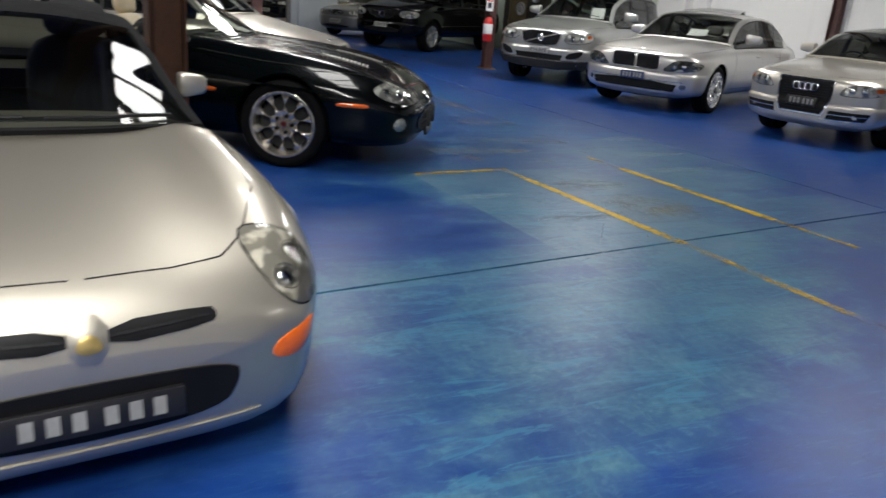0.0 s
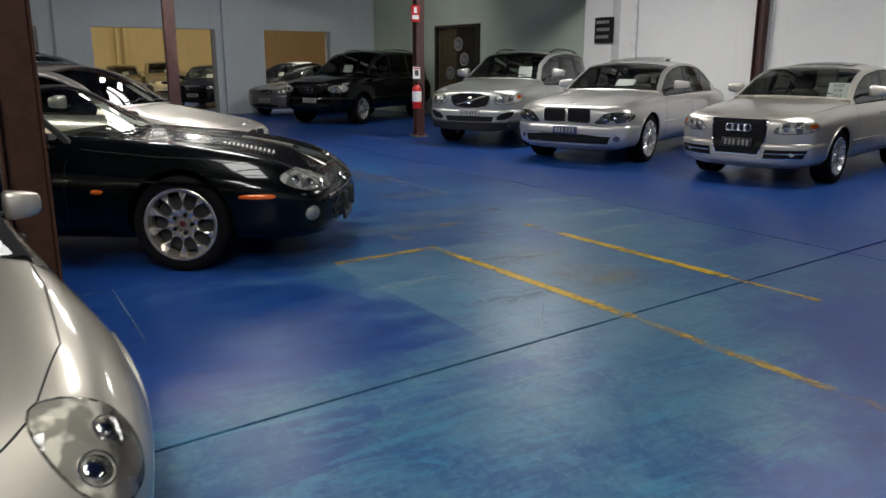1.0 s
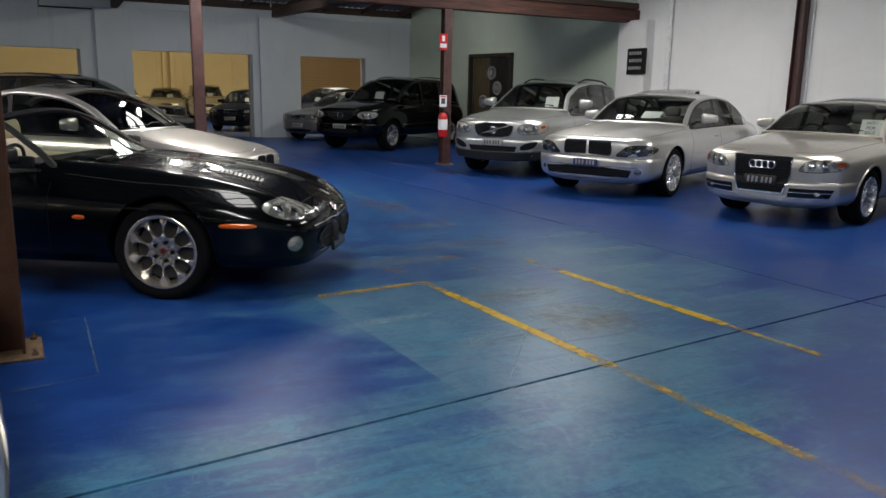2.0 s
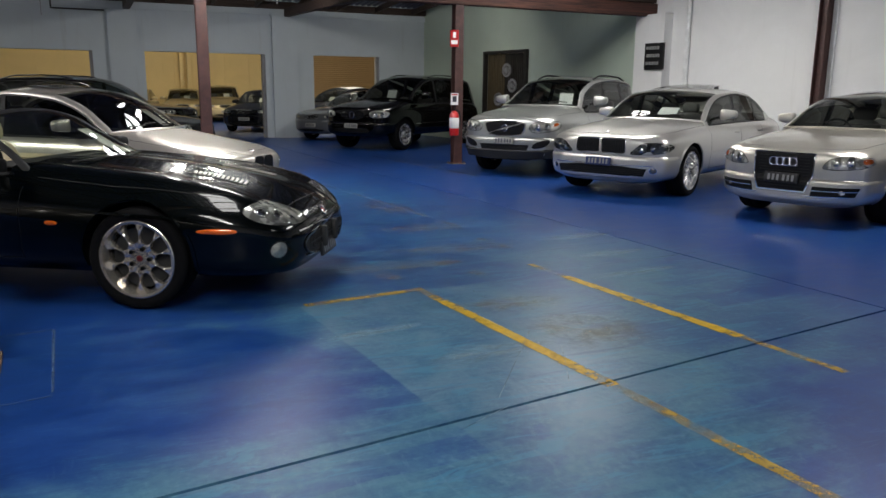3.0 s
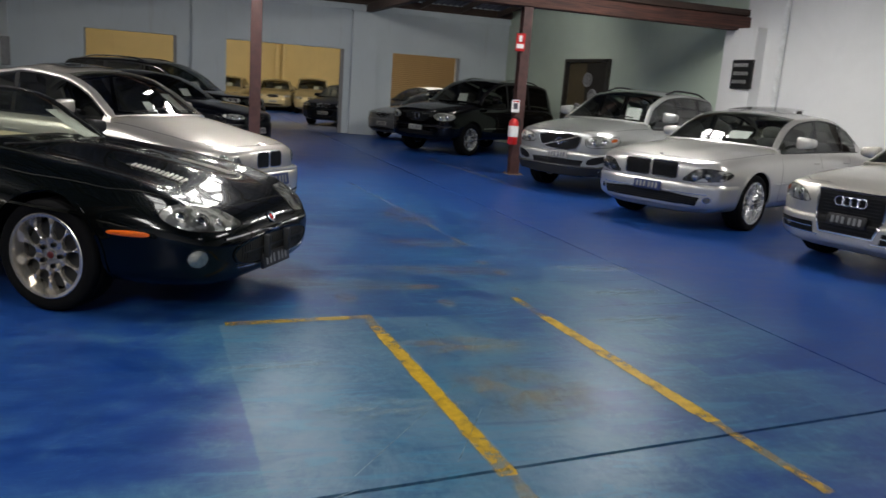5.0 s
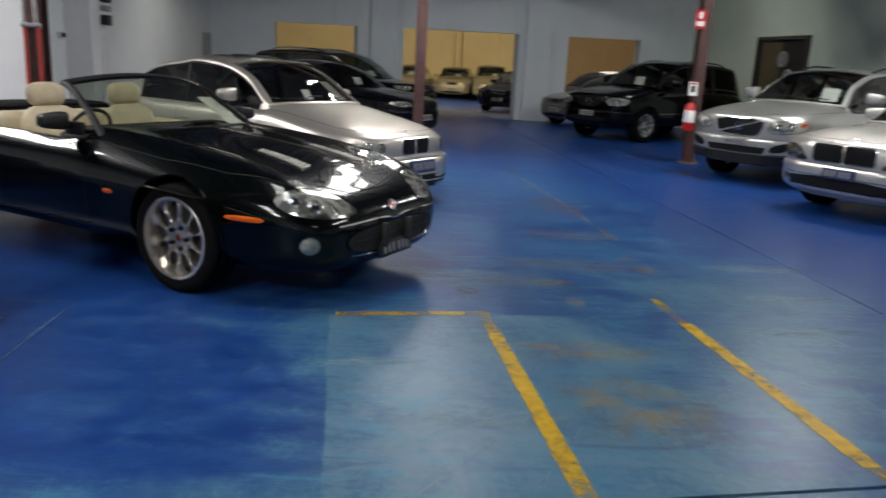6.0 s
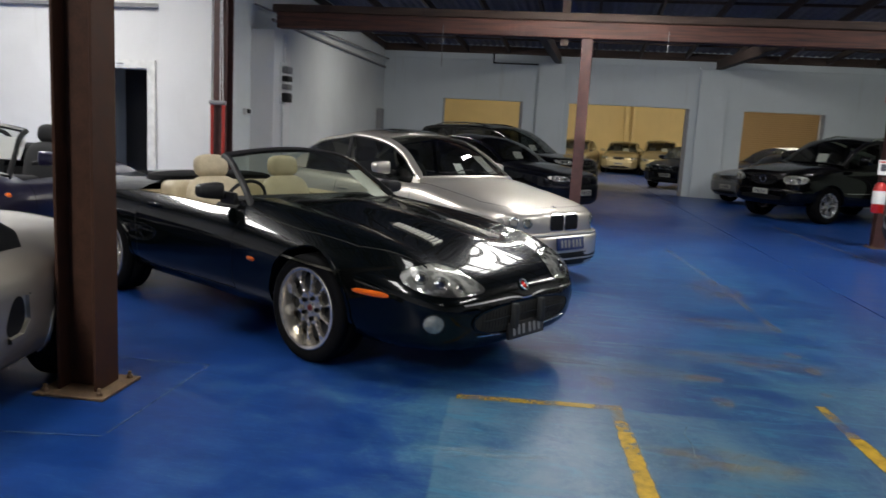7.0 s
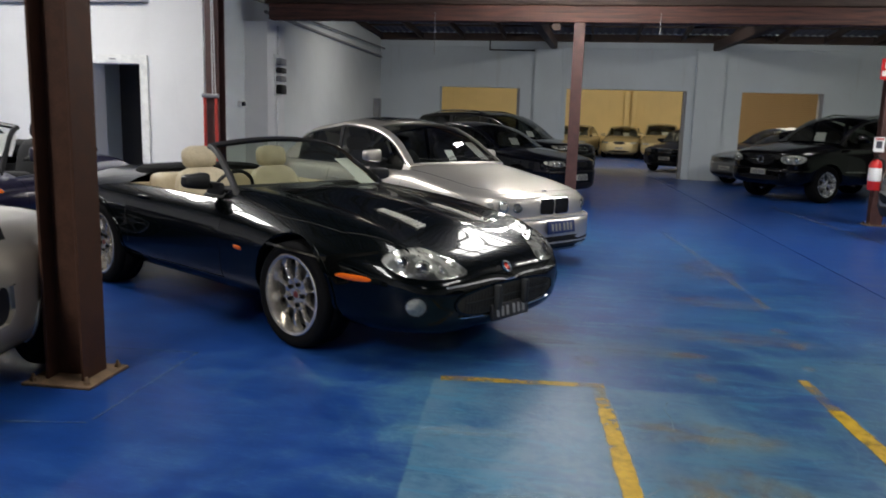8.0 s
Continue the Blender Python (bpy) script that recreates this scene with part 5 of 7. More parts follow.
# ---- the cars ----
def saloon(L, half, H, axles, R, cowl, nose, deck, kind="saloon", fat=1.0, low=0.2, flat=0.55):
    """Measures of an ordinary closed car, as Car() takes them."""
    cs, cz = cowl
    n0, n1 = nose
    ds, dz = deck
    k = dict(length=L, axles=axles, tyre=R)
    k["top"] = [(0, n1 - 0.055), (0.012, n1 - 0.025), (0.04, n1 - 0.004), (0.13, n1 + 0.02), (0.45, n1 + (cz - n1) * 0.45), (cs * 0.72, n1 + (cz - n1) * 0.82), (cs, cz), (ds, dz), (L - 0.14, dz - 0.03), (L - 0.04, dz - 0.2), (L, 0.6)]
    k["low"] = [(0, low + 0.08), (0.015, low + 0.04), (0.05, low + 0.012), (0.2, low), (L - 0.6, low + 0.02), (L - 0.1, low + 0.1), (L, low + 0.25)]
    k["plan"] = [(0, half * (flat - 0.07)), (0.015, half * flat), (0.05, half * (flat + 0.11)), (0.11, half * (flat + 0.20)), (0.2, half * 0.91), (0.4, half * 0.955), (axles[0], half * 0.99), (L * 0.45, half * 0.985), (axles[1], half), (L - 0.45, half * 0.95), (L - 0.12, half * 0.86), (L, half * 0.6)]
    k["waist"] = [(0, n0 + 0.01), (0.4, n0 + 0.05), (1.2, 0.60), (L - 0.5, 0.64), (L, 0.60)]
    k["round"] = [(0, 5.0), (0.3, 4.8), (cs, 4.3), (L - 0.5, 4.0), (L, 3.4)]
    if kind == "saloon":
        k.update(screen_top=cs + 0.78, rear_top=L * 0.695, windows=[(cs + 0.10, cs + 1.15), (cs + 1.21, cs + 2.02), (cs + 2.05, L * 0.80)])
        k["roof"] = [(cs, cz + 0.003), (cs + 0.40, cz + (H - cz) * 0.62), (cs + 0.78, H - 0.045), (cs + 1.35, H), (L * 0.66, H - 0.03), (L * 0.74, H - 0.12), (ds - 0.02, dz + 0.012)]
    elif kind == "coupe":
        k.update(screen_top=cs + 0.74, rear_top=L * 0.72, windows=[(cs + 0.10, cs + 1.28), (cs + 1.34, L * 0.83)])
        k["roof"] = [(cs, cz + 0.003), (cs + 0.38, cz + (H - cz) * 0.62), (cs + 0.74, H - 0.045), (cs + 1.25, H), (L * 0.66, H - 0.025), (L * 0.78, H - 0.10), (ds, dz + 0.012)]
    else:
        k.update(screen_top=cs + 0.92, rear_top=L - 0.55, windows=[(cs + 0.08, cs + 1.10), (cs + 1.17, cs + 2.0), (cs + 2.1, L - 0.45)])
        k["roof"] = [(cs, cz + 0.003), (cs + 0.46, cz + (H - cz) * 0.60), (cs + 0.92, H - 0.05), (cs + 1.55, H), (L * 0.76, H - 0.015), (L - 0.52, H - 0.07), (L - 0.30, H - 0.25), (L - 0.10, dz + 0.02)]
    k["cabin"] = (cs + 0.10, k["roof"][-1][0] - 0.12)
    k["seats"] = (cs + 1.18, cs + 2.05)
    return k


def sports_convertible():
    k = dict(length=4.86, axles=(1.03, 3.63), tyre=0.342, low_round=4.0, paint=P_GREEN, rim=0.745, tread=0.25, nuts=True, spokes=10, holes=(0.172, 0.069, 0.0445), lip=0.016, hub=0.094, rim_material=M_ALLOY, cap=M_CAP, dish=0.72, inset=0.02, arch=1.11)
    k["top"] = [(0, 0.50), (0.015, 0.545), (0.05, 0.59), (0.13, 0.645), (0.28, 0.71), (0.5, 0.78), (0.9, 0.85), (1.3, 0.895), (1.75, 0.93), (2.4, 0.955), (3.4, 0.99), (4.0, 0.98), (4.5, 0.90), (4.78, 0.76), (4.86, 0.6)]
    k["low"] = [(0, 0.34), (0.015, 0.29), (0.05, 0.235), (0.15, 0.185), (0.5, 0.155), (3.9, 0.17), (4.6, 0.27), (4.8, 0.36), (4.86, 0.5)]
    k["plan"] = [(0, 0.40), (0.015, 0.50), (0.05, 0.62), (0.12, 0.72), (0.24, 0.80), (0.4, 0.86), (0.65, 0.905), (1.03, 0.925), (1.7, 0.905), (2.4, 0.90), (3.1, 0.92), (3.63, 0.93), (4.3, 0.88), (4.65, 0.76), (4.8, 0.62), (4.86, 0.42)]
    k["waist"] = [(0, 0.43), (0.3, 0.50), (1.0, 0.58), (2.2, 0.60), (3.6, 0.62), (4.86, 0.56)]
    k["round"] = [(0, 2.7), (0.25, 3.2), (1.2, 3.0), (2.2, 3.2), (3.6, 2.7), (4.86, 2.5)]
    k["bulges"] = [(0.10, 2.2, 0.68, 0.11, 0.050), (0.2, 1.8, 0.0, 0.20, 0.028)]
    k.update(convertible=True, cabin=(1.96, 3.30), belt=0.85, tumble=0.20, bow=0.30, screen_top=2.42, rear_top=3.2, windows=[], screen=M_SCREEN, pillar_paint=M_BLACK,
             roof=[(1.84, 0.90), (2.12, 1.12), (2.42, 1.285), (2.46, 1.29), (3.3, 1.2)], seat=M_CREAM, trim=M_CREAM, dash=2.30, dash_material=M_DARKTRIM, seats=(2.68,), seat_top=-0.05)
    c = Car("black-green convertible sports car with cream leather seats and lowered hood", (3.453, 6.78), -30.35, **k)
    # rear bench, folded hood, dash top
    bm = boxed(-3.32, -3.08, -0.62, 0.62, 0.55, 0.95, 0.06, 3)
    c.part("rear_bench", bm, M_CREAM)
    bm = blob(bmesh.new(), (-3.50, 0, 0.945), (0.20, 0.60, 0.065), 3.2)
    c.part("folded_hood", bm, M_FABRIC, "folded black fabric hood")
    c.part("dash_top", boxed(-2.28, -1.90, -0.68, 0.68, 0.90, 0.915, 0.006, 1), M_DARKTRIM)
    lamp = [(-0.31, 0.562), (-0.15, 0.543), (0.05, 0.560), (0.20, 0.602), (0.245, 0.665), (0.13, 0.712), (-0.03, 0.700), (-0.19, 0.640)]
    c.headlamp(lamp, (0.20, 0.60), 42, bowls=((-0.12, 0.592, 0.030), (-0.01, 0.620, 0.046), (0.115, 0.648, 0.042)), material=M_LAMPMIRROR, bowl=M_CHROME)
    for side in (1, -1):
        c.part("indicator", c.patch([(0.35, 0.540), (0.38, 0.522), (0.58, 0.525), (0.62, 0.540), (0.58, 0.558), (0.39, 0.558)], "side", side, 0.003, 0.006), M_AMBER, "amber side indicator")
        c.part("side_repeater", c.patch([(1.56, 0.555), (1.65, 0.555), (1.65, 0.588), (1.56, 0.588)], "side", side, 0.003, 0.008), M_AMBER, "small amber repeater")
        fog = [(0.062 * math.cos(a), 0.400 + 0.058 * math.sin(a)) for a in np.linspace(0, 2 * math.pi, 14, endpoint=False)]
        f = c.part("fog_lamp", c.patch(fog, "corner", side, 0.001, 0.0, ref=(0.19, 0.66), ang=40), M_FOG, "round clear fog lamp")
        part("lens", c.patch(fog, "corner", side, 0.004, 0.012, ref=(0.19, 0.66), ang=40), M_LENS, f)
        part("fog_rim", c.trace([Vector(p) for p in fog], "corner", side, 0.005, 0.004, True, ref=(0.19, 0.66), ang=40), M_BLACK, f)
        vent = c.part("bonnet_vent", c.patch([(0.46, 0.24), (0.92, 0.22), (0.95, 0.31), (0.50, 0.36)], "top", side, 0.002, 0.0), M_GRILLE, "louvred bonnet vent")
        for i in range(12):
            s = 0.51 + i * 0.034
            part("louvre", c.trace([(s, 0.24), (s - 0.015, 0.335 - 0.03 * i / 12)], "top", side, 0.008, 0.012), M_LOUVRE, vent)
        c.part("mirror_sail", boxed(-2.16, -1.98, side * 0.765 - 0.02, side * 0.765 + 0.02, 0.88, 0.97, 0.015, 2), M_BLACK)
    mouth = [(-0.52, 0.40), (-0.42, 0.465), (0, 0.485), (0.42, 0.465), (0.52, 0.40), (0.42, 0.315), (0, 0.295), (-0.42, 0.315)]
    g = c.dark_patch("grille", mouth, "front", M_MESH, 0.006, label="oval dark mesh grille")[0]
    c.slats(g, (-0.44, 0.44), 0.33, 0.45, 30, M_GRILLE, 0.0015, 0.008)
    part("grille_bar", c.trace([(-0.42, 0.395), (0.42, 0.395)], "front", 1, 0.006, 0.012), M_BLACK, g)
    part("grille_surround", c.trace(rounded(mouth), "front", 1, 0.009, 0.010, True), P_GREEN, g)
    c.line("lower_lip", [(y, 0.296 + 0.10 * y * y) for y in np.linspace(-0.46, 0.46, 15)], "front", M_CHROME, 0.0035, 0.014, mirror=False)
    c.line("chrome_blade", [(y, 0.512 - 0.020 * math.exp(-((y / 0.10) ** 2)) - 0.03 * y * y) for y in np.linspace(-0.56, 0.56, 29)], "front", M_CHROME, 0.006, 0.010, mirror=False)
    for y in (-0.14, 0.14):
        p, n = c.skin(y, 0.39, "front")
        c.part("overrider", boxed(p.x - 0.02, p.x + 0.045, y - 0.022, y + 0.022, 0.32, 0.475, 0.012, 2), M_CLAD)
    bm = blob(bmesh.new(), (0, 0, 0), (0.024, 0.024, 0.006), 2.2, m=Matrix.Identity(4))
    p, n = c.skin(0, 0.565, "front")
    bmesh.ops.transform(bm, matrix=Matrix.Translation(p + n * 0.004) @ n.to_track_quat("Z", "Y").to_matrix().to_4x4(), verts=bm.verts)
    c.part("badge", bm, M_REDLENS, "small round red badge")
    c.part("badge_rim", ring(bmesh.new(), 0.034, 0.007, Matrix.Translation(p + n * 0.006) @ n.to_track_quat("Z", "Y").to_matrix().to_4x4(), 24, 8), M_CHROME)
    c.number_plate(0.300, M_PLATEDARK, M_PALEINK, h=0.10)
    c.line("bonnet_gap", [(0.16, 0.52), (0.35, 0.68), (0.7, 0.775), (1.2, 0.80), (1.75, 0.78)], "top")
    c.line("bonnet_gap", [(0.16, y) for y in np.linspace(-0.5, 0.5, 11)], "top", mirror=False)
    c.shut_lines([(1.82, 0.03), (3.12, 0.02)], 0.26)
    c.line("side_crease", [(0.6, 0.62), (1.5, 0.66), (2.4, 0.68), (3.2, 0.71)], "side", P_GREEN, 0.010, 0.004)
    c.handles([2.82], 0.79, length=0.17)
    c.mirrors(2.12, 0.975, (0.065, 0.10, 0.055), M_BLACK, 0.13)
    c.wipers()
    c.card(2.13, 0.56, 0.935, 0.15, 0.36, 0, lean=-62)
    c.card(2.02, 0.48, 0.93, 0.16, 0.10, 0, lean=-70)
    return c


def small_roadster(label, at, heading, body_paint, **more):
    k = dict(length=3.95, axles=(0.76, 3.26), tyre=0.288, paint=body_paint, rim=0.70, tread=0.19, spokes=6, arch=1.11)
    k["top"] = [(0, 0.44), (0.02, 0.505), (0.07, 0.56), (0.2, 0.625), (0.45, 0.70), (0.8, 0.768), (1.1, 0.81), (1.32, 0.845), (2.0, 0.86), (2.8, 0.88), (3.4, 0.885), (3.75, 0.83), (3.9, 0.70), (3.95, 0.55)]
    k["low"] = [(0, 0.20), (0.015, 0.15), (0.05, 0.115), (0.15, 0.095), (0.5, 0.11), (3.3, 0.17), (3.75, 0.25), (3.95, 0.42)]
    k["plan"] = [(0, 0.42), (0.015, 0.50), (0.05, 0.60), (0.12, 0.668), (0.25, 0.737), (0.45, 0.79), (0.76, 0.815), (1.4, 0.79), (2.2, 0.79), (2.9, 0.81), (3.2, 0.815), (3.6, 0.76), (3.85, 0.62), (3.95, 0.42)]
    k["waist"] = [(0, 0.40), (0.3, 0.45), (0.9, 0.52), (3.2, 0.58), (3.95, 0.52)]
    k["round"] = [(0, 2.5), (0.25, 3.1), (0.6, 3.4), (1.2, 3.2), (3.0, 2.9), (3.95, 2.6)]
    k["bulges"] = [(0.06, 1.35, 0.615, 0.15, 0.062)]
    k.update(cabin=(1.42, 2.55), belt=0.87, tumble=0.2, bow=0.2, screen_top=1.92, rear_top=2.45, windows=[(1.45, 2.35)], seats=(2.2,), dash=1.72, seat=M_DARKTRIM,
             roof=[(1.28, 0.835), (1.6, 1.04), (1.92, 1.20), (2.2, 1.235), (2.45, 1.18), (2.85, 0.90)])
    k.update(more)
    return Car(label, at, heading, **k)


def champagne_roadster():
    c = small_roadster("pale champagne two-seat roadster with a raised black fabric hood", (0.715, 2.56), -81.5, P_MG, hood=M_FABRIC, pillar_paint=P_MG)
    lamp = [(-0.112, 0.572), (-0.085, 0.495), (-0.005, 0.462), (0.082, 0.488), (0.118, 0.565), (0.088, 0.648), (0.005, 0.682), (-0.08, 0.652)]
    c.headlamp(lamp, (0.22, 0.575), 30, bowls=((-0.035, 0.550, 0.044), (0.042, 0.605, 0.034)), material=M_WARMMIRROR, bowl=M_CHROME)
    for side in (1, -1):
        c.part("indicator", c.patch([(-0.125, 0.345), (-0.04, 0.325), (0.075, 0.355), (0.105, 0.405), (0.05, 0.432), (-0.10, 0.405)], "corner", side, 0.003, 0.008, ref=(0.14, 0.545), ang=42), M_AMBER, "amber front indicator")
        slot = c.part("nose_grille", c.patch([(0.05, 0.466), (0.32, 0.488), (0.34, 0.507), (0.32, 0.530), (0.05, 0.524)], "front", side, 0.005, smooth=1), M_GRILLE, "slim black nose grille")
        part("mesh_bar", c.trace([(0.06, 0.495), (0.31, 0.509)], "front", side, 0.004, 0.008), M_BLACK, slot)
        intake = c.part("side_intake", c.patch([(2.55, 0.40), (2.60, 0.58), (2.68, 0.58), (2.71, 0.44), (2.64, 0.375)], "side", side, 0.002), M_GRILLE, "black side air intake")
        part("intake_lip", c.trace([(2.58, 0.37), (2.68, 0.38), (2.735, 0.45), (2.71, 0.58)], "side", side, 0.016, 0.02), P_MG, intake)
        c.part("filler_cap", c.patch([(2.62 + 0.03 * math.cos(a), 0.80 + 0.03 * math.sin(a)) for a in np.linspace(0, 6.2, 10)], "side", side, 0.004), M_ALLOY)
    c.part("badge_plinth", c.patch([(-0.045, 0.43), (0.045, 0.43), (0.055, 0.545), (-0.055, 0.545)], "front", 1, 0.004, 0.010, smooth=1), P_MG)
    c.part("badge", c.patch([(-0.028, 0.458), (0.028, 0.458), (0.034, 0.486), (0, 0.508), (-0.034, 0.486)], "front", 1, 0.018, 0.004), M_GOLD, "small gold badge")
    mouth = [(-0.395, 0.31), (-0.385, 0.368), (0, 0.378), (0.385, 0.368), (0.395, 0.31), (0.34, 0.225), (0, 0.205), (-0.34, 0.225)]
    g = c.dark_patch("lower_grille", mouth, "front", M_GRILLE, 0.008, label="wide black lower air intake")[0]
    part("lip", c.trace([(y, 0.172 + 0.05 * y * y) for y in np.linspace(-0.46, 0.46, 13)], "front", 1, 0.010, 0.006), P_MG, g)
    c.number_plate(0.290, M_PLATEDARK, M_PALEINK, w=0.46, h=0.085)
    c.line("bonnet_gap", [(0.155, 0.02), (0.165, 0.25), (0.195, 0.40), (0.27, 0.49), (0.5, 0.60), (0.9, 0.64), (1.25, 0.64)], "top", half=0.0035)
    c.shut_lines([(1.42, 0.02), (2.45, -0.04)], 0.22)
    c.mirrors(1.62, 0.93, (0.045, 0.065, 0.05), P_MG, 0.02)
    c.handles([2.28], 0.66, M_BLACK, 0.12)
    c.wipers()
    c.line("cowl", [(1.27, y) for y in np.linspace(-0.6, 0.6, 13)], "top", M_BLACK, 0.03, 0.004, mirror=False)
    return c


def purple_roadster():
    c = small_roadster("dark purple roadster with its hood folded down behind the seats", (-1.80, 6.68), -82, P_PURPLE, size=1.07, screen_top=1.74, roof=[(1.28, 0.835), (1.52, 1.07), (1.74, 1.255), (1.78, 1.26), (2.45, 1.18), (2.85, 0.90)], convertible=True, pillar_paint=M_BLACK, screen=M_CLEARSCREEN, cabin=(1.42, 2.75))
    c.part("folded_hood", blob(bmesh.new(), (-2.95, 0, 0.93), (0.24, 0.60, 0.09), 3.2), M_FABRIC, "folded black hood")
    for y in (0.33, -0.33):
        bm = ring(bmesh.new(), 0.16, 0.022, Matrix.Translation((-2.66, y, 0.98)) @ pose(0, 0, 0, 0, 90, 0), 24, 8)
        c.part("roll_hoop", bm, M_BLACK)
    for side in (1, -1):
        c.part("side_repeater", c.patch([(1.02, 0.655), (1.10, 0.655), (1.10, 0.69), (1.02, 0.69)], "side", side, 0.003, 0.008), M_AMBER, "small amber repeater")
    c.shut_lines([(1.42, 0.02), (2.55, -0.02)], 0.22)
    c.mirrors(1.62, 0.95, (0.07, 0.10, 0.06), P_PURPLE, 0.13)
    c.headlamp([(-0.12, 0.50), (0.12, 0.50), (0.12, 0.60), (-0.12, 0.60)], (0.22, 0.56), 35)
    c.dark_patch("lower_grille", [(-0.35, 0.25), (0.35, 0.25), (0.35, 0.34), (-0.35, 0.34)])
    c.card(1.75, 0.42, 0.93, 0.34, 0.22, lean=-30)
    return c


def kidneys(c, y0, y1, z0, z1, n, rim=0.008, lift=0.012):
    """Two upright rounded openings with a chrome rim and dark bars."""
    r = 0.22 * (z1 - z0)
    poly = []
    for cy, cz, a0 in ((y0 + r * 0.6, z0 + r * 0.8, 180), (y1 - r, z0 + r, 270), (y1 - r, z1 - r, 0), (y0 + r * 0.6, z1 - r * 0.8, 90)):
        k = (0.6, 0.8) if cy < y1 - r * 1.5 else (1, 1)
        poly += [(cy + k[0] * r * math.cos(radians(a0 + d)), cz + k[1] * r * math.sin(radians(a0 + d))) for d in (0, 30, 60, 90)]
    for side in (1, -1):
        g = c.part("grille", c.patch(poly, "front", side, 0.005, smooth=0), M_GRILLE, "chrome-edged kidney grille")
        part("grille_rim", c.trace([Vector(p) for p in poly], "front", side, rim, lift, True), M_CHROME, g)
        for i in range(n):
            y = y0 + (y1 - y0) * (i + 0.7) / (n + 0.4)
            part("slat", c.trace([(y, z0 + 0.015), (y, z1 - 0.015)], "front", side, 0.004, 0.008), M_BLACK, g)


def big_saloon():
    k = saloon(5.04, 0.95, 1.48, (0.88, 3.87), 0.345, (1.50, 1.02), (0.55, 0.82), (4.28, 1.05), flat=0.56)
    k.update(size=1.04, paint=P_SILVER, spokes=14, rim=0.74, tread=0.245, fat=0.42, twin=False, glass=M_DARKGLASS, bulges=[(0.3, 1.6, 0.34, 0.12, 0.012)])
    c = Car("silver executive saloon with a dark sunroof, white card behind the windscreen", (8.33, 10.20), -154.0, **k)
    c.bumper(0.24, 0.575, 0.032)
    kidneys(c, 0.012, 0.365, 0.598, 0.782, 13)
    lamp = [(-0.29, 0.600), (-0.24, 0.585), (0.10, 0.600), (0.27, 0.66), (0.29, 0.715), (0.08, 0.750), (-0.14, 0.740), (-0.22, 0.67)]
    c.headlamp(lamp, (0.12, 0.69), 33, bowls=((-0.15, 0.645, 0.045), (0.0, 0.665, 0.045)), dark=True, smooth=1)
    g = c.dark_patch("lower_grille", [(-0.62, 0.31), (0.62, 0.31), (0.66, 0.41), (0.30, 0.435), (-0.30, 0.435), (-0.66, 0.41)], "front", label="wide dark bumper intake", smooth=0)[0]
    c.slats(g, (-0.60, 0.60), 0.325, 0.405, 3, M_BLACK, 0.005, 0.006, False)
    c.line("chrome_strip", [(-0.72, 0.448), (0.72, 0.448)], "front", M_CHROME, 0.007, 0.008, mirror=False)
    c.line("bumper_line", [(-0.85, 0.565), (0.85, 0.565)], "front", None, 0.003, 0.001, mirror=False)
    for side in (1, -1):
        fog = [(0.05 * math.cos(a), 0.385 + 0.034 * math.sin(a)) for a in np.linspace(0, 2 * math.pi, 12, endpoint=False)]
        f = c.part("fog_lamp", c.patch(fog, "corner", side, 0.002, 0.004, ref=(0.08, 0.73), ang=30), M_DEEPLAMP, "small fog lamp")
        part("fog_rim", c.trace([Vector(p) for p in fog], "corner", side, 0.006, 0.005, True, ref=(0.08, 0.73), ang=30), M_CHROME, f)
    c.number_plate(0.485, M_PLATEBLUE, M_PALEINK)
    c.line("bonnet_gap", [(0.14, 0.08), (0.15, 0.5), (0.24, 0.72), (0.6, 0.80), (1.45, 0.82)], "top")
    c.part("badge", blob(bmesh.new(), c.skin(0.19, 0.0, "top")[0], (0.03, 0.03, 0.012), 2), M_CHROME, "small round badge")
    c.shut_lines([(1.50, 0.0), (2.68, 0.03), (3.62, -0.10)], 0.28)
    c.line("side_strip", [(1.35, 0.56), (3.4, 0.58)], "side", P_SILVER, 0.016, 0.010)
    c.handles([2.42, 3.38], 0.82)
    c.mirrors(1.95, 1.09, (0.075, 0.12, 0.07))
    c.wipers()
    c.sunroof(2.42, 3.1, 0.45, M_DARKGLASS_SOLID, 0.055)
    c.card(2.0, 0.10, 1.07, 0.30, 0.19, 0, lean=-58)
    return c


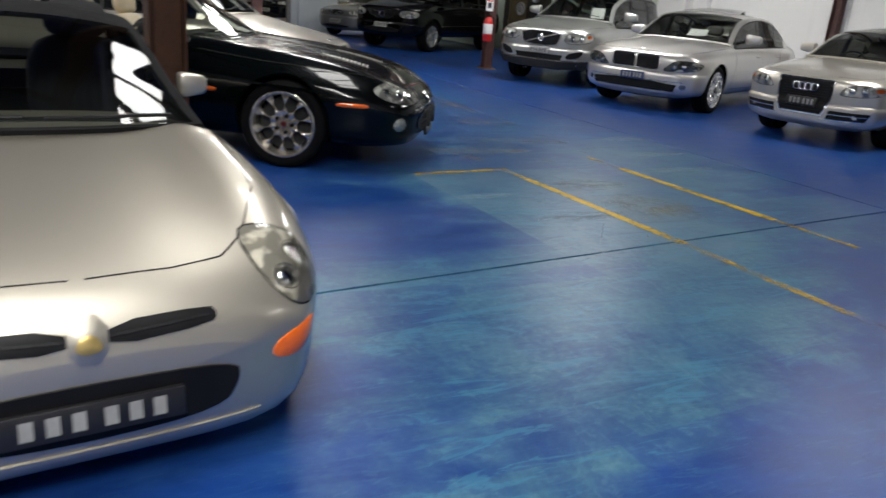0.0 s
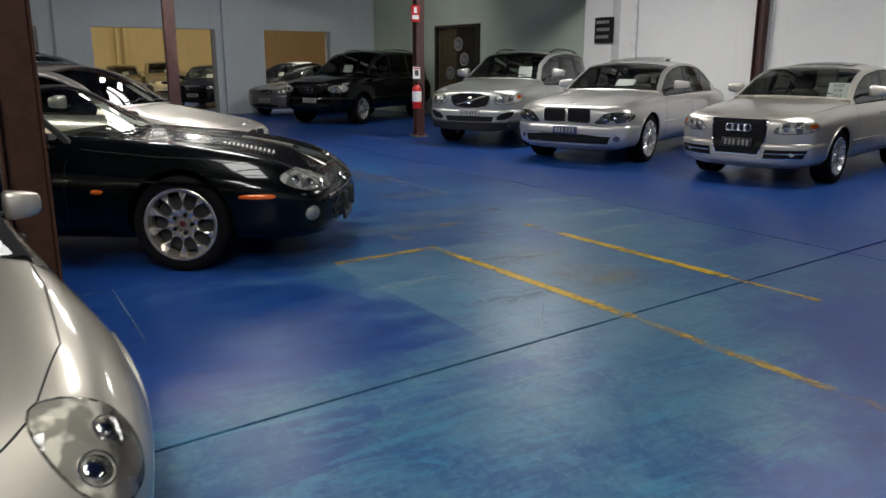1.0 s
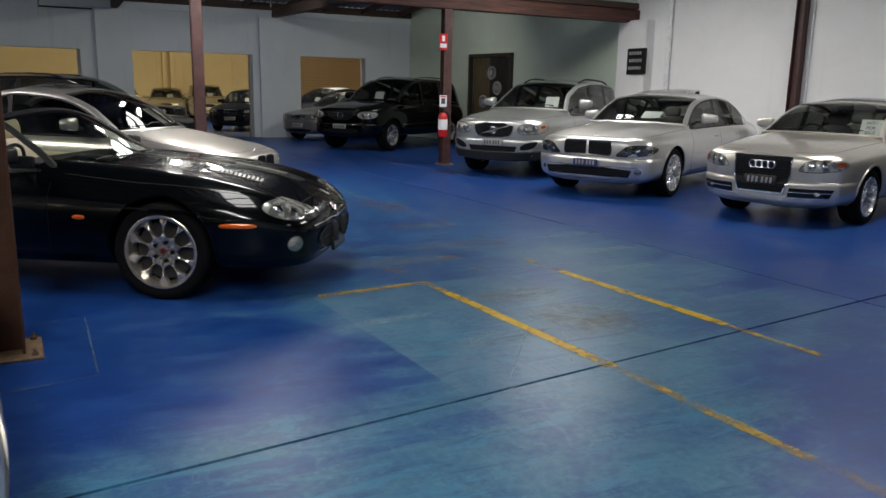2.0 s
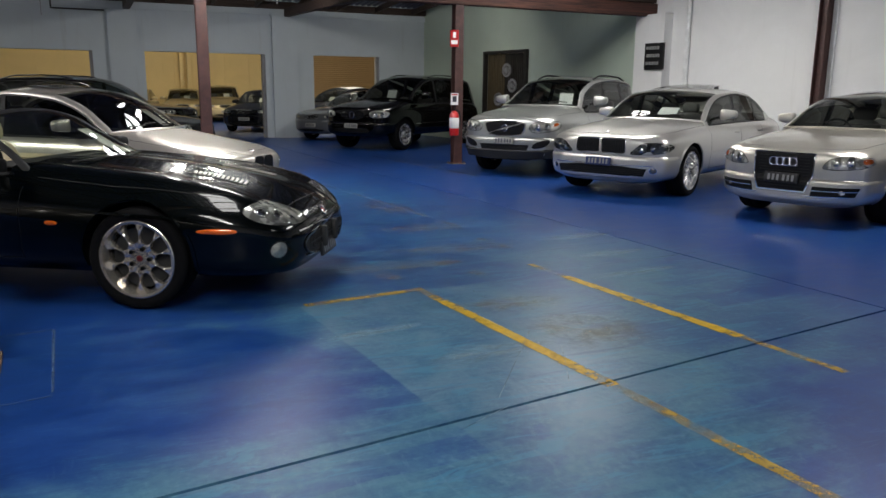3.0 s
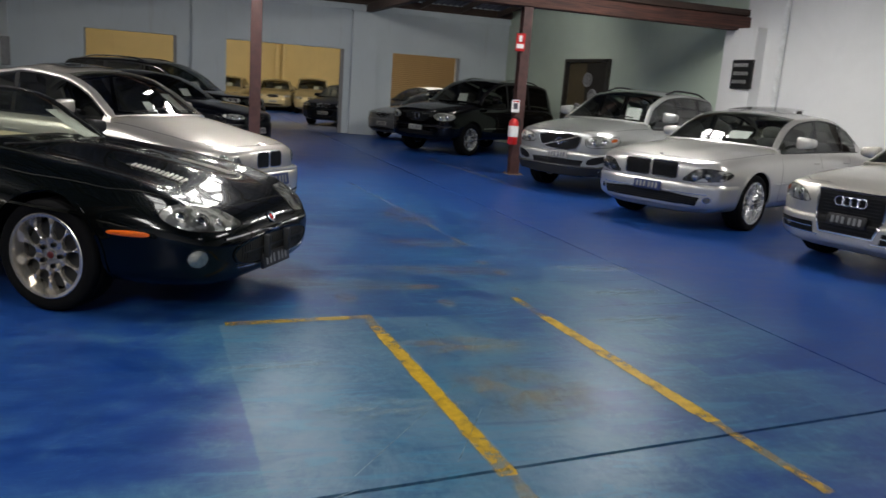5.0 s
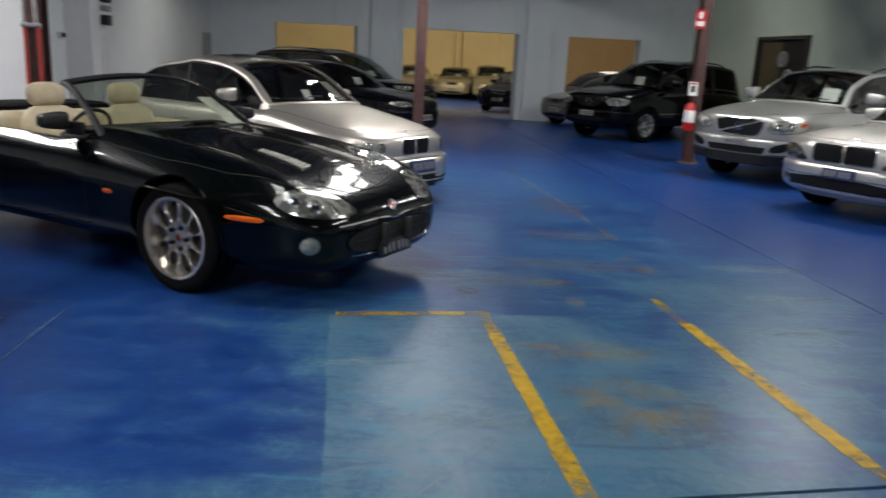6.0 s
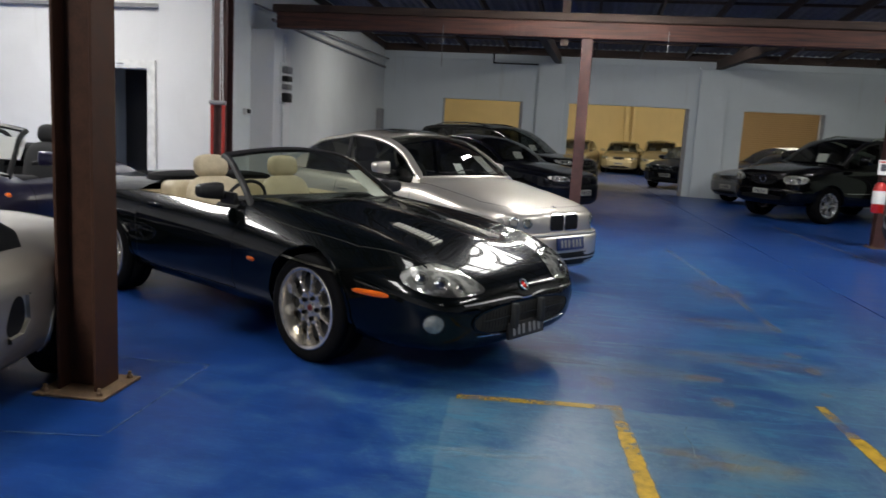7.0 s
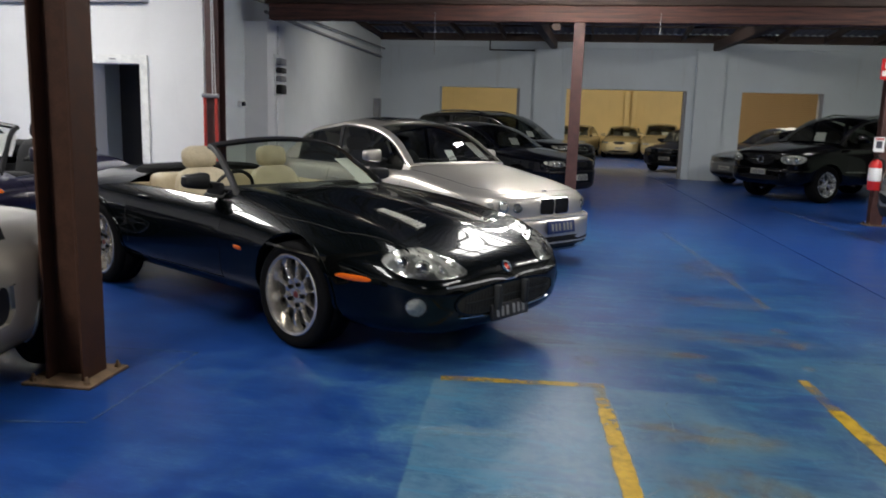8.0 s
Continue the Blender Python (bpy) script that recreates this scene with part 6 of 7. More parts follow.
def champagne_saloon():
    k = saloon(4.59, 0.885, 1.43, (0.90, 3.545), 0.32, (1.42, 1.0), (0.55, 0.80), (3.98, 1.03), flat=0.58)
    k.update(size=1.04, paint=P_CHAMPAGNE, spokes=10, rim=0.70, tread=0.235, seat=M_GREYSEAT)
    c = Car("champagne silver saloon with a tall chrome-framed grille", (8.98, 7.60), -164.0, **k)
    c.bumper(0.23, 0.52, 0.026)
    gr = [(-0.33, 0.765), (0.33, 0.765), (0.325, 0.54), (0.26, 0.365), (-0.26, 0.365), (-0.325, 0.54)]
    g = c.dark_patch("grille", gr, "front", smooth=0, label="tall black grille in a chrome frame")[0]
    part("grille_rim", c.trace(gr, "front", 1, 0.010, 0.012, True), M_CHROME, g)
    c.slats(g, (-0.28, 0.28), 0.40, 0.75, 11, M_BLACK, 0.006, 0.006, False)
    for i in range(4):
        y = -0.108 + 0.072 * i
        p, n = c.skin(y, 0.675, "front")
        part("badge_ring", ring(bmesh.new(), 0.044, 0.0055, Matrix.Translation(p + n * 0.022) @ n.to_track_quat("Z", "Y").to_matrix().to_4x4(), 24, 8), M_CHROME, g)
    c.number_plate(0.500, M_PLATEDARK, M_PALEINK)
    lamp = [(-0.25, 0.645), (-0.23, 0.615), (0.06, 0.625), (0.24, 0.675), (0.255, 0.735), (0.10, 0.765), (-0.17, 0.745)]
    c.headlamp(lamp, (0.13, 0.62), 36, bowls=((-0.13, 0.685, 0.045), (0.01, 0.695, 0.048)), amber=[(0.12, 0.68), (0.225, 0.695), (0.225, 0.735), (0.12, 0.74)], smooth=1)
    for side in (1, -1):
        low = [(0.32, 0.325), (0.72, 0.345), (0.76, 0.44), (0.34, 0.435)]
        q = c.part("lower_grille", c.patch(low, "front", side, 0.008, smooth=0), M_GRILLE, "bumper grille with chrome strip")
        part("chrome_strip", c.trace([(0.34, 0.39), (0.75, 0.40)], "front", side, 0.006, 0.014), M_CHROME, q)
        part("chrome_strip", c.trace([(0.26, 0.325), (0.68, 0.345)], "front", side, 0.006, 0.010), M_CHROME, q)
        fog = [(0.045 * math.cos(a), 0.385 + 0.026 * math.sin(a)) for a in np.linspace(0, 2 * math.pi, 12, endpoint=False)]
        part("fog_lamp", c.patch(fog, "corner", side, 0.006, 0.004, ref=(0.07, 0.60), ang=30), M_REFLECT, q)
    c.line("bonnet_gap", [(0.13, 0.30), (0.17, 0.55), (0.3, 0.68), (0.7, 0.74), (1.35, 0.76)], "top")
    c.shut_lines([(1.42, 0.0), (2.5, 0.03), (3.35, -0.10)], 0.27)
    c.line("side_strip", [(1.3, 0.48), (3.2, 0.49)], "side", P_CHAMPAGNE, 0.02, 0.012)
    c.handles([2.25, 3.12], 0.80)
    c.mirrors(1.86, 1.08, (0.07, 0.11, 0.065))
    c.wipers()
    c.line("rain_channel", [(1.4, y) for y in np.linspace(-0.7, 0.7, 11)], "top", M_BLACK, 0.02, 0.003, mirror=False)
    c.sunroof(2.32, 2.95, 0.42, M_DARKGLASS_SOLID)
    c.card(1.95, 0.47, 0.985, 0.25, 0.20, 0, ("NOT", "FOR", "SALE"), lean=-22)
    return c


def silver_crossover():
    k = saloon(4.63, 0.945, 1.70, (0.92, 3.69), 0.36, (1.32, 1.16), (0.62, 0.97), (4.2, 1.12), kind="estate", low=0.28, flat=0.62)
    k.update(size=1.035, paint=P_CROSS, spokes=5, twin=True, rim=0.68, tread=0.235, arch_material=M_CLAD, tumble=0.2)
    c = Car("silver crossover with dark lower bumper and a card behind the windscreen", (8.29, 12.95), -146.5, **k)
    c.bumper(0.33, 0.66, 0.032)
    gr = [(-0.38, 0.915), (0.38, 0.915), (0.36, 0.77), (0.27, 0.675), (-0.27, 0.675), (-0.36, 0.77)]
    g = c.dark_patch("grille", gr, "front", smooth=1, label="black grille with a diagonal silver bar")[0]
    part("grille_rim", c.trace(rounded(gr, 1), "front", 1, 0.008, 0.010, True), M_CHROME, g)
    part("diagonal_bar", c.trace([(-0.30, 0.71), (0.30, 0.885)], "front", 1, 0.010, 0.014), M_CHROME, g)
    p, n = c.skin(0, 0.797, "front")
    part("badge_ring", ring(bmesh.new(), 0.05, 0.009, Matrix.Translation(p + n * 0.016) @ n.to_track_quat("Z", "Y").to_matrix().to_4x4(), 24, 8), M_CHROME, g)
    lamp = [(-0.25, 0.755), (-0.10, 0.730), (0.18, 0.775), (0.28, 0.84), (0.26, 0.92), (0.05, 0.925), (-0.24, 0.885)]
    c.headlamp(lamp, (0.15, 0.64), 38, bowls=((-0.12, 0.815, 0.045), (0.03, 0.835, 0.048)), amber=[(0.13, 0.83), (0.24, 0.865), (0.22, 0.90), (0.13, 0.89)], smooth=1)
    c.dark_patch("lower_grille", [(-0.42, 0.44), (0.42, 0.44), (0.46, 0.535), (-0.46, 0.535)], "front", smooth=0, label="dark lower intake")
    c.dark_patch("bumper_vent", [(0.50, 0.47), (0.72, 0.50), (0.80, 0.62), (0.74, 0.63), (0.54, 0.57)], "front", mirror=True, smooth=1)
    c.line("bumper_cladding", [(y, 0.36 + 0.05 * y * y) for y in np.linspace(-0.84, 0.84, 19)], "front", M_CLAD, 0.085, 0.008, mirror=False)
    c.line("skid_plate", [(-0.45, 0.30), (0.45, 0.30)], "front", M_ALLOY, 0.018, 0.016, mirror=False)
    c.line("sill_cladding", [(1.30, 0.36), (3.30, 0.36)], "side", M_CLAD, 0.07, 0.006)
    c.number_plate(0.595, M_PLATEPALE, M_INK)
    c.line("bonnet_gap", [(0.13, 0.35), (0.2, 0.60), (0.4, 0.74), (0.8, 0.80), (1.28, 0.82)], "top")
    c.shut_lines([(1.40, 0.0), (2.45, 0.03), (3.4, -0.12)], 0.42)
    c.handles([2.2, 3.15], 0.95)
    c.mirrors(1.72, 1.25, (0.08, 0.125, 0.08))
    c.wipers()
    c.roof_rails(2.35, 4.0, M_CLAD)
    c.card(1.80, 0.36, 1.18, 0.26, 0.20, 0, lean=-20)
    return c


def black_offroader():
    k = saloon(4.78, 0.955, 1.79, (0.86, 3.775), 0.372, (1.30, 1.20), (0.65, 1.0), (4.3, 1.18), kind="estate", low=0.32, flat=0.66)
    k.update(size=1.03, paint=P_BLACK, spokes=5, twin=True, rim=0.66, tread=0.255, tumble=0.16)
    c = Car("glossy black four-wheel-drive wagon parked by the back wall", (7.47, 19.2), -144.8, **k)
    c.bumper(0.36, 0.67, 0.03)
    gr = [(-0.36, 0.93), (0.36, 0.93), (0.30, 0.72), (-0.30, 0.72)]
    g = c.dark_patch("grille", gr, "front", smooth=1, label="black grille with bars")[0]
    c.slats(g, (-0.30, 0.30), 0.74, 0.92, 3, M_CHROME, 0.008, 0.008, False)
    p, n = c.skin(0, 0.83, "front")
    part("badge_ring", ring(bmesh.new(), 0.07, 0.008, Matrix.Translation(p + n * 0.016) @ n.to_track_quat("Z", "Y").to_matrix().to_4x4(), 24, 8), M_CHROME, g)
    c.headlamp([(-0.24, 0.77), (0.10, 0.76), (0.24, 0.83), (0.24, 0.91), (0.02, 0.94), (-0.22, 0.92)], (0.14, 0.68), 35, bowls=((-0.1, 0.84, 0.05), (0.06, 0.85, 0.05)))
    c.dark_patch("lower_grille", [(-0.5, 0.42), (0.5, 0.42), (0.5, 0.53), (-0.5, 0.53)], "front", smooth=1)
    c.number_plate(0.58, M_PLATEPALE, M_INK)
    c.line("bonnet_gap", [(0.13, 0.4), (0.2, 0.65), (0.5, 0.78), (1.26, 0.82)], "top")
    c.shut_lines([(1.38, 0.0), (2.45, 0.03), (3.4, -0.12)], 0.45)
    c.handles([2.2, 3.15], 0.98)
    c.mirrors(1.70, 1.29, (0.08, 0.125, 0.085))
    c.line("side_strip", [(1.3, 0.62), (3.3, 0.64)], "side", M_CHROME, 0.006, 0.006)
    c.roof_rails(2.35, 4.1, M_CHROME)
    c.card(1.76, 0.05, 1.22, 0.26, 0.19, 0, lean=-20)
    return c


def silver_hatch():
    k = saloon(4.26, 0.875, 1.465, (0.76, 3.485), 0.312, (1.40, 0.99), (0.55, 0.785), (3.95, 1.0), kind="coupe", flat=0.60, low=0.15)
    k["plan"] = [(0, 0.36), (0.02, 0.44), (0.06, 0.545), (0.13, 0.645), (0.25, 0.745), (0.45, 0.815), (0.76, 0.866), (1.9, 0.862), (3.485, 0.875), (3.81, 0.83), (4.14, 0.75), (4.26, 0.52)]
    k["top"] = [(0, 0.705), (0.015, 0.728), (0.05, 0.745), (0.14, 0.768), (0.35, 0.815), (0.8, 0.895), (1.4, 0.99), (3.95, 1.0), (4.12, 0.97), (4.22, 0.8), (4.26, 0.6)]
    k["round"] = [(0, 4.4), (0.3, 4.2), (1.4, 4.2), (3.7, 4.0), (4.26, 3.4)]
    k.update(paint=P_WARMSILVER, strip=M_BLACK, spokes=10, rim=0.68, tread=0.215, seat=M_DARKTRIM)
    c = Car("warm silver three-door coupe with twin kidney grilles beside the convertible", (3.58, 9.88), -36.0, **k)
    c.bumper(0.14, 0.545, 0.080)
    kidneys(c, 0.012, 0.225, 0.552, 0.712, 7, 0.006, 0.008)
    for side in (1, -1):
        for a, r, b in ((-0.10, 0.056, 0.630), (0.04, 0.064, 0.640)):
            circ = [(a + r * math.cos(t), b + r * 0.92 * math.sin(t)) for t in np.linspace(0, 2 * math.pi, 14, endpoint=False)]
            lamp = c.part("headlamp", c.patch(circ, "corner", side, 0.002, smooth=1, ref=(0.14, 0.57), ang=30), M_REFLECT, "round clear headlamp")
            p, n = c.skin(a, b, "corner", side, (0.14, 0.57), 30)
            m = Matrix.Translation(p) @ n.to_track_quat("Z", "Y").to_matrix().to_4x4()
            part("reflector", ring(bmesh.new(), r * 0.66, 0.008, m, 24, 8), M_CHROME, lamp)
            part("lens", c.patch(circ, "corner", side, 0.006, 0.012, smooth=1, ref=(0.14, 0.57), ang=30), M_LENS, lamp)
        c.part("indicator", c.patch([(0.13, 0.595), (0.21, 0.61), (0.21, 0.67), (0.13, 0.68)], "corner", side, 0.003, ref=(0.14, 0.57), ang=30), M_REFLECT, "clear corner indicator")
    g = c.dark_patch("lower_grille", [(-0.56, 0.205), (0.56, 0.205), (0.60, 0.335), (-0.60, 0.335)], "front", smooth=1)[0]
    part("chrome_strip", c.trace([(-0.55, 0.27), (0.55, 0.27)], "front", 1, 0.008, 0.008), P_WARMSILVER, g)
    c.number_plate(0.430, M_PLATEBLUE, M_PALEINK, w=0.42, h=0.125)
    c.line("bumper_strip", [(-0.74, 0.515), (0.74, 0.515)], "front", M_GREY, 0.016, 0.010, mirror=False)
    c.line("bonnet_gap", [(0.13, 0.04), (0.14, 0.3), (0.20, 0.56), (0.5, 0.70), (1.36, 0.745)], "top")
    c.part("badge", blob(bmesh.new(), c.skin(0.14, 0.0, "top")[0], (0.028, 0.028, 0.012), 2), M_CHROME, "small round badge")
    c.shut_lines([(1.42, 0.0), (2.75, 0.05)], 0.26)
    c.handles([2.50], 0.75)
    c.mirrors(1.84, 1.05, (0.07, 0.11, 0.065))
    c.line("side_strip", [(1.2, 0.50), (3.0, 0.52)], "side", M_BLACK, 0.015, 0.01)
    c.sunroof(2.25, 2.85, 0.40, M_DARKGLASS_SOLID)
    c.wipers()
    c.card(1.78, 0.60, 1.0, 0.13, 0.36, 0, lean=-58)
    c.card(1.82, 0.10, 1.0, 0.12, 0.14, 0, lean=-40)
    return c


def plain_car(label, at, heading, body_paint, kind, L, half, H, wb, fo, R, card=False, cowl=None, nose=(0.52, 0.77), grille=True, deck=None, low=0.2, **more):
    """A car seen only far off or in part."""
    cowl = cowl or (1.38, 0.62 * H + 0.08)
    k = saloon(L, half, H, (fo, fo + wb), R, cowl, nose, deck or (L - 0.62, cowl[1] + 0.035), kind=kind, low=low)
    k.update(paint=body_paint, spokes=7, tread=0.21)
    k.update(more)
    c = Car(label, at, heading, **k)
    n0, n1 = nose
    z = n1 - 0.075
    c.bumper(low + 0.04, z - 0.09, 0.025)
    c.headlamp([(-0.20, z - 0.05), (0.10, z - 0.045), (0.24, z), (0.22, z + 0.055), (-0.18, z + 0.05)], (0.14, half * 0.70), 35, bowls=((-0.08, z, 0.042), (0.06, z + 0.005, 0.038)))
    if grille:
        g = c.dark_patch("grille", [(-0.27, z + 0.045), (0.27, z + 0.045), (0.23, z - 0.075), (-0.23, z - 0.075)], "front", smooth=1)[0]
        part("grille_rim", c.trace([(-0.26, z + 0.045), (0.26, z + 0.045)], "front", 1, 0.008, 0.010), M_CHROME, g)
        c.slats(g, (-0.22, 0.22), z - 0.07, z + 0.03, 3, M_CHROME, 0.004, 0.006, False)
    c.dark_patch("lower_grille", [(-0.45, 0.27), (0.45, 0.27), (0.48, 0.35), (-0.48, 0.35)], "front", smooth=1)
    c.number_plate(0.45, M_PLATEPALE, M_INK)
    c.line("bonnet_gap", [(0.14, 0.3), (0.22, half * 0.68), (0.5, half * 0.80), (cowl[0] - 0.04, half * 0.85)], "top")
    c.shut_lines([(cowl[0] + 0.03, 0.0), (cowl[0] + 1.15, 0.03), (cowl[0] + 2.0, -0.1)], 0.28)
    c.mirrors(cowl[0] + 0.42, c.shoulder(cowl[0] + 0.42, 0.88) + 0.09, (0.07, 0.11, 0.065))
    if card:
        c.card(cowl[0] + 0.46, 0.15, cowl[1] + 0.02, 0.26, 0.16, 0, lean=-35)
    return c


M_GOLD = plain("gold_badge", (0.45, 0.33, 0.12), 0.35, 0.6)
M_DARKGLASS_SOLID = plain("sunroof_glass", (0.015, 0.016, 0.018), 0.06, coat=1.0)

jag = sports_convertible()
mg = champagne_roadster()
purple_roadster()
big_saloon()
champagne_saloon()
silver_crossover()
black_offroader()
silver_hatch()
plain_car("black saloon with white cards in its windscreen", (3.75, 16.9), -31.0, P_NAVY, "saloon", 4.6, 0.88, 1.42, 2.7, 0.85, 0.315, True, size=1.02)
tall = plain_car("tall black four-wheel-drive with chrome roof rails", (3.75, 19.9), -31.0, P_BLACK, "estate", 4.9, 0.96, 1.70, 2.9, 0.9, 0.36, True, cowl=(1.30, 1.10), nose=(0.62, 1.0), low=0.3)
tall.roof_rails(2.4, 4.2, M_CHROME)
plain_car("dark silver saloon parked tight beside the black wagon", (7.4, 22.95), -147.0, P_GREY, "saloon", 4.52, 0.865, 1.43, 2.72, 0.8, 0.31)
plain_car("black saloon at the end of the silver row", (10.4, 4.9), -156.0, P_BLACK, "saloon", 4.6, 0.89, 1.43, 2.7, 0.85, 0.32)
for x, y, h, p, kind, lab in ((2.9, 36.2, -100, P_GOLD, "saloon", "gold saloon in the yellow-lit back room"), (5.2, 37.2, -97, P_GOLD, "saloon", "gold saloon facing out of the back room"),
                              (6.9, 36.2, -95, P_GOLD, "estate", "gold hatchback in the yellow-lit back room"), (6.30, 27.7, -118, P_NAVY, "saloon", "dark saloon just inside the back room"),
                              (7.62, 26.8, -158, P_NAVY, "saloon", "dark saloon with a white roof behind the wall opening"), (13.5, 35.5, -120, P_GOLD, "saloon", "gold saloon deep in the back room")):
    plain_car(lab, (x, y), h, p, kind, 4.45, 0.87, 1.60 if kind == "estate" else 1.56 if "white roof" in lab else 1.44, 2.65, 0.85, 0.31, card=True, roof_paint=P_WHITE if "white roof" in lab else p)


# ---- fittings on walls and posts ----
def exit_sign():
    t = thing("fire_sign", "red and white fire equipment sign on a steel post", "sign", pose(8.33, Y_TRUSS - 0.105, 2.28, 0, 0, -14))
    part("board", boxed(-0.085, 0.085, -0.012, 0, 0, 0.32, 0.004, 1), M_RED, t)
    part("white_panel", boxed(-0.065, 0.065, -0.0145, -0.0125, 0.05, 0.13), M_PAPER, t)
    part("white_panel", boxed(-0.03, 0.03, -0.0145, -0.0125, 0.17, 0.28), M_PAPER, t)
    part("bracket", boxed(-0.04, 0.04, 0.001, 0.03, 0.10, 0.20), M_GREY, t)


def extinguisher():
    x, y = 8.31, Y_TRUSS - 0.19
    t = thing("fire_extinguisher", "red fire extinguisher with a white band hung on a steel post", "extinguisher", pose(x, y, 0.58, 0, 0, -14))
    bm = bmesh.new()
    prof = [(0.0, 0.0), (0.085, 0.0), (0.092, 0.02), (0.092, 0.38), (0.08, 0.43), (0.05, 0.465), (0.03, 0.48), (0.0, 0.48)]
    lathe(bm, prof, 24)
    bmesh.ops.transform(bm, matrix=pose(0, 0, 0, 90, 0, 0), verts=bm.verts)
    part("cylinder", bm, M_RED, t)
    bm = lathe(bmesh.new(), [(0.093, 0.14), (0.0945, 0.145), (0.0945, 0.34), (0.093, 0.345)], 24)
    bmesh.ops.transform(bm, matrix=pose(0, 0, 0, 90, 0, 0), verts=bm.verts)
    part("band", bm, M_PAPER, t, "white instruction band")
    bm = bmesh.new()
    box(bm, -0.02, 0.02, -0.025, 0.025, 0.48, 0.52, 0.005, 1)
    bar(bm, (0, 0, 0.53), (0, -0.12, 0.56), 0.022, 0.012)
    bar(bm, (0, 0, 0.51), (0, -0.11, 0.52), 0.022, 0.012)
    part("valve", bm, M_BLACK, t)
    bm = bmesh.new()
    pts = [Vector((0.03, 0, 0.50)), Vector((0.10, -0.02, 0.47)), Vector((0.115, -0.02, 0.35)), Vector((0.11, -0.02, 0.15))]
    for a, b in zip(pts, pts[1:]):
        rod(bm, a, b, 0.011, 8)
    part("hose", bm, M_BLACK, t)
    part("hook", boxed(-0.025, 0.025, 0.03, 0.10, 0.44, 0.47), M_GREY, t)
    u = thing("extinguisher_label", "small white and black notice above the extinguisher", "sign", pose(8.35, Y_TRUSS - 0.102, 1.17, 0, 0, -14))
    part("board", boxed(-0.075, 0.075, -0.008, 0.004, 0, 0.23, 0.003, 1), M_PAPER, u)
    part("picture_bar", boxed(-0.04, 0.04, -0.0105, -0.0085, 0.06, 0.17), M_INK, u)
    part("heading_bar", boxed(-0.06, 0.06, -0.0105, -0.0085, 0.19, 0.215), M_RED, u)


def barred_door():
    a, b = along_right(DOOR_Y[1]), along_right(DOOR_Y[0])
    w = (b - a).length
    ang = math.degrees(math.atan2((b - a).y, (b - a).x))
    t = thing("door_1", "dark brown slatted steel door with round fan vents", "door", pose(a.x, a.y, 0, 0, 0, ang), kind="structure")
    d = 0.10
    part("door_frame", boxed(0.0, 0.07, -d, 0.03, 0, 2.55), M_DARKDOOR, t)
    part("door_frame", boxed(w - 0.07, w, -d, 0.03, 0, 2.55), M_DARKDOOR, t)
    part("door_frame", boxed(0.07, w - 0.07, -d, 0.03, 2.47, 2.55), M_DARKDOOR, t)
    part("backing", boxed(0.07, w - 0.07, 0.05, 0.10, 0, 2.47), M_DARKDOOR, t)
    n = 22
    for i in range(n):
        x = 0.10 + (w - 0.2) * (i + 0.5) / n
        part("slat", boxed(x - 0.022, x + 0.022, 0.0, 0.03, 0.02, 2.46), M_BRONZE if i < n * 0.45 else M_DARKDOOR, t)
    for x, z, r in ((1.02, 2.02, 0.16), (1.28, 1.60, 0.16), (0.66, 1.22, 0.16)):
        m = Matrix.Translation((x, -0.03, z)) @ pose(0, 0, 0, 90, 0, 0)
        vent = part("fan_vent", ring(bmesh.new(), r, 0.03, m, 28, 8), M_GREY, t, "round grey fan vent")
        bm = bmesh.new()
        for k in range(14):
            q = 2 * math.pi * k / 14
            bar(bm, m @ Vector((0.06 * math.cos(q), 0.06 * math.sin(q), 0)), m @ Vector((r * math.cos(q), r * math.sin(q), 0)), 0.02, 0.012)
        rod(bm, m @ Vector((0, 0, -0.02)), m @ Vector((0, 0, 0.03)), 0.07, 18)
        part("vent_blade", bm, M_GREY, vent)


M_DARKDOOR = plain("dark_brown_steel", (0.030, 0.026, 0.022), 0.6)
M_BRONZE = plain("bronze_slat", (0.11, 0.085, 0.045), 0.5)


def on_right_wall(y, depth, z, extra=0):
    p = along_right(y) + NORMAL_R * depth
    return pose(p.x, p.y, z, 0, 0, math.degrees(math.atan2(RIGHT_DIR.y, RIGHT_DIR.x)) + extra)


def meter_board():
    t = thing("meter_board", "black switchboard with rows of white breakers", "switchboard", on_right_wall(14.95, 0.302, 1.93))
    part("board", boxed(-0.26, 0.26, -0.06, 0.0, 0, 0.56, 0.01, 1), M_BLACK, t)
    for r in range(3):
        for c in range(5):
            x = -0.17 + c * 0.075 + (0.02 if r == 1 else 0)
            part("breaker", boxed(x - 0.024, x + 0.024, -0.09, -0.06, 0.10 + r * 0.16, 0.17 + r * 0.16, 0.006, 1), M_PALEINK, t)


def pipe_thing(name, label, runs, r, material, at=None):
    t = thing(name, label, "pipe", at or Matrix.Identity(4))
    for a, b in runs:
        part("run", rod(bmesh.new(), a, b, r, 10), material, t)
    return t


exit_sign()
extinguisher()
barred_door()
meter_board()
q = along_right(14.30) + NORMAL_R * 0.10
pipe_thing("downpipe", "white downpipe on the white wall", [((q.x, q.y, 0), (q.x, q.y, 4.35))], 0.055, M_PIPE)
q = along_right(11.17) + NORMAL_R * 0.07
pipe_thing("conduit", "pale conduit beside a steel post", [((q.x, q.y, 0), (q.x, q.y, 4.5))], 0.018, M_PIPE)
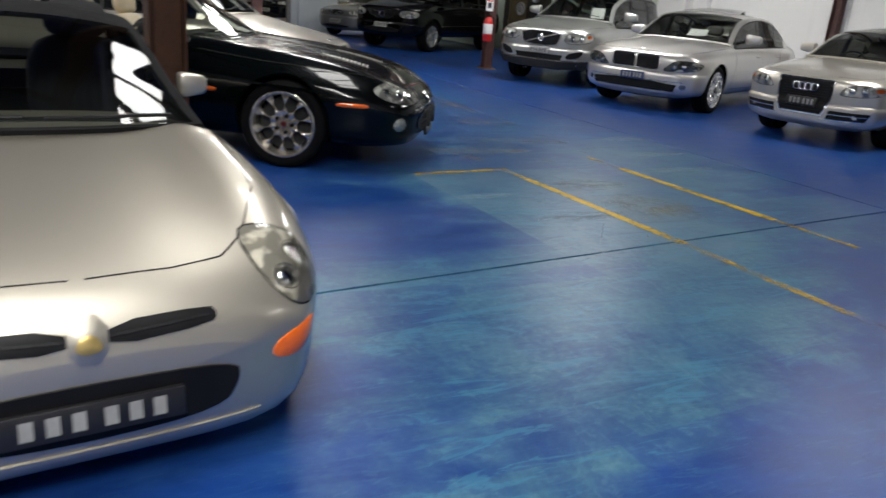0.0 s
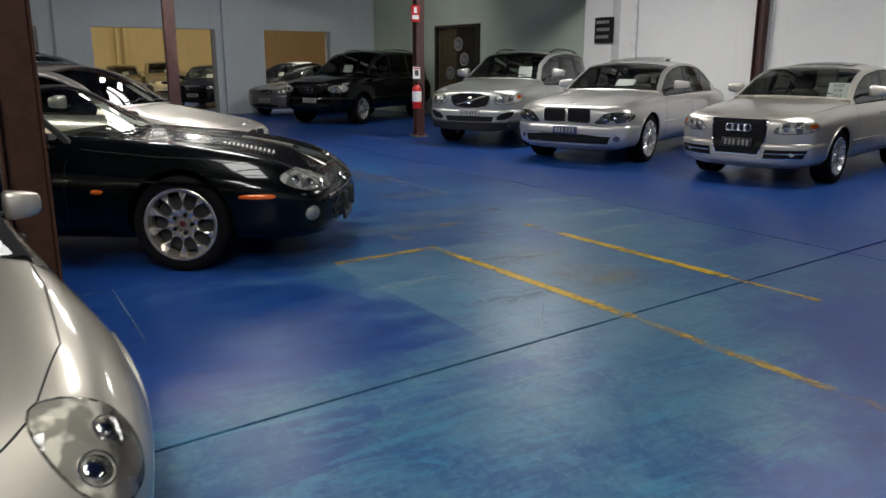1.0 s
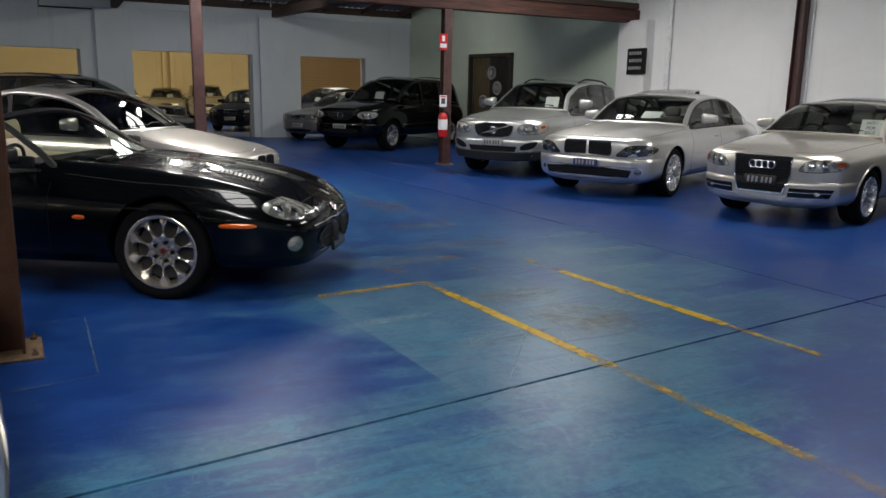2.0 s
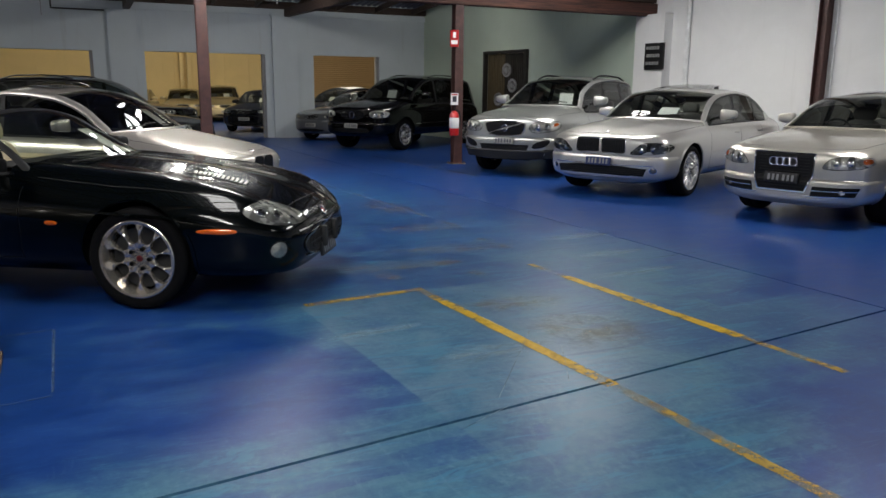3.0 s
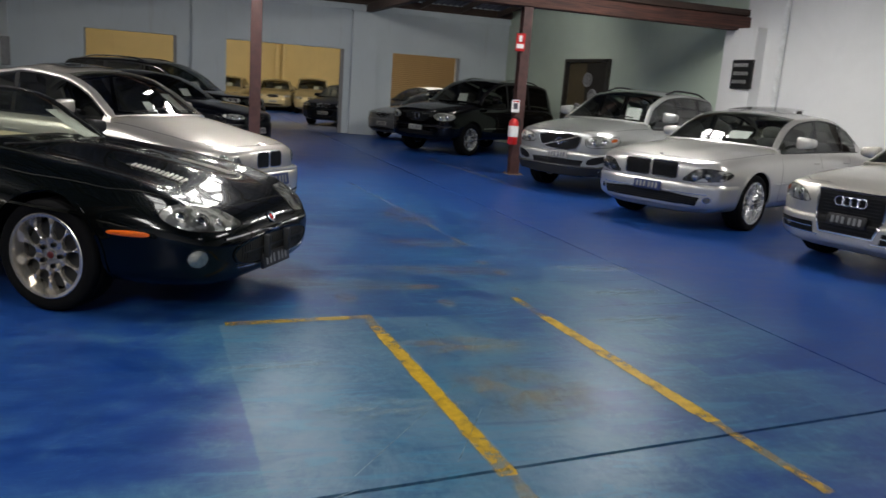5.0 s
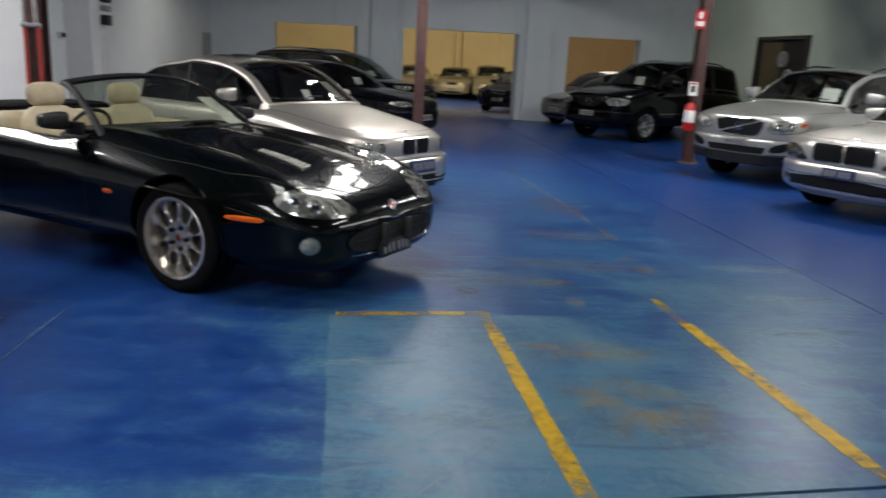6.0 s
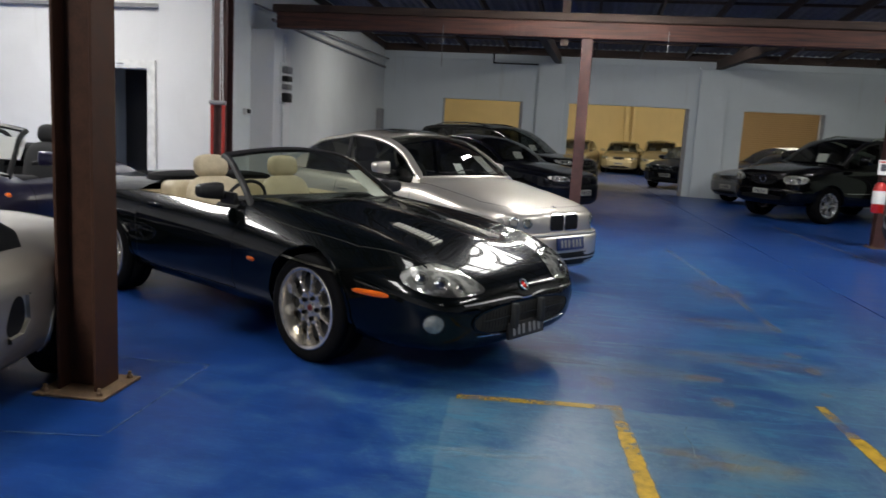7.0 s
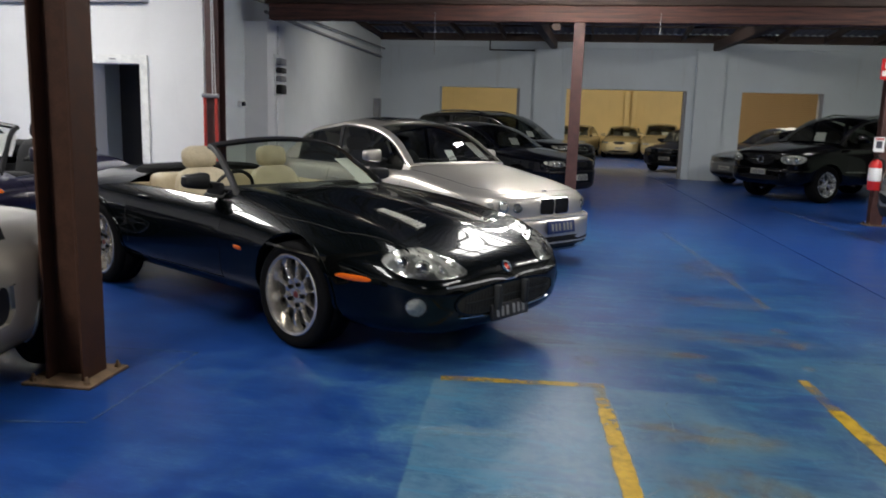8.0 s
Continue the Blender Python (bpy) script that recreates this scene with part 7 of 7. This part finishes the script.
# left side: pier, cables and switches
wall_box("pier_left", X_LEFT + 0.002, X_LEFT + 0.45, 15.42, 16.2, 0, 3.11, M_WHITE, "white pier beside the end of the roof beam")
for s in (-1, 1):
    pipe_thing("red_guard", "red painted guard pipe beside a steel post", [((-1.36 + s * 0.085, 12.17, 0.0), (-1.36 + s * 0.085, 12.17, 1.66))], 0.022, M_REDPAINT)
pipe_thing("guard_collar", "grey clamp holding cables to a steel post", [((-1.48, 12.17, 1.69), (-1.24, 12.17, 1.69))], 0.03, M_GREY)
for s, top in ((0.02, 4.4), (0.06, 3.2)):
    pipe_thing("cable", "pale cable running down a steel post", [((-1.36 + s, 12.20, 1.70), (-1.36 + s * 0.6, 12.20, top))], 0.007, M_PIPE)
t = thing("switch_box", "white wall switch with a black plug", "switch", pose(X_LEFT + 0.02, 15.24, 1.62, 0, 0, 90))
part("plate", boxed(-0.13, 0.13, -0.05, 0.018, -0.05, 0.06, 0.008, 1), M_TRIM, t)
part("plug", boxed(-0.10, -0.02, -0.10, -0.05, -0.03, 0.05, 0.01, 1), M_BLACK, t)
t = thing("isolator_group", "grey isolators and black switches on a white pier", "switchboard", pose(X_LEFT + 0.452, 15.85, 1.84, 0, 0, 90))
part("back_plate", boxed(-0.16, 0.16, -0.03, -0.002, -0.05, 0.72), M_PIPE, t)
for z, h, m in ((0.0, 0.17, M_BLACK), (0.23, 0.10, M_GREY), (0.38, 0.10, M_BLACK), (0.53, 0.12, M_GREY)):
    part("isolator", boxed(-0.13, 0.13, -0.14, -0.03, z, z + h, 0.015, 2), m, t)
pipe_thing("conduit", "pale conduit on a white pier", [((X_LEFT + 0.475, 15.8, 0), (X_LEFT + 0.475, 15.8, 1.79)), ((X_LEFT + 0.475, 15.85, 2.56), (X_LEFT + 0.475, 15.85, 3.07))], 0.02, M_PIPE)
pipe_thing("conduit", "grey conduit along the wall", [((X_LEFT + 0.04, 16.3, 3.39), (X_LEFT + 0.04, 24.6, 3.25))], 0.035, M_GREY)
t = thing("wall_box", "narrow dark box in the wall corner", "electrical box", pose(X_LEFT + 0.001, 24.1, 1.3, 0, 0, 90))
part("case", boxed(-0.14, 0.14, -0.16, -0.001, 0, 0.72, 0.015, 1), M_GREY, t)
pipe_thing("conduit", "dark conduit on the back wall", [((0.9, Y_BACK - 0.08, 3.50), (2.2, Y_BACK - 0.08, 3.50)), ((0.9, Y_BACK - 0.08, 3.50), (0.9, Y_BACK - 0.08, 3.76))], 0.02, M_BLACK)
for x, y, z0 in ((1.2, Y_TRUSS - 0.12, 2.55), (4.9, Y_TRUSS - 0.12, 2.9)):
    pipe_thing("hanging_wire", "thin wire hanging from the roof beam", [((x, y, z0), (x, y, 3.25))], 0.006, M_GREY)
pipe_thing("hanging_cable", "dark cable end hanging on the white wall", [((-5.47, 12.485, 3.02), (-5.47, 12.485, 2.62)), ((-5.47, 12.485, 2.62), (-5.44, 12.485, 2.52))], 0.012, M_GREY)
pipe_thing("wall_cable", "thin grey cable along the white wall", [((-8.9, 12.34, 3.32), (-2.45, 12.34, 3.31)), ((-2.45, 12.34, 3.31), (-2.05, 12.385, 3.36)), ((-2.05, 12.385, 3.36), (-1.98, 12.385, 3.75))], 0.012, M_GREY)
t = thing("door_notice", "small pale notice on the door head", "sign", pose(-3.05, 12.458, 2.16))
part("board", boxed(-0.07, 0.07, -0.008, 0.0, 0, 0.06, 0.002, 1), M_PIPE, t)
part("text_bar", boxed(-0.05, 0.05, -0.010, -0.0085, 0.02, 0.04), M_GREY, t)


# ---- ceiling lights ----
def ceiling_light(x, y, watts, turn=0.0, z=None, colour=(1.0, 0.97, 0.92), tube=M_TUBE, tip=0.0):
    """A twin-tube batten hung under the rafters, with its own light."""
    z = (roof_z(y) - 0.25) if z is None else z
    t = thing("ceiling_light", "white twin-tube fluorescent batten hung from the rafters; added unseen beyond the roof beam", "lamp", pose(x, y, z, 0, 0, turn), "ceiling lights")
    part("body", boxed(-0.65, 0.65, -0.09, 0.09, 0.02, 0.09, 0.01, 1), M_TRIM, t)
    for s in (-1, 1):
        bm = bmesh.new()
        rod(bm, (-0.6, s * 0.05, 0), (0.6, s * 0.05, 0), 0.016, 10)
        part("tube", bm, tube, t, "glowing tube")
    for s in (-0.5, 0.5):
        bm = bmesh.new()
        rod(bm, (s, 0, 0.08), (s, 0, (4.2 if y > 25 else roof_z(y) + 0.24) - z), 0.006, 6)
        part("hanger", bm, M_GREY, t)
    lamp = area_lamp("batten_light", (x, y, z - 0.03), (1.25, 0.14), watts, colour)
    lamp.matrix_world = pose(x, y, z - 0.03, tip, 0, turn)
    return t


def skylight(x, y, watts, long=2.6, wide=0.9):
    """An unseen, assumed roof skylight between the rafters: glowing translucent sheet with added lamp."""
    z = roof_z(y) - 0.03
    tilt = math.degrees(math.atan(-0.055))
    t = thing("skylight", "assumed translucent skylight sheet in the roof, out of view", "skylight", pose(x, y, z, tilt, 0, 0), "skylights")
    part("sheet", boxed(-wide / 2, wide / 2, -long / 2, long / 2, 0, 0.02), M_SKYLIGHT, t)
    for s in (-1, 1):
        part("kerb", boxed(s * wide / 2 - 0.03, s * wide / 2 + 0.03, -long / 2, long / 2, -0.03, 0.10), M_DARKWOOD, t)
    for f in (-0.3, 0.02, 0.31):
        part("glazing_bar", boxed(-wide / 2 - 0.05, wide / 2 + 0.05, f * long - 0.05, f * long + 0.05, -0.13, -0.062), M_DARKWOOD, t)
    lamp = area_lamp("added_daylight", (x, y, z - 0.05), (wide, long), watts, (1.0, 0.985, 0.95))
    lamp.matrix_world = pose(x, y, z - 0.05, tilt, 0, 0)


# first sheet is placed from the bonnet's reflections; the rest are added fill
for x, y, w in ((4.3, 12.2, 130), (9.6, 12.6, 240), (-3.8, 9.2, 370), (2.6, 6.2, 105), (10.2, 6.4, 230), (0.3, 1.6, 210), (9.4, -2.0, 80), (0.0, -1.8, 560)):
    skylight(x, y, w)
ceiling_light(3.22, 13.9, 10, 90, 3.62)
ceiling_light(3.92, 13.9, 10, 90, 3.64)
# unseen battens, added to brighten the left and back walls
for x, w, tip in ((-0.1, 58, 15.0), (5.2, 75, 45.0), (9.8, 55, 45.0)):
    ceiling_light(x, 19.2, w, tube=M_DIMTUBE, tip=tip)
# unseen batten, added to whiten the car roof below it
ceiling_light(9.3, 26.6, 160, z=4.05, colour=(1.0, 0.9, 0.72), tube=M_DIMTUBE)
# unseen battens assumed for the lit back room, tipped at its far wall
for x in (0.0, 5.5, 10.5):
    ceiling_light(x, 29.5, 300, z=4.05, colour=(1.0, 0.86, 0.62), tube=M_DIMTUBE, tip=58.0)
